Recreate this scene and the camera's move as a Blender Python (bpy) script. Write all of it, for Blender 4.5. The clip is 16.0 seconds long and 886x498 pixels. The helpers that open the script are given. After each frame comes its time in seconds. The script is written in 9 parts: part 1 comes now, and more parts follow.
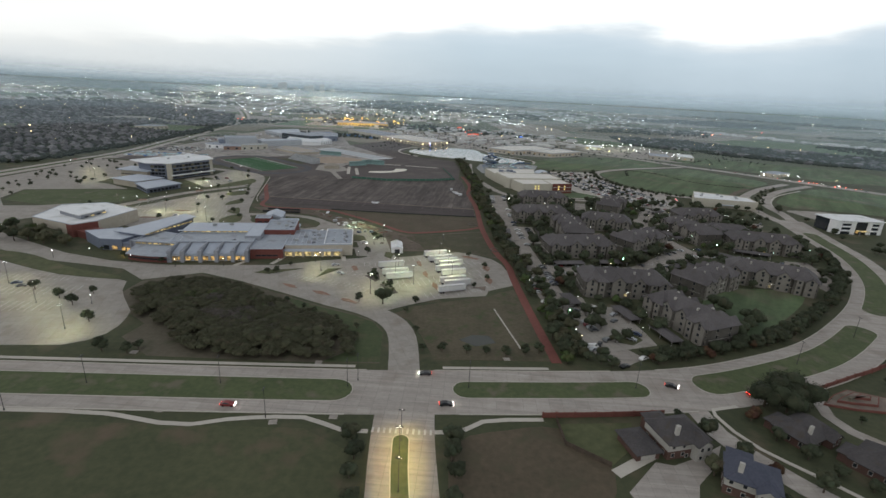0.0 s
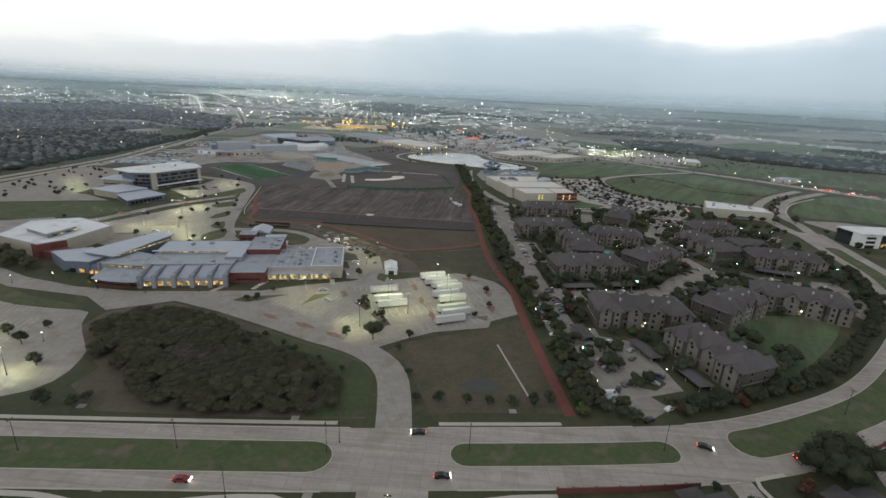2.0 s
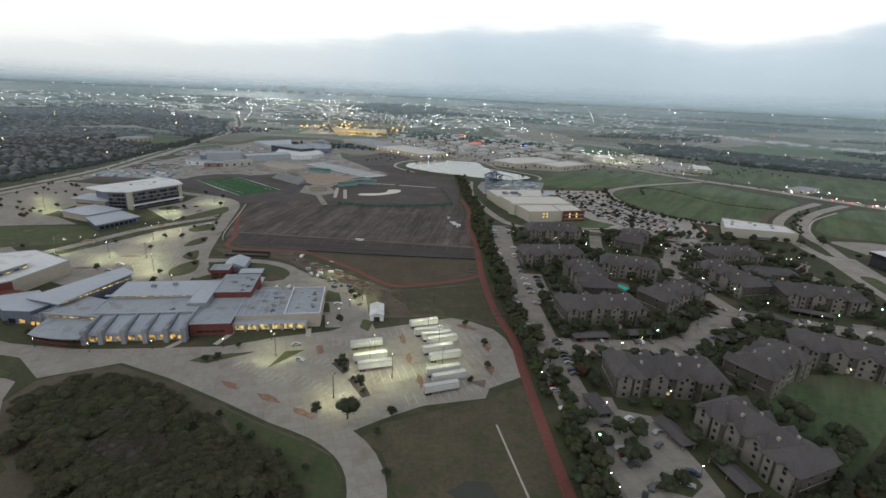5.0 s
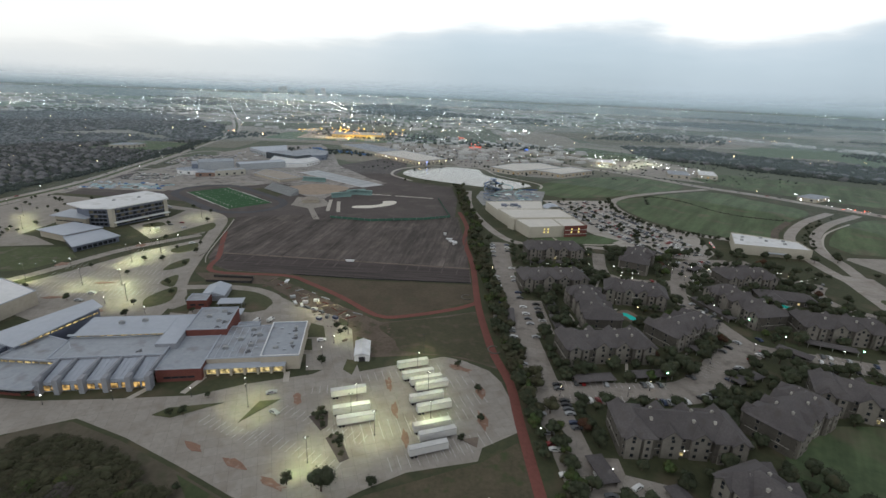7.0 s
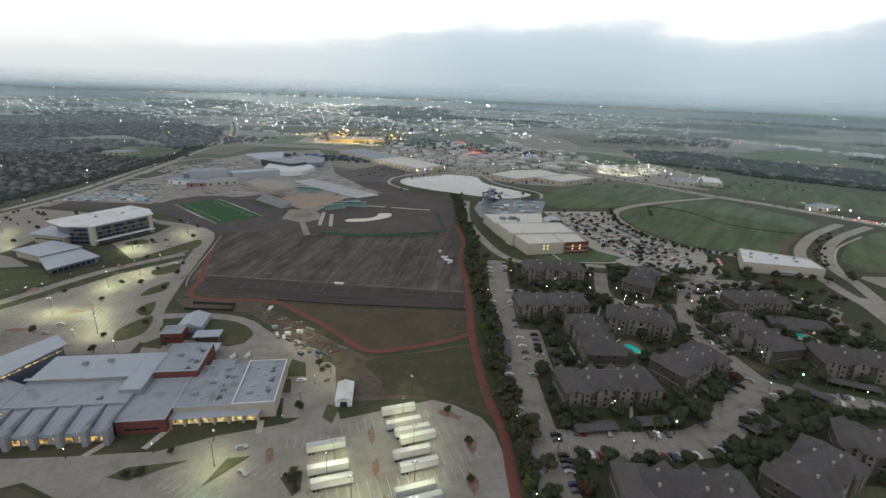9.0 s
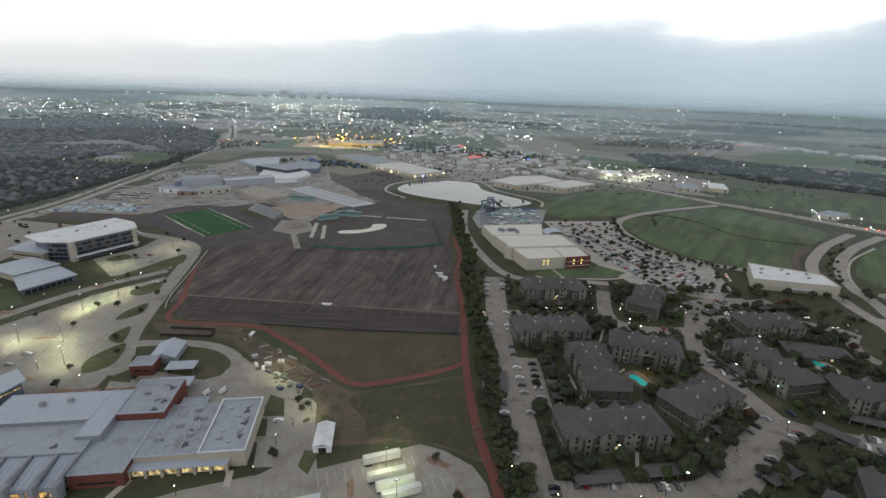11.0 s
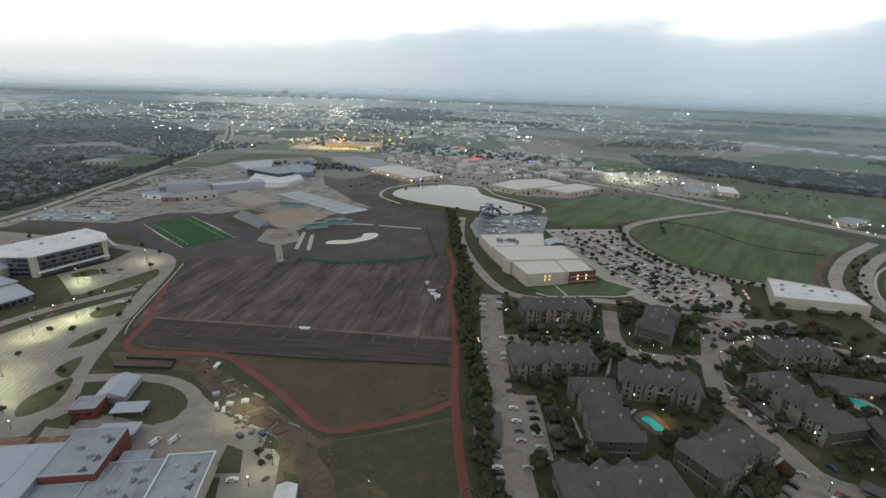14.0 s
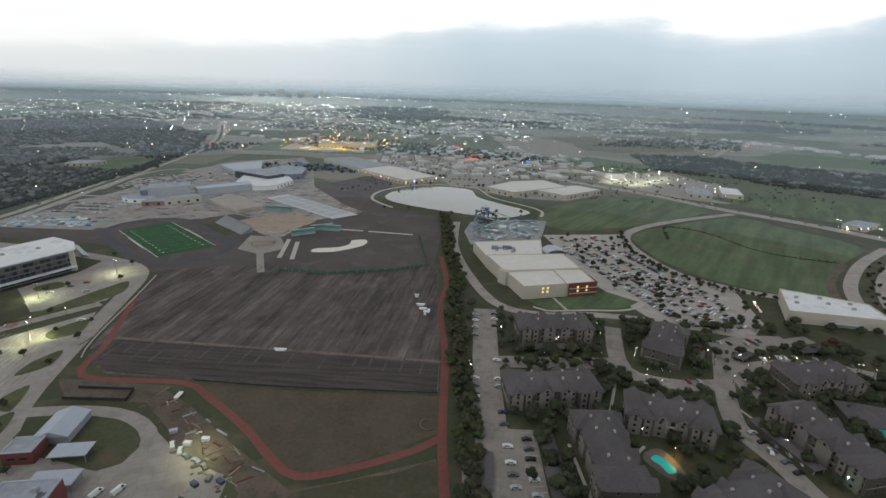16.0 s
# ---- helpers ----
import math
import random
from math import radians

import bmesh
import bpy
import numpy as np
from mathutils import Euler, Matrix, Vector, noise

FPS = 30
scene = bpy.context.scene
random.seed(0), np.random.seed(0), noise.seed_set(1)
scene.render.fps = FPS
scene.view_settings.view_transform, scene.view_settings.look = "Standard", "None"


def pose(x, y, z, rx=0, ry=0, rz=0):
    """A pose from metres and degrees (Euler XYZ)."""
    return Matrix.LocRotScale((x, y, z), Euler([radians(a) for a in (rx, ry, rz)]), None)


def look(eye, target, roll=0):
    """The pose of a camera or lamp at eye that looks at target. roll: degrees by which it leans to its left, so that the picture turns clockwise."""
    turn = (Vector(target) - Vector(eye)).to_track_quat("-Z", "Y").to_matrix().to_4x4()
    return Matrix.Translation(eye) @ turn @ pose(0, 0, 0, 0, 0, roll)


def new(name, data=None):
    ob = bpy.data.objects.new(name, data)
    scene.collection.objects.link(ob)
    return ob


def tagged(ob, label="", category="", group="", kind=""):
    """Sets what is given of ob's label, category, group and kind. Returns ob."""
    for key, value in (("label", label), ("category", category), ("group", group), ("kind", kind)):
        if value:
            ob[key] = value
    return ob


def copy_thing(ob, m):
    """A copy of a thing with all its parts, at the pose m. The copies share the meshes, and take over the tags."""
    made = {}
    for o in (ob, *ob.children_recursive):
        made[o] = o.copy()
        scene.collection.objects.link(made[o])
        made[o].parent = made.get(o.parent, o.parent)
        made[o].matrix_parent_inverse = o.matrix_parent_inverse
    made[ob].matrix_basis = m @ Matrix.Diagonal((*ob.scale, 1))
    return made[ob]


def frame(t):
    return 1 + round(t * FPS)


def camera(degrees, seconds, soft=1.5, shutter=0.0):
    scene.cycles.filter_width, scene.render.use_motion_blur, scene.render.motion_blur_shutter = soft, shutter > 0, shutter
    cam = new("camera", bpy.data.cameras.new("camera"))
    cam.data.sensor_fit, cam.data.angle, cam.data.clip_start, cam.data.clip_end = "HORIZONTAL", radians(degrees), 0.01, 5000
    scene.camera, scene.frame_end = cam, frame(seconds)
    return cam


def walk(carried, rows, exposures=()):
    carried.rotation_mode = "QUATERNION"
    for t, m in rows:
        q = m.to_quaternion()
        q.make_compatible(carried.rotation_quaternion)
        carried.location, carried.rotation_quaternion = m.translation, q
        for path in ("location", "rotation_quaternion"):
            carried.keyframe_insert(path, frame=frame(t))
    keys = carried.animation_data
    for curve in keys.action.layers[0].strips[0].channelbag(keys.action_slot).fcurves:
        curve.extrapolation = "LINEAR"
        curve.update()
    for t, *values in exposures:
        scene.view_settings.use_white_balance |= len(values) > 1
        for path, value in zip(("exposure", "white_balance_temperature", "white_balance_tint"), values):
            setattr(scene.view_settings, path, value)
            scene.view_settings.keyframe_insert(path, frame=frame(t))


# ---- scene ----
cam = camera(85.4, 16.0, soft=1.5)
PATH = [
    (0.0, (0.25, -0.12, 99.95), (0.23, 95.05, 69.24), 2.98),
    (0.5, (0.32, 6.68, 100.50), (0.33, 101.88, 69.89), 2.96),
    (1.0, (0.47, 13.56, 101.33), (0.47, 108.79, 70.79), 2.94),
    (1.5, (0.72, 20.50, 102.39), (0.67, 115.74, 71.90), 2.92),
    (2.0, (1.08, 27.44, 103.68), (0.96, 122.68, 73.22), 2.90),
    (2.5, (1.55, 34.34, 105.19), (1.34, 129.59, 74.72), 2.87),
    (3.0, (2.13, 41.19, 106.89), (1.81, 136.42, 76.40), 2.84),
    (3.5, (2.82, 47.95, 108.78), (2.39, 143.17, 78.25), 2.79),
    (4.0, (3.61, 54.61, 110.83), (3.07, 149.82, 80.25), 2.75),
    (4.5, (4.51, 61.15, 113.04), (3.84, 156.34, 82.40), 2.70),
    (5.0, (5.49, 67.57, 115.38), (4.71, 162.74, 84.68), 2.65),
    (5.5, (6.55, 73.86, 117.82), (5.66, 169.01, 87.07), 2.59),
    (6.0, (7.69, 80.02, 120.34), (6.69, 175.15, 89.54), 2.53),
    (6.5, (8.88, 86.05, 122.91), (7.77, 181.17, 92.06), 2.47),
    (7.0, (10.12, 91.95, 125.48), (8.91, 187.06, 94.61), 2.42),
    (7.5, (11.39, 97.74, 128.03), (10.08, 192.84, 97.14), 2.36),
    (8.0, (12.69, 103.42, 130.50), (11.27, 198.52, 99.61), 2.31),
    (8.5, (14.00, 109.01, 132.87), (12.48, 204.11, 101.98), 2.26),
    (9.0, (15.31, 114.52, 135.08), (13.68, 209.62, 104.21), 2.22),
    (9.5, (16.61, 119.97, 137.10), (14.87, 215.08, 106.25), 2.17),
    (10.0, (17.90, 125.38, 138.88), (16.05, 220.49, 108.06), 2.14),
    (10.5, (19.16, 130.77, 140.40), (17.19, 225.88, 109.61), 2.11),
    (11.0, (20.39, 136.16, 141.64), (18.30, 231.28, 110.86), 2.08),
    (11.5, (21.59, 141.58, 142.57), (19.38, 236.70, 111.81), 2.05),
    (12.0, (22.76, 147.05, 143.19), (20.43, 242.18, 112.44), 2.03),
    (12.5, (23.89, 152.62, 143.52), (21.45, 247.74, 112.76), 2.01),
    (13.0, (25.01, 158.31, 143.59), (22.46, 253.42, 112.81), 1.99),
    (13.5, (26.11, 164.16, 143.45), (23.48, 259.25, 112.63), 1.97),
    (14.0, (27.20, 170.20, 143.19), (24.52, 265.28, 112.31), 1.95),
    (14.5, (28.30, 176.49, 142.90), (25.61, 271.55, 111.97), 1.94),
    (15.0, (29.44, 183.06, 142.75), (26.79, 278.10, 111.74), 1.92),
    (15.5, (30.63, 189.98, 142.90), (28.10, 285.00, 111.84), 1.90),
    (16.0, (31.91, 197.28, 143.58), (29.59, 292.29, 112.49), 1.88),
]
walk(cam, [(t, look(eye, target, roll)) for t, eye, target, roll in PATH], [(0.0, 0.17, 6250, 8), (16.0, 0.17, 6250, 8)])

# ---- sky and sun ----
world = bpy.data.worlds.new("dusk_sky")
scene.world = world
world.use_nodes = True


def sky_nodes():
    nt = world.node_tree
    nt.nodes.clear()
    N, L = nt.nodes.new, nt.links.new
    out, bg = N("ShaderNodeOutputWorld"), N("ShaderNodeBackground")
    tc, sep = N("ShaderNodeTexCoord"), N("ShaderNodeSeparateXYZ")
    L(tc.outputs["Generated"], sep.inputs[0])
    # ragged lower edge of the bright gap above the cloud bank
    stretch = N("ShaderNodeMapping")
    stretch.inputs["Scale"].default_value = (1.6, 1.6, 9.0)
    L(tc.outputs["Generated"], stretch.inputs[0])
    n1 = N("ShaderNodeTexNoise")
    n1.inputs["Scale"].default_value, n1.inputs["Detail"].default_value, n1.inputs["Roughness"].default_value = 3.1, 8, 0.58
    L(stretch.outputs[0], n1.inputs["Vector"])
    rise = N("ShaderNodeMath")
    rise.operation = "MULTIPLY_ADD"
    rise.inputs[1].default_value, rise.inputs[2].default_value = 0.045, -0.0225
    L(n1.outputs["Fac"], rise.inputs[0])
    lift = N("ShaderNodeMath")
    lift.operation = "ADD"
    L(sep.outputs["Z"], lift.inputs[0])
    L(rise.outputs[0], lift.inputs[1])
    # height of the bank from west to east
    across = N("ShaderNodeMapRange")
    across.inputs["From Min"].default_value, across.inputs["From Max"].default_value = -0.75, 0.75
    L(sep.outputs["X"], across.inputs["Value"])
    bank = N("ShaderNodeValToRGB")
    bank.color_ramp.interpolation = "EASE"
    q = bank.color_ramp.elements
    q[0].position, q[1].position = 0.05, 1.0
    q[0].color, q[1].color = (0.045,) * 3 + (1,), (0.14,) * 3 + (1,)
    for x, z in ((-0.5, 0.058), (-0.37, 0.065), (-0.284, 0.070), (-0.183, 0.084), (-0.098, 0.103), (0.03, 0.120), (0.145, 0.122), (0.243, 0.128), (0.318, 0.126), (0.381, 0.111), (0.447, 0.098), (0.529, 0.099), (0.574, 0.108), (0.62, 0.124)):
        q.new((x + 0.75) / 1.5).color = (z, z, z, 1)
    L(across.outputs[0], bank.inputs[0])
    above = N("ShaderNodeMath")
    above.operation = "SUBTRACT"
    L(lift.outputs[0], above.inputs[0])
    L(bank.outputs[0], above.inputs[1])
    scale = N("ShaderNodeMath")
    scale.operation = "MULTIPLY_ADD"
    scale.inputs[1].default_value, scale.inputs[2].default_value = 0.8, 0.2
    L(above.outputs[0], scale.inputs[0])
    ramp = N("ShaderNodeValToRGB")
    L(scale.outputs[0], ramp.inputs[0])
    e = ramp.color_ramp.elements
    e[0].position, e[0].color = 0.09, (0.39, 0.46, 0.51, 1)
    e[1].position, e[1].color = 0.96, (0.23, 0.245, 0.27, 1)
    for p, c in ((0.13, (0.455, 0.535, 0.60, 1)), (0.172, (0.53, 0.61, 0.675, 1)), (0.190, (0.60, 0.67, 0.73, 1)), (0.199, (0.72, 0.76, 0.79, 1)), (0.210, (1.06, 1.06, 1.05, 1)), (0.228, (1.2, 1.19, 1.16, 1)), (0.31, (1.25, 1.24, 1.2, 1)), (0.44, (0.36, 0.375, 0.40, 1))):
        e.new(p).color = c
    # paler, warmer veil towards the west
    west = N("ShaderNodeMapRange")
    west.inputs["From Min"].default_value, west.inputs["From Max"].default_value = 0.05, -0.55
    west.inputs["To Max"].default_value = 0.62
    L(sep.outputs["X"], west.inputs["Value"])
    veil = N("ShaderNodeMixRGB")
    veil.inputs[2].default_value = (0.80, 0.775, 0.745, 1)
    L(west.outputs[0], veil.inputs[0])
    L(ramp.outputs[0], veil.inputs[1])
    sky = N("ShaderNodeTexSky")
    sky.sky_type, sky.sun_disc = "NISHITA", False
    sky.sun_elevation, sky.sun_rotation = radians(8), radians(150)
    mix = N("ShaderNodeMixRGB")
    mix.inputs[0].default_value = 0.93
    dim = N("ShaderNodeMixRGB")
    dim.blend_type = "MULTIPLY"
    dim.inputs[0].default_value = 1.0
    dim.inputs[2].default_value = (0.1, 0.1, 0.1, 1)
    L(sky.outputs[0], dim.inputs[1])
    L(dim.outputs[0], mix.inputs[1])
    L(veil.outputs[0], mix.inputs[2])
    L(mix.outputs[0], bg.inputs[0])
    bg.inputs[1].default_value = 1.0
    L(bg.outputs[0], out.inputs[0])


sky_nodes()
sun = new("sun", bpy.data.lights.new("sun", "SUN"))
sun.data.energy, sun.data.angle, sun.data.color = 0.3, radians(40), (1.0, 0.96, 0.9)
sun.matrix_world = look((0, 0, 500), (60, 100, 320))

# ---- materials ----
def mat(name, a, b, size=3.0, big=40.0, rough=0.9, bump=0.0, metal=0.0, third=None, vary=0.0, spec=0.3, detail=5):
    """Two colours mixed by noise at two scales, in metres; third: stains of their own colour; vary: change from object to object."""
    m = bpy.data.materials.new(name)
    m.use_nodes = True
    nt = m.node_tree
    N, L = nt.nodes.new, nt.links.new
    p = nt.nodes["Principled BSDF"]
    geo = N("ShaderNodeNewGeometry")
    n1, n2 = N("ShaderNodeTexNoise"), N("ShaderNodeTexNoise")
    for n, s in ((n1, size), (n2, big)):
        n.inputs["Scale"].default_value, n.inputs["Detail"].default_value, n.inputs["Roughness"].default_value = 1.0 / s, detail, 0.6
        L(geo.outputs["Position"], n.inputs["Vector"])
    add = N("ShaderNodeMath")
    add.operation = "ADD"
    L(n1.outputs["Fac"], add.inputs[0])
    L(n2.outputs["Fac"], add.inputs[1])
    rng = N("ShaderNodeMapRange")
    rng.inputs["From Min"].default_value, rng.inputs["From Max"].default_value = 0.72, 1.28
    L(add.outputs[0], rng.inputs["Value"])
    mix = N("ShaderNodeMixRGB")
    mix.inputs[1].default_value, mix.inputs[2].default_value = (*a, 1), (*b, 1)
    L(rng.outputs[0], mix.inputs[0])
    col = mix.outputs[0]
    if third:
        n3 = N("ShaderNodeTexNoise")
        n3.inputs["Scale"].default_value, n3.inputs["Detail"].default_value = 1.0 / (big * 0.45), 7
        L(geo.outputs["Position"], n3.inputs["Vector"])
        r3 = N("ShaderNodeMapRange")
        r3.inputs["From Min"].default_value, r3.inputs["From Max"].default_value = 0.54, 0.68
        L(n3.outputs["Fac"], r3.inputs["Value"])
        m3 = N("ShaderNodeMixRGB")
        m3.inputs[2].default_value = (*third, 1)
        L(r3.outputs[0], m3.inputs[0])
        L(col, m3.inputs[1])
        col = m3.outputs[0]
    if vary:
        oi, hs, mr = N("ShaderNodeObjectInfo"), N("ShaderNodeHueSaturation"), N("ShaderNodeMapRange")
        mr.inputs["To Min"].default_value, mr.inputs["To Max"].default_value = 1 - vary, 1 + vary
        L(oi.outputs["Random"], mr.inputs["Value"])
        L(mr.outputs[0], hs.inputs["Value"])
        L(col, hs.inputs["Color"])
        col = hs.outputs[0]
    L(col, p.inputs["Base Color"])
    p.inputs["Roughness"].default_value, p.inputs["Metallic"].default_value = rough, metal
    p.inputs["Specular IOR Level"].default_value = spec
    if bump:
        bp = N("ShaderNodeBump")
        bp.inputs["Strength"].default_value, bp.inputs["Distance"].default_value = 0.6, bump
        L(n1.outputs["Fac"], bp.inputs["Height"])
        L(bp.outputs[0], p.inputs["Normal"])
    return m


def joints(m, turn, size, dark):
    """Saw-cut joints of concrete slabs, with slabs that differ a little."""
    nt = m.node_tree
    N, L = nt.nodes.new, nt.links.new
    p = nt.nodes["Principled BSDF"]
    old = p.inputs["Base Color"].links[0].from_socket
    geo, rot, br, mix = N("ShaderNodeNewGeometry"), N("ShaderNodeVectorRotate"), N("ShaderNodeTexBrick"), N("ShaderNodeMixRGB")
    rot.rotation_type = "Z_AXIS"
    rot.inputs["Angle"].default_value = radians(turn)
    L(geo.outputs["Position"], rot.inputs["Vector"])
    L(rot.outputs[0], br.inputs["Vector"])
    br.offset = 0.0
    br.inputs["Color1"].default_value, br.inputs["Color2"].default_value, br.inputs["Mortar"].default_value = (1, 1, 1, 1), (0.90, 0.89, 0.88, 1), (dark, dark, dark, 1)
    br.inputs["Scale"].default_value, br.inputs["Mortar Size"].default_value = 1.0, 0.07
    br.inputs["Brick Width"].default_value, br.inputs["Row Height"].default_value = size, size
    mix.blend_type = "MULTIPLY"
    mix.inputs[0].default_value = 1.0
    L(old, mix.inputs[1])
    L(br.outputs[0], mix.inputs[2])
    L(mix.outputs[0], p.inputs["Base Color"])
    return m


def lit_pane(name, color, strength):
    """Lit rooms behind glass: brighter and dimmer patches."""
    m = glow(name, color, strength)
    nt = m.node_tree
    geo, n, rng = (nt.nodes.new(k) for k in ("ShaderNodeNewGeometry", "ShaderNodeTexNoise", "ShaderNodeMapRange"))
    n.inputs["Scale"].default_value, n.inputs["Detail"].default_value = 0.55, 3
    nt.links.new(geo.outputs["Position"], n.inputs["Vector"])
    rng.inputs["From Min"].default_value, rng.inputs["From Max"].default_value = 0.36, 0.66
    rng.interpolation_type = "SMOOTHSTEP"
    rng.inputs["To Min"].default_value, rng.inputs["To Max"].default_value = strength * 0.15, strength * 1.6
    nt.links.new(n.outputs["Fac"], rng.inputs["Value"])
    p = nt.nodes["Principled BSDF"]
    nt.links.new(rng.outputs[0], p.inputs["Emission Strength"])
    p.inputs["Base Color"].default_value = (0.05, 0.045, 0.035, 1)
    return m


def glow(name, color, strength):
    m = bpy.data.materials.new(name)
    m.use_nodes = True
    p = m.node_tree.nodes["Principled BSDF"]
    p.inputs["Base Color"].default_value = (*color, 1)
    p.inputs["Emission Color"].default_value = (*color, 1)
    p.inputs["Emission Strength"].default_value = strength
    return m


GRASS = mat("grass", (0.052, 0.060, 0.030), (0.086, 0.090, 0.047), 2.5, 40, bump=0.1, third=(0.115, 0.088, 0.060))
GRASS_DRY = mat("dry_grass", (0.068, 0.056, 0.037), (0.112, 0.088, 0.060), 2.0, 22, bump=0.12, third=(0.076, 0.070, 0.043))
GRASS_GREEN = mat("green_grass", (0.058, 0.068, 0.031), (0.102, 0.108, 0.053), 3, 24, bump=0.1, third=(0.118, 0.104, 0.060))
TURF = mat("turf", (0.019, 0.075, 0.024), (0.027, 0.095, 0.032), 3, 20)
PLOWED = mat("plowed_soil", (0.066, 0.055, 0.053), (0.108, 0.091, 0.086), 2.2, 45, bump=0.2, third=(0.115, 0.098, 0.09))
SOIL = mat("bare_soil", (0.13, 0.10, 0.085), (0.21, 0.17, 0.14), 3, 30, bump=0.1, third=(0.10, 0.09, 0.065))
SITE = mat("site_dirt", (0.18, 0.162, 0.15), (0.40, 0.375, 0.35), 6, 30, third=(0.10, 0.085, 0.076))
CONCRETE = mat("concrete", (0.328, 0.297, 0.270), (0.405, 0.369, 0.336), 1.8, 28, rough=0.85, third=(0.30, 0.265, 0.235))
CONCRETE_LOT = mat("lot_concrete", (0.275, 0.252, 0.226), (0.355, 0.327, 0.295), 2, 18, rough=0.85, third=(0.265, 0.238, 0.208))
WALKWAY = mat("walkway_concrete", (0.40, 0.365, 0.325), (0.49, 0.455, 0.405), 1.5, 15)
RED_PATH = mat("red_path", (0.145, 0.056, 0.047), (0.215, 0.082, 0.066), 1.5, 25, bump=0.03)
MULCH = mat("red_mulch", (0.19, 0.115, 0.085), (0.28, 0.17, 0.125), 0.8, 5, third=(0.32, 0.26, 0.22))
PAINT = mat("white_paint", (0.42, 0.41, 0.39), (0.58, 0.57, 0.55), 0.5, 6, third=(0.36, 0.345, 0.32))
ROOF_METAL = mat("grey_metal_roof", (0.35, 0.385, 0.45), (0.42, 0.455, 0.52), 3, 25, rough=0.5, spec=0.5)
ROOF_FLAT = mat("grey_flat_roof", (0.30, 0.325, 0.365), (0.38, 0.405, 0.445), 2, 22, third=(0.25, 0.25, 0.26))
ROOF_WHITE = mat("white_flat_roof", (0.66, 0.67, 0.68), (0.78, 0.78, 0.79), 3, 25, third=(0.58, 0.58, 0.57))
ROOF_CREAM = mat("cream_flat_roof", (0.60, 0.575, 0.53), (0.70, 0.67, 0.62), 4, 30)
WALL_GREY = mat("grey_panel_wall", (0.24, 0.25, 0.28), (0.30, 0.31, 0.34), 2, 15, rough=0.7)
WALL_BLUE = mat("blue_grey_panel", (0.13, 0.15, 0.20), (0.17, 0.19, 0.25), 2, 15, rough=0.5)
WALL_TAN = mat("tan_wall", (0.38, 0.34, 0.28), (0.46, 0.42, 0.35), 2, 15)
WALL_CREAM = mat("cream_wall", (0.44, 0.41, 0.34), (0.50, 0.47, 0.40), 2, 20)
BRICK_RED = mat("red_brick", (0.125, 0.045, 0.038), (0.18, 0.066, 0.054), 0.5, 8)
PALE_STONE = mat("pale_gable_stone", (0.172, 0.158, 0.138), (0.240, 0.222, 0.196), 0.8, 6)
STONE = mat("limestone", (0.096, 0.088, 0.076), (0.155, 0.142, 0.122), 0.8, 6, bump=0.02)
SIDING = mat("taupe_siding", (0.080, 0.073, 0.064), (0.118, 0.108, 0.094), 1.5, 9)
SHINGLE = mat("grey_shingle", (0.080, 0.072, 0.075), (0.122, 0.112, 0.113), 0.7, 9, vary=0.10, third=(0.092, 0.082, 0.080))
SHINGLE_BLUE = mat("blue_grey_shingle", (0.055, 0.06, 0.085), (0.085, 0.09, 0.12), 0.7, 9)
TRIM = mat("pale_trim", (0.36, 0.345, 0.315), (0.44, 0.42, 0.385), 1, 8)
DARK = mat("dark_metal", (0.03, 0.03, 0.032), (0.05, 0.05, 0.052), 1, 8, rough=0.5)
STEEL = mat("galvanised_steel", (0.32, 0.33, 0.34), (0.42, 0.43, 0.44), 1, 8, rough=0.45, metal=0.6)
TRAILER_WHITE = mat("trailer_white", (0.70, 0.70, 0.70), (0.80, 0.80, 0.80), 1.2, 7, rough=0.5)
TRAILER_BOX = mat("trailer_box_paint", (0.50, 0.50, 0.495), (0.58, 0.58, 0.575), 1.2, 7, rough=0.5)
RUBBER = mat("rubber", (0.02, 0.02, 0.02), (0.03, 0.03, 0.03), 0.5, 3)
BARK = mat("bark", (0.06, 0.045, 0.035), (0.11, 0.085, 0.065), 0.3, 2)
GLASS = mat("dark_glass", (0.020, 0.024, 0.030), (0.030, 0.034, 0.040), 3, 12, rough=0.08, spec=0.6)
WATER = mat("pond_water", (0.055, 0.056, 0.046), (0.07, 0.07, 0.056), 20, 60, rough=0.12, bump=0.0, spec=0.32)
RETAIN = mat("red_fence_boards", (0.13, 0.05, 0.04), (0.19, 0.075, 0.06), 0.6, 8)




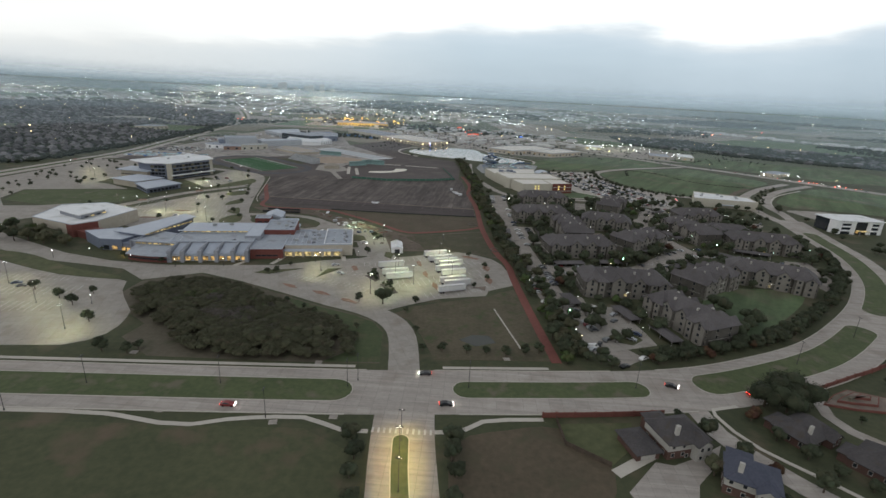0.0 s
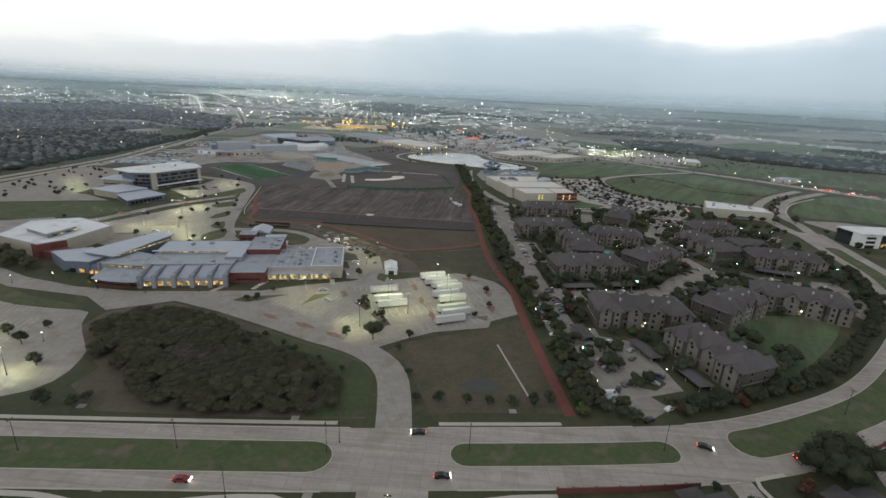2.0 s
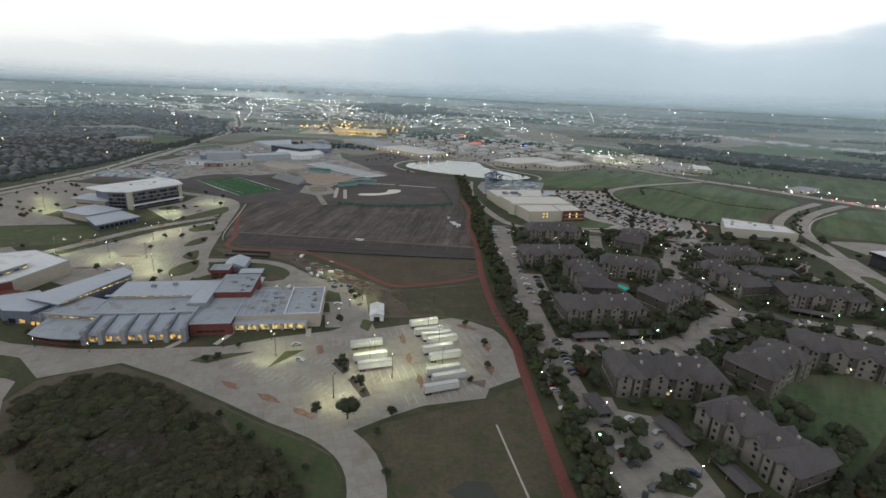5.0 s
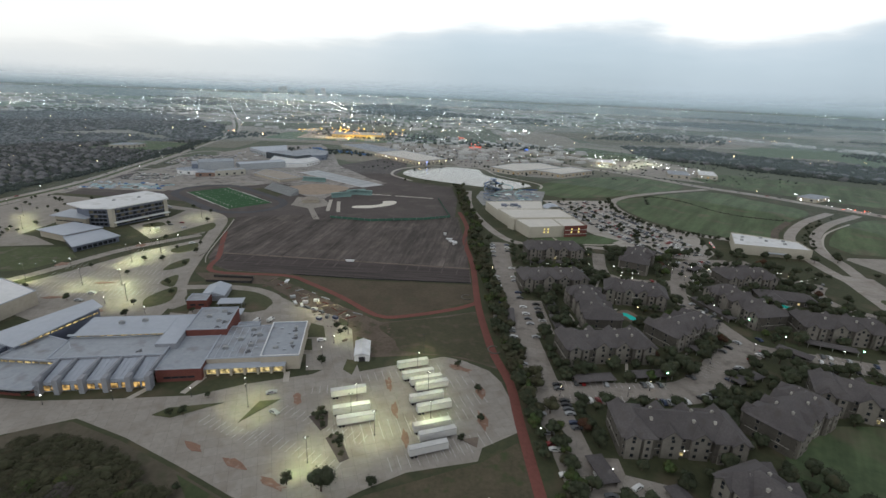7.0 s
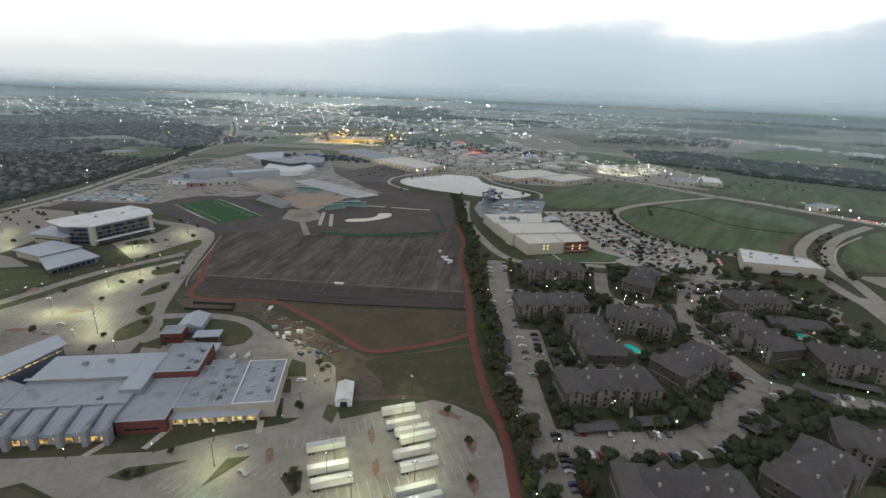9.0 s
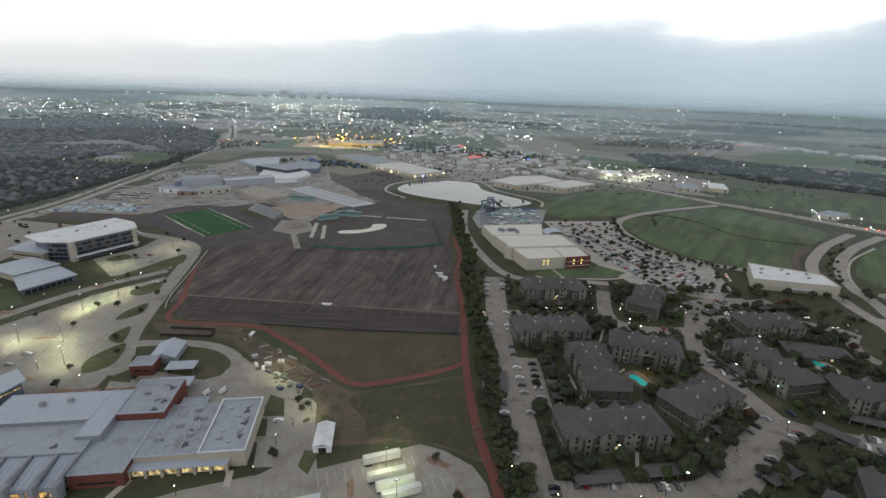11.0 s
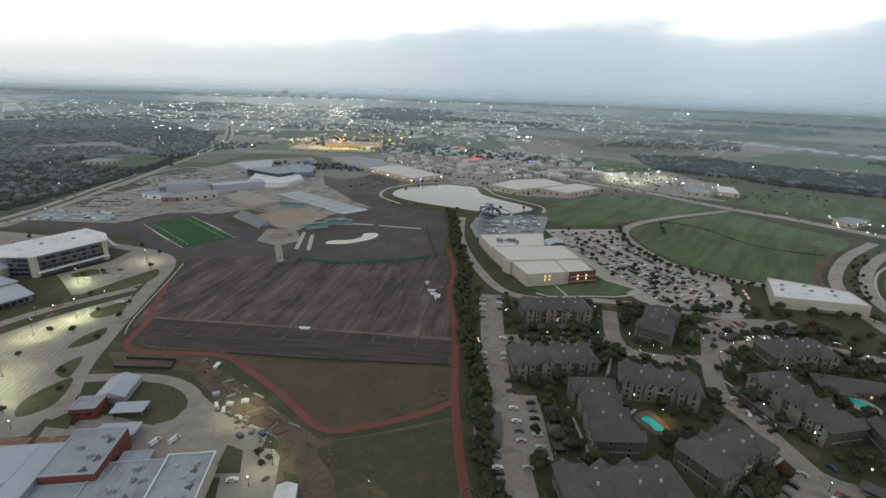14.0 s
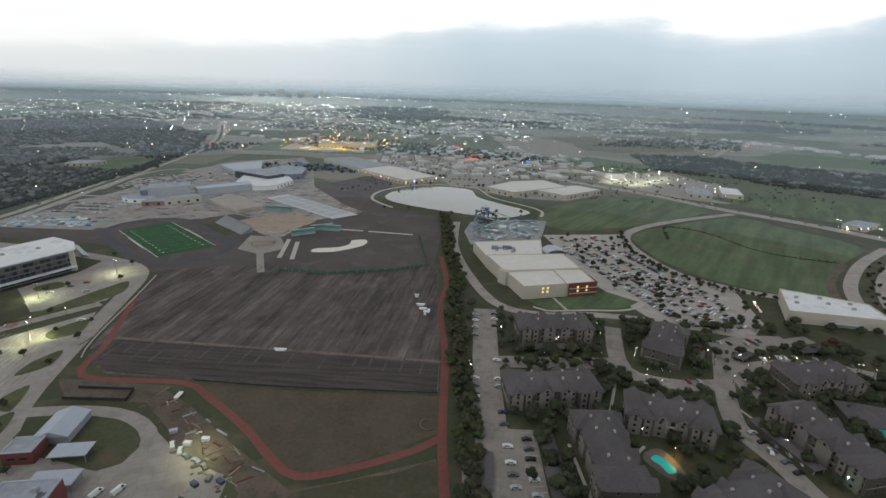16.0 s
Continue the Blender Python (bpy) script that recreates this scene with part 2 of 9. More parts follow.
def streaks(m, turn, across, along, lo, hi):
    """Long uneven streaks left by ploughing, in metres across and along."""
    nt = m.node_tree
    N, L = nt.nodes.new, nt.links.new
    p = nt.nodes["Principled BSDF"]
    old = p.inputs["Base Color"].links[0].from_socket
    geo, rot, mp, n, rng, hs = (N(k) for k in ("ShaderNodeNewGeometry", "ShaderNodeVectorRotate", "ShaderNodeMapping", "ShaderNodeTexNoise", "ShaderNodeMapRange", "ShaderNodeHueSaturation"))
    rot.rotation_type = "Z_AXIS"
    rot.inputs["Angle"].default_value = radians(turn)
    mp.inputs["Scale"].default_value = (1 / across, 1 / along, 0)
    L(geo.outputs["Position"], rot.inputs["Vector"])
    L(rot.outputs[0], mp.inputs[0])
    L(mp.outputs[0], n.inputs["Vector"])
    n.inputs["Scale"].default_value, n.inputs["Detail"].default_value, n.inputs["Roughness"].default_value = 1.0, 4, 0.65
    rng.inputs["From Min"].default_value, rng.inputs["From Max"].default_value = 0.34, 0.68
    rng.interpolation_type = "SMOOTHSTEP"
    rng.inputs["To Min"].default_value, rng.inputs["To Max"].default_value = lo, hi
    L(n.outputs["Fac"], rng.inputs["Value"])
    L(rng.outputs[0], hs.inputs["Value"])
    L(old, hs.inputs["Color"])
    L(hs.outputs[0], p.inputs["Base Color"])
    return m


ROWS = streaks(mat("plowed_rows", (0.066, 0.055, 0.051), (0.110, 0.092, 0.084), 2.0, 45, bump=0.2, third=(0.125, 0.104, 0.092)), 6, 3.2, 70, 0.76, 1.22)
streaks(ROWS, 4, 16, 120, 0.72, 1.3)
streaks(ROWS, 12, 7, 22, 0.8, 1.3)
ROWS_DARK = streaks(mat("plowed_rows_dark", (0.052, 0.042, 0.041), (0.080, 0.065, 0.062), 2.0, 40, bump=0.2), 92, 2.5, 50, 0.7, 1.3)
MUD = mat("worn_brown_bank", (0.085, 0.066, 0.050), (0.150, 0.117, 0.092), 1.6, 16, bump=0.12, third=(0.070, 0.068, 0.042))
joints(streaks(CONCRETE, 92, 1.9, 55, 0.88, 1.1), 3, 4.6, 0.72)
joints(CONCRETE_LOT, -20, 4.6, 0.74)
LITTER = mat("leaf_litter", (0.080, 0.070, 0.050), (0.120, 0.103, 0.075), 2, 24, bump=0.1, third=(0.068, 0.070, 0.042))
MEADOW = streaks(mat("meadow_grass", (0.064, 0.094, 0.046), (0.106, 0.142, 0.070), 4, 60, bump=0.1, third=(0.120, 0.118, 0.075)), 35, 14, 130, 0.8, 1.3)

# ---- helpers for building ----
def part(name, bm, material, parent=None, label="", smooth=False):
    me = bpy.data.meshes.new(name)
    bm.to_mesh(me)
    bm.free()
    me.materials.append(material)
    if smooth:
        for f in me.polygons:
            f.use_smooth = True
    ob = new(name, me)
    ob.parent = parent
    if label:
        ob["label"] = label
    return ob


def from_data(name, verts, faces, material, parent=None):
    me = bpy.data.meshes.new(name)
    me.from_pydata(verts, [], faces)
    me.materials.append(material)
    ob = new(name, me)
    ob.parent = parent
    return ob


def thing(name, m, label, category, group="", kind=""):
    ob = new(name)
    ob.empty_display_size = 1
    ob.matrix_world = m
    return tagged(ob, label, category, group, kind)


def box(bm, x0, x1, y0, y1, z0, z1):
    v = [bm.verts.new(p) for p in ((x0, y0, z0), (x1, y0, z0), (x1, y1, z0), (x0, y1, z0), (x0, y0, z1), (x1, y0, z1), (x1, y1, z1), (x0, y1, z1))]
    for f in ((3, 2, 1, 0), (4, 5, 6, 7), (0, 1, 5, 4), (1, 2, 6, 5), (2, 3, 7, 6), (3, 0, 4, 7)):
        bm.faces.new([v[i] for i in f])
    return bm


def boxes(*rows):
    bm = bmesh.new()
    for r in rows:
        box(bm, *r)
    return bm


def prism(bm, pts, z0, z1):
    """An upright slab on a plan outline; z1 may be one height or one for each corner."""
    area = sum(pts[i - 1][0] * pts[i][1] - pts[i][0] * pts[i - 1][1] for i in range(len(pts)))
    if area < 0:
        pts = pts[::-1]
        if isinstance(z1, (list, tuple)):
            z1 = z1[::-1]
    tops = z1 if isinstance(z1, (list, tuple)) else [z1] * len(pts)
    lo = [bm.verts.new((p[0], p[1], z0)) for p in pts]
    hi = [bm.verts.new((p[0], p[1], z)) for p, z in zip(pts, tops)]
    n = len(pts)
    bm.faces.new(hi)
    bm.faces.new(lo[::-1])
    for i in range(n):
        bm.faces.new((lo[i], lo[(i + 1) % n], hi[(i + 1) % n], hi[i]))
    return bm


def curve(pts, step=6.0, closed=False):
    """A smooth line through plan points."""
    P = [Vector((p[0], p[1], 0)) for p in pts]
    n = len(P)
    out = []
    for i in range(n if closed else n - 1):
        a, b, c, d = (P[(i - 1) % n], P[i], P[(i + 1) % n], P[(i + 2) % n]) if closed else (P[max(i - 1, 0)], P[i], P[i + 1], P[min(i + 2, n - 1)])
        k = max(1, int((c - b).length / step))
        for j in range(k):
            t = j / k
            q = 0.5 * (2 * b + (c - a) * t + (2 * a - 5 * b + 4 * c - d) * t * t + (3 * b - a - 3 * c + d) * t ** 3)
            out.append((q.x, q.y))
    if not closed:
        out.append((P[-1].x, P[-1].y))
    return out


def offset(line, d):
    out = []
    for i, p in enumerate(line):
        a, b = Vector(line[max(i - 1, 0)]), Vector(line[min(i + 1, len(line) - 1)])
        t = (b - a).normalized()
        out.append((p[0] - t.y * d, p[1] + t.x * d))
    return out


def ribbon_bm(line, left, right, z0, z1):
    """A slab that follows a line, from right to left of it (metres)."""
    bm = bmesh.new()
    A, B = offset(line, left), offset(line, right)
    rows = []
    for a, b in zip(A, B):
        rows.append([bm.verts.new((*b, z0)), bm.verts.new((*b, z1)), bm.verts.new((*a, z1)), bm.verts.new((*a, z0))])
    for r, s in zip(rows, rows[1:]):
        for k in range(3):
            bm.faces.new((r[k], s[k], s[k + 1], r[k + 1]))
    bm.faces.new(rows[0])
    bm.faces.new(rows[-1][::-1])
    return bm


def land(name, pts, z, material, label, category, smooth=False, step=5.0, kind="structure"):
    ob = part(name, prism(bmesh.new(), curve(pts, step, True) if smooth else list(pts), -0.3, z), material)
    return tagged(ob, label, category, kind=kind)


def strip(name, pts, width, z, material, label, category, step=6.0, z0=-0.3):
    ob = part(name, ribbon_bm(curve(pts, step), width / 2, -width / 2, z0, z), material)
    return tagged(ob, label, category, kind="structure")


def patchwork():
    """Grassland broken into fields of differing growth, some hundred metres across."""
    m = mat("grassland", (0.044, 0.051, 0.027), (0.072, 0.077, 0.040), 2.5, 40, bump=0.1, third=(0.100, 0.085, 0.055))
    nt = m.node_tree
    N, L = nt.nodes.new, nt.links.new
    p = nt.nodes["Principled BSDF"]
    old = p.inputs["Base Color"].links[0].from_socket
    geo, mp, vo = N("ShaderNodeNewGeometry"), N("ShaderNodeMapping"), N("ShaderNodeTexVoronoi")
    mp.inputs["Scale"].default_value = (1 / 420, 1 / 230, 0)
    L(geo.outputs["Position"], mp.inputs[0])
    L(mp.outputs[0], vo.inputs["Vector"])
    vo.inputs["Scale"].default_value = 1.0
    vo.distance = "MANHATTAN"
    ramp = N("ShaderNodeValToRGB")
    ramp.color_ramp.interpolation = "CONSTANT"
    e = ramp.color_ramp.elements
    e[0].position, e[0].color = 0.0, (0.105, 0.120, 0.080, 1)
    e[1].position, e[1].color = 0.86, (0.26, 0.245, 0.215, 1)
    for q, c in ((0.3, (0.18, 0.172, 0.135, 1)), (0.55, (0.10, 0.145, 0.082, 1)), (0.68, (0.24, 0.218, 0.178, 1))):
        e.new(q).color = c
    sp = N("ShaderNodeSeparateColor")
    L(vo.outputs["Color"], sp.inputs[0])
    L(sp.outputs[0], ramp.inputs[0])
    # only past the built-up land
    sx, far = N("ShaderNodeSeparateXYZ"), N("ShaderNodeMapRange")
    L(geo.outputs["Position"], sx.inputs[0])
    far.inputs["From Min"].default_value, far.inputs["From Max"].default_value = 820, 1000
    L(sx.outputs["Y"], far.inputs["Value"])
    mix = N("ShaderNodeMixRGB")
    L(far.outputs[0], mix.inputs[0])
    L(old, mix.inputs[1])
    L(ramp.outputs[0], mix.inputs[2])
    L(mix.outputs[0], p.inputs["Base Color"])
    return m


LAND = patchwork()

# ---- ground, roads and lots ----
def swell(r):
    """Height of the land, which rises gently towards the rim."""
    return 88 * max(0.0, (r - 2200) / 2480) ** 1.6


NEAR_EYE = (15, 110)
REACH = [(r, r * 125 / (125 - swell(r))) for r in range(2200, 4581, 20)]


def far_place(x, y):
    """A spot of the far plain, drawn in onto the rising land: x, y, z and the scale of things there."""
    dx, dy = x - NEAR_EYE[0], y - NEAR_EYE[1]
    d = math.hypot(dx, dy)
    if d <= 2200:
        return x, y, 0.0, 1.0
    for (r0, d0), (r1, d1) in zip(REACH, REACH[1:]):
        if d <= d1:
            break
    r = r0 + (r1 - r0) * min(1, (d - d0) / (d1 - d0))
    k = r / d
    px, py = NEAR_EYE[0] + dx * k, NEAR_EYE[1] + dy * k
    return px, py, swell(math.hypot(px, py - 300)), k


def ground_sheet():
    bm = bmesh.new()
    segs = 96
    prev = None
    centre = bm.verts.new((0, 300, 0))
    for r in (400, 900, 1600, 2200, 2600, 3000, 3400, 3800, 4200, 4680):
        row = [bm.verts.new((r * math.cos(2 * math.pi * i / segs), 300 + r * math.sin(2 * math.pi * i / segs), swell(r))) for i in range(segs)]
        for i in range(segs):
            j = (i + 1) % segs
            if prev is None:
                bm.faces.new((centre, row[i], row[j]))
            else:
                bm.faces.new((prev[i], row[i], row[j], prev[j]))
        prev = row
    return tagged(part("ground", bm, LAND, smooth=True), "dark grassland at dusk running to the horizon", "ground", kind="structure")


def distance():
    """A plain ring past the rim of the land: distance haze painted as its glow, which dissolves into the sky."""
    m = bpy.data.materials.new("painted_haze")
    m.use_nodes = True
    nt = m.node_tree
    nt.nodes.clear()
    N, L = nt.nodes.new, nt.links.new
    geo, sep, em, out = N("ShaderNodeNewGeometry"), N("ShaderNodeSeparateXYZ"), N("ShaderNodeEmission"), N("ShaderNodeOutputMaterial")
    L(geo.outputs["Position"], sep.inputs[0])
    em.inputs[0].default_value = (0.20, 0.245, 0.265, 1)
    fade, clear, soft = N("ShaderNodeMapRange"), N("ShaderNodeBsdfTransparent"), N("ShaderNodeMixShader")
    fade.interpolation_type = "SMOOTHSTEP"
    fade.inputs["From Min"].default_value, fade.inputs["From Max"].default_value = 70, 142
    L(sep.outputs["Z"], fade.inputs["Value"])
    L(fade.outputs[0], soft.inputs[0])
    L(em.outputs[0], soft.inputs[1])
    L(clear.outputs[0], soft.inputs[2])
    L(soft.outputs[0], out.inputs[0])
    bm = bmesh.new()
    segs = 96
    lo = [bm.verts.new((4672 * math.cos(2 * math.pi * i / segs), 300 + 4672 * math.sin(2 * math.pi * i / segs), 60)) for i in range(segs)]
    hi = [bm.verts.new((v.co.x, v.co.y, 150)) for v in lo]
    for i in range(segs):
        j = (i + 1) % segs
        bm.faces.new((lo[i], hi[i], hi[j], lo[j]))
    return tagged(part("backdrop", bm, m), "glowing ring painted with blue-grey haze along the horizon", "backdrop", kind="structure")


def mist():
    """Distance haze imitated by gauzy translucent curtains over the far land, lit by the sky, open at the top."""
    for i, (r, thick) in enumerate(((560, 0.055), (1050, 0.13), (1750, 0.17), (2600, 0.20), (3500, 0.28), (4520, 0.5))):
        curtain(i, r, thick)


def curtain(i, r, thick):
    # one see-through sheet; its tint adds haze and thins out with height
    m = bpy.data.materials.new("haze_sheet")
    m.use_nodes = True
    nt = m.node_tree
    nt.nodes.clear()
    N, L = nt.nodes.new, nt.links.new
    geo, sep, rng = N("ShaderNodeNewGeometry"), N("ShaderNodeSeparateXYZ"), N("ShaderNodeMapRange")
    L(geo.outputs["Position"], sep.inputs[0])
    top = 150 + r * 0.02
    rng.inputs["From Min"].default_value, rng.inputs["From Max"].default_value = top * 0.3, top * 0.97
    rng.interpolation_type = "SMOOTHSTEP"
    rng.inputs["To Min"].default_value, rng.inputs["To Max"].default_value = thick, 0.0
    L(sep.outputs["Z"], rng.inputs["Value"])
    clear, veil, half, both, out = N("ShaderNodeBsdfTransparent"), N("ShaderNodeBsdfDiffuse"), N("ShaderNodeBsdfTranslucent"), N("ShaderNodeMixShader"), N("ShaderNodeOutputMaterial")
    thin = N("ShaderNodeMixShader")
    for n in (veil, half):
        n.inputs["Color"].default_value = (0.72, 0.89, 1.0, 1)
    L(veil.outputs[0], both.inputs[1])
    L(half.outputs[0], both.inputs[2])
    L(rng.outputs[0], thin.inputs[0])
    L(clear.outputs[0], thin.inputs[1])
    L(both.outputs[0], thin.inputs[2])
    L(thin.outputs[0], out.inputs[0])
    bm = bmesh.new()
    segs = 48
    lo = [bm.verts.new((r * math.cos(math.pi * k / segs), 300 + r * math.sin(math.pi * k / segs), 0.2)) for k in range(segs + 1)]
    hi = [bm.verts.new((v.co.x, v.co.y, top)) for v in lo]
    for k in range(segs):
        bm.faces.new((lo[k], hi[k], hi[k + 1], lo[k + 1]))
    tagged(part(f"mist_{i + 1}", bm, m), "translucent bluish sheet imitating distance haze over the far land", "mist", kind="structure")


ground_sheet()
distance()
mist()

RING = [(-700, 116), (-420, 127), (-148, 139), (-42, 144), (0, 147), (60, 152), (100, 158), (135, 170), (170, 187), (205, 213), (240, 245), (272, 285), (297, 335), (311, 385), (322, 425), (330, 455)]
AVENUE = [(-470, 300), (-455, 560), (-452, 682), (-470, 798), (-508, 1008), (-590, 1408), (-710, 1713), (-960, 2240)]
HIGHWAY = [(-60, 1500), (120, 1230), (223, 1060), (334, 955), (400, 865), (469, 799), (530, 722), (640, 600), (900, 330)]
TRAIL = [(20, 614), (27, 553), (24, 503), (29, 441), (30, 371), (33, 329), (36, 306), (41, 283), (42, 255), (45, 206), (48, 169)]
TRAIL_BRANCH = [(-190, 500), (-178, 468), (-169, 445), (-164, 430), (-160, 409), (-146, 402), (-102, 402), (-83, 391), (-56, 370), (-37, 352), (-25, 345), (-7, 350), (18, 362), (29, 371)]
tagged(part("road_ring", ribbon_bm(curve(RING, 6), 12.0, -14.2, -0.3, 0.10), CONCRETE), "pale concrete divided road in a long curve", "road", kind="structure")
strip("road_ring_west", [(319, 436), (320, 465), (324, 492), (329, 511), (339, 539), (365, 582), (420, 641), (490, 697)], 10, 0.095, CONCRETE, "pale concrete carriageway of the divided road", "road")
strip("road_ring_east", [(330, 440), (340, 468), (347, 489), (352, 514), (364, 542), (395, 586), (447, 637), (520, 690)], 10, 0.09, CONCRETE, "pale concrete carriageway of the divided road", "road")
strip("pavement_ring", [(349, 497), (359, 521), (376, 551), (412, 594), (471, 640)], 2.2, 0.08, WALKWAY, "pale concrete footpath beside the road", "footpath")
land("pavement_lot_east", [(360, 500), (366, 506), (401, 507), (450, 485), (430, 462), (384, 460), (366, 466)], 0.055, CONCRETE_LOT, "pale concrete parking lot of the glass office", "parking lot")
strip("ditch", [(400, 638), (356, 592), (330, 550), (326, 540)], 7, 0.06, MUD, "brown worn ditch beside the road", "ditch")
strip("road_avenue", AVENUE, 26, 0.10, CONCRETE, "pale concrete divided avenue with street lights", "road")
strip("road_entrance", [(-9.5, 134), (-9, 120), (-7, 98), (-3, 60), (4, -40)], 19.5, 0.12, CONCRETE, "concrete entrance street with a planted middle", "road")
strip("road_highway", HIGHWAY, 20, 0.11, CONCRETE, "concrete highway with evening traffic", "road")
strip("road_loop", [(403, 836), (306, 785), (245, 742), (216, 700), (213, 645), (228, 590), (262, 560), (300, 545), (342, 530)], 10, 0.09, CONCRETE, "curved concrete access road", "road")
strip("road_service", [(34, 740), (32, 690), (33, 638), (45, 570), (64, 515), (94, 500), (129, 503), (170, 497), (230, 478)], 8, 0.09, CONCRETE, "concrete service road beside the hall", "road")


VERGE = mat("verge_grass", (0.044, 0.060, 0.026), (0.070, 0.088, 0.040), 2.0, 18, bump=0.1, third=(0.085, 0.082, 0.046))
MEDIAN_GRASS = mat("median_grass", (0.058, 0.076, 0.033), (0.092, 0.110, 0.050), 2.0, 16, bump=0.1, third=(0.125, 0.112, 0.078))


def on_line(pts, a, b, axis=0):
    return [p for p in curve(pts, 4) if a <= p[axis] <= b]


def taper(line, left, right, name):
    """A median with rounded noses."""
    A, B = offset(line, left), offset(line, right)
    h = (left - right) / 2
    out = []
    for end, nxt, P, Q in ((line[-1], line[-2], A[-1], B[-1]), (line[0], line[1], B[0], A[0])):
        mid = Vector(((P[0] + Q[0]) / 2, (P[1] + Q[1]) / 2))
        t = (Vector(end) - Vector(nxt)).normalized()
        n = (Vector(P) - mid).normalized()
        out.append([tuple(mid + n * h * math.cos(a) + t * h * math.sin(a)) for a in (math.pi * k / 8 for k in range(9))])
    pts = A[1:-1] + out[0] + B[1:-1][::-1] + out[1]
    ob = part(name, prism(bmesh.new(), pts, 0, 0.20), MEDIAN_GRASS)
    tagged(ob, "mown grass median inside a concrete kerb", "median", kind="structure")
    ring = pts + pts[:1]
    part("kerb", ribbon_bm(ring, 0.15, -0.15, 0, 0.26), WALKWAY, ob)
    return ob


for n, (a, b, l, r) in enumerate(((-700, -31, 5.6, -7.4), (8, 75, 4.6, -5.4), (104, 205, 6.5, -6.5), (232, 316, 6, -6))):
    taper(on_line(RING, a, b), l, r, f"median_{n + 1}")
taper([(-9.5, 119.6), (-8.8, 108), (-7.4, 96), (-5.4, 78), (-4, 66)], 2.5, -2.5, "median_5")
taper(on_line(AVENUE, 320, 2000, 1), 4, -4, "median_6")
for n, (a, b, s) in enumerate(((-600, -24, 12.0), (-3, 70, 12.0), (88, 262, 12.0), (-600, -26, -14.2), (4, 92, -14.2), (112, 262, -14.2))):
    tagged(part(f"kerb_{n + 1}", ribbon_bm(on_line(RING, a, b), s + 0.2, s - 0.2, 0, 0.28), WALKWAY), "pale concrete kerb along the road", "kerb", kind="structure")
line = on_line(RING, -600, -26)
tagged(part("pavement_north", ribbon_bm(line, 15.4, 13.7, -0.1, 0.10), WALKWAY), "pale concrete footpath beside the road", "footpath", kind="structure")
tagged(part("pavement_north_east", ribbon_bm(on_line(RING, 2, 45), 14.8, 13.2, -0.1, 0.10), WALKWAY), "pale concrete footpath beside the road", "footpath", kind="structure")
strip("pavement_south_west", [(-400, 110), (-150, 123.5), (-110, 125), (-98, 124.5), (-84, 122), (-74, 122), (-64, 125.3), (-50, 127.6), (-41, 128), (-34, 125.5), (-28, 123), (-20, 123)], 1.8, 0.10, WALKWAY, "winding pale concrete footpath", "footpath")
strip("pavement_south_east", [(0, 124), (4, 124.5), (10, 126), (16, 130.5), (24, 132), (36, 133)], 1.8, 0.10, WALKWAY, "winding pale concrete footpath", "footpath")

for x, y, a in ((-50, 125, 10), (-116, 161, 4), (-45, 160.5, 4), (-32, 129, 0), (-87, 128, 0), (-130, 127, 0), (28, 170, 4)):
    o = tagged(part("inlet_pad", boxes((-1.3, 1.3, -1.1, 1.1, 0, 0.12), (-0.6, 0.6, -0.5, 0.5, 0.12, 0.2)), CONCRETE), "square concrete drain inlet set in grass", "drain", "drain inlets")
    o.matrix_world = pose(x, y, 0.02, 0, 0, a)

# school grounds
land("pavement_lot_south", [(-27, 208), (-41, 206), (-56, 212), (-78, 223), (-106, 236), (-131, 245), (-156, 231), (-175, 245), (-222, 252), (-275, 270), (-275, 290), (-222, 265), (-189, 256), (-156, 254), (-125, 258), (-94, 263), (-76, 273), (-50, 283), (-34, 300), (-29, 287), (10, 304), (20, 301), (32, 293), (37, 284), (40, 270), (41, 250), (26, 240), (24, 233), (-1, 226), (-15, 217)], 0.06, CONCRETE_LOT, "pale concrete parking lot before the school", "parking lot")
strip("pavement_drive", [(-12, 156), (-14, 176), (-17, 190), (-24, 201), (-36, 210), (-50, 216)], 12, 0.072, CONCRETE_LOT, "pale concrete school drive", "drive")
land("pavement_yard", [(-54, 286), (-58, 300), (-100, 300), (-140, 318), (-150, 345), (-118, 350), (-100, 345), (-96, 368), (-84, 359), (-71, 351), (-57, 345), (-50, 343), (-46, 333), (-41, 328), (-38, 316), (-34, 300), (-40, 288)], 0.065, CONCRETE_LOT, "pale concrete service yard behind the school", "yard")
strip("road_yard_loop", [(-164, 373), (-140, 377), (-120, 376.8), (-104, 371), (-92.5, 360), (-88, 347)], 7.0, 0.078, CONCRETE_LOT, "curved concrete service drive", "drive")
land("lawn_loop", [(-150, 371), (-132, 373), (-115, 372.5), (-101, 365), (-95, 356), (-96, 347), (-103, 342.5), (-118, 346), (-146, 352)], 0.12, GRASS, "oval lawn within the service drive", "lawn", smooth=True)
land("pavement_lot_west", [(-268, 352), (-250, 385), (-228, 435), (-200, 475), (-172, 408), (-152, 345), (-150, 332), (-178, 322), (-207, 318), (-250, 335)], 0.055, CONCRETE_LOT, "pale concrete parking lot with floodlights", "parking lot")
strip("road_campus_east", [(-146, 345), (-165, 378), (-181, 430), (-198, 495), (-210, 535), (-226, 556), (-255, 570), (-300, 583)], 11, 0.084, CONCRETE_LOT, "pale concrete campus drive", "drive")
strip("road_campus", [(-420, 332), (-340, 318), (-290, 345), (-266, 382), (-242, 440), (-206, 487)], 8, 0.090, CONCRETE_LOT, "pale concrete campus drive", "drive")
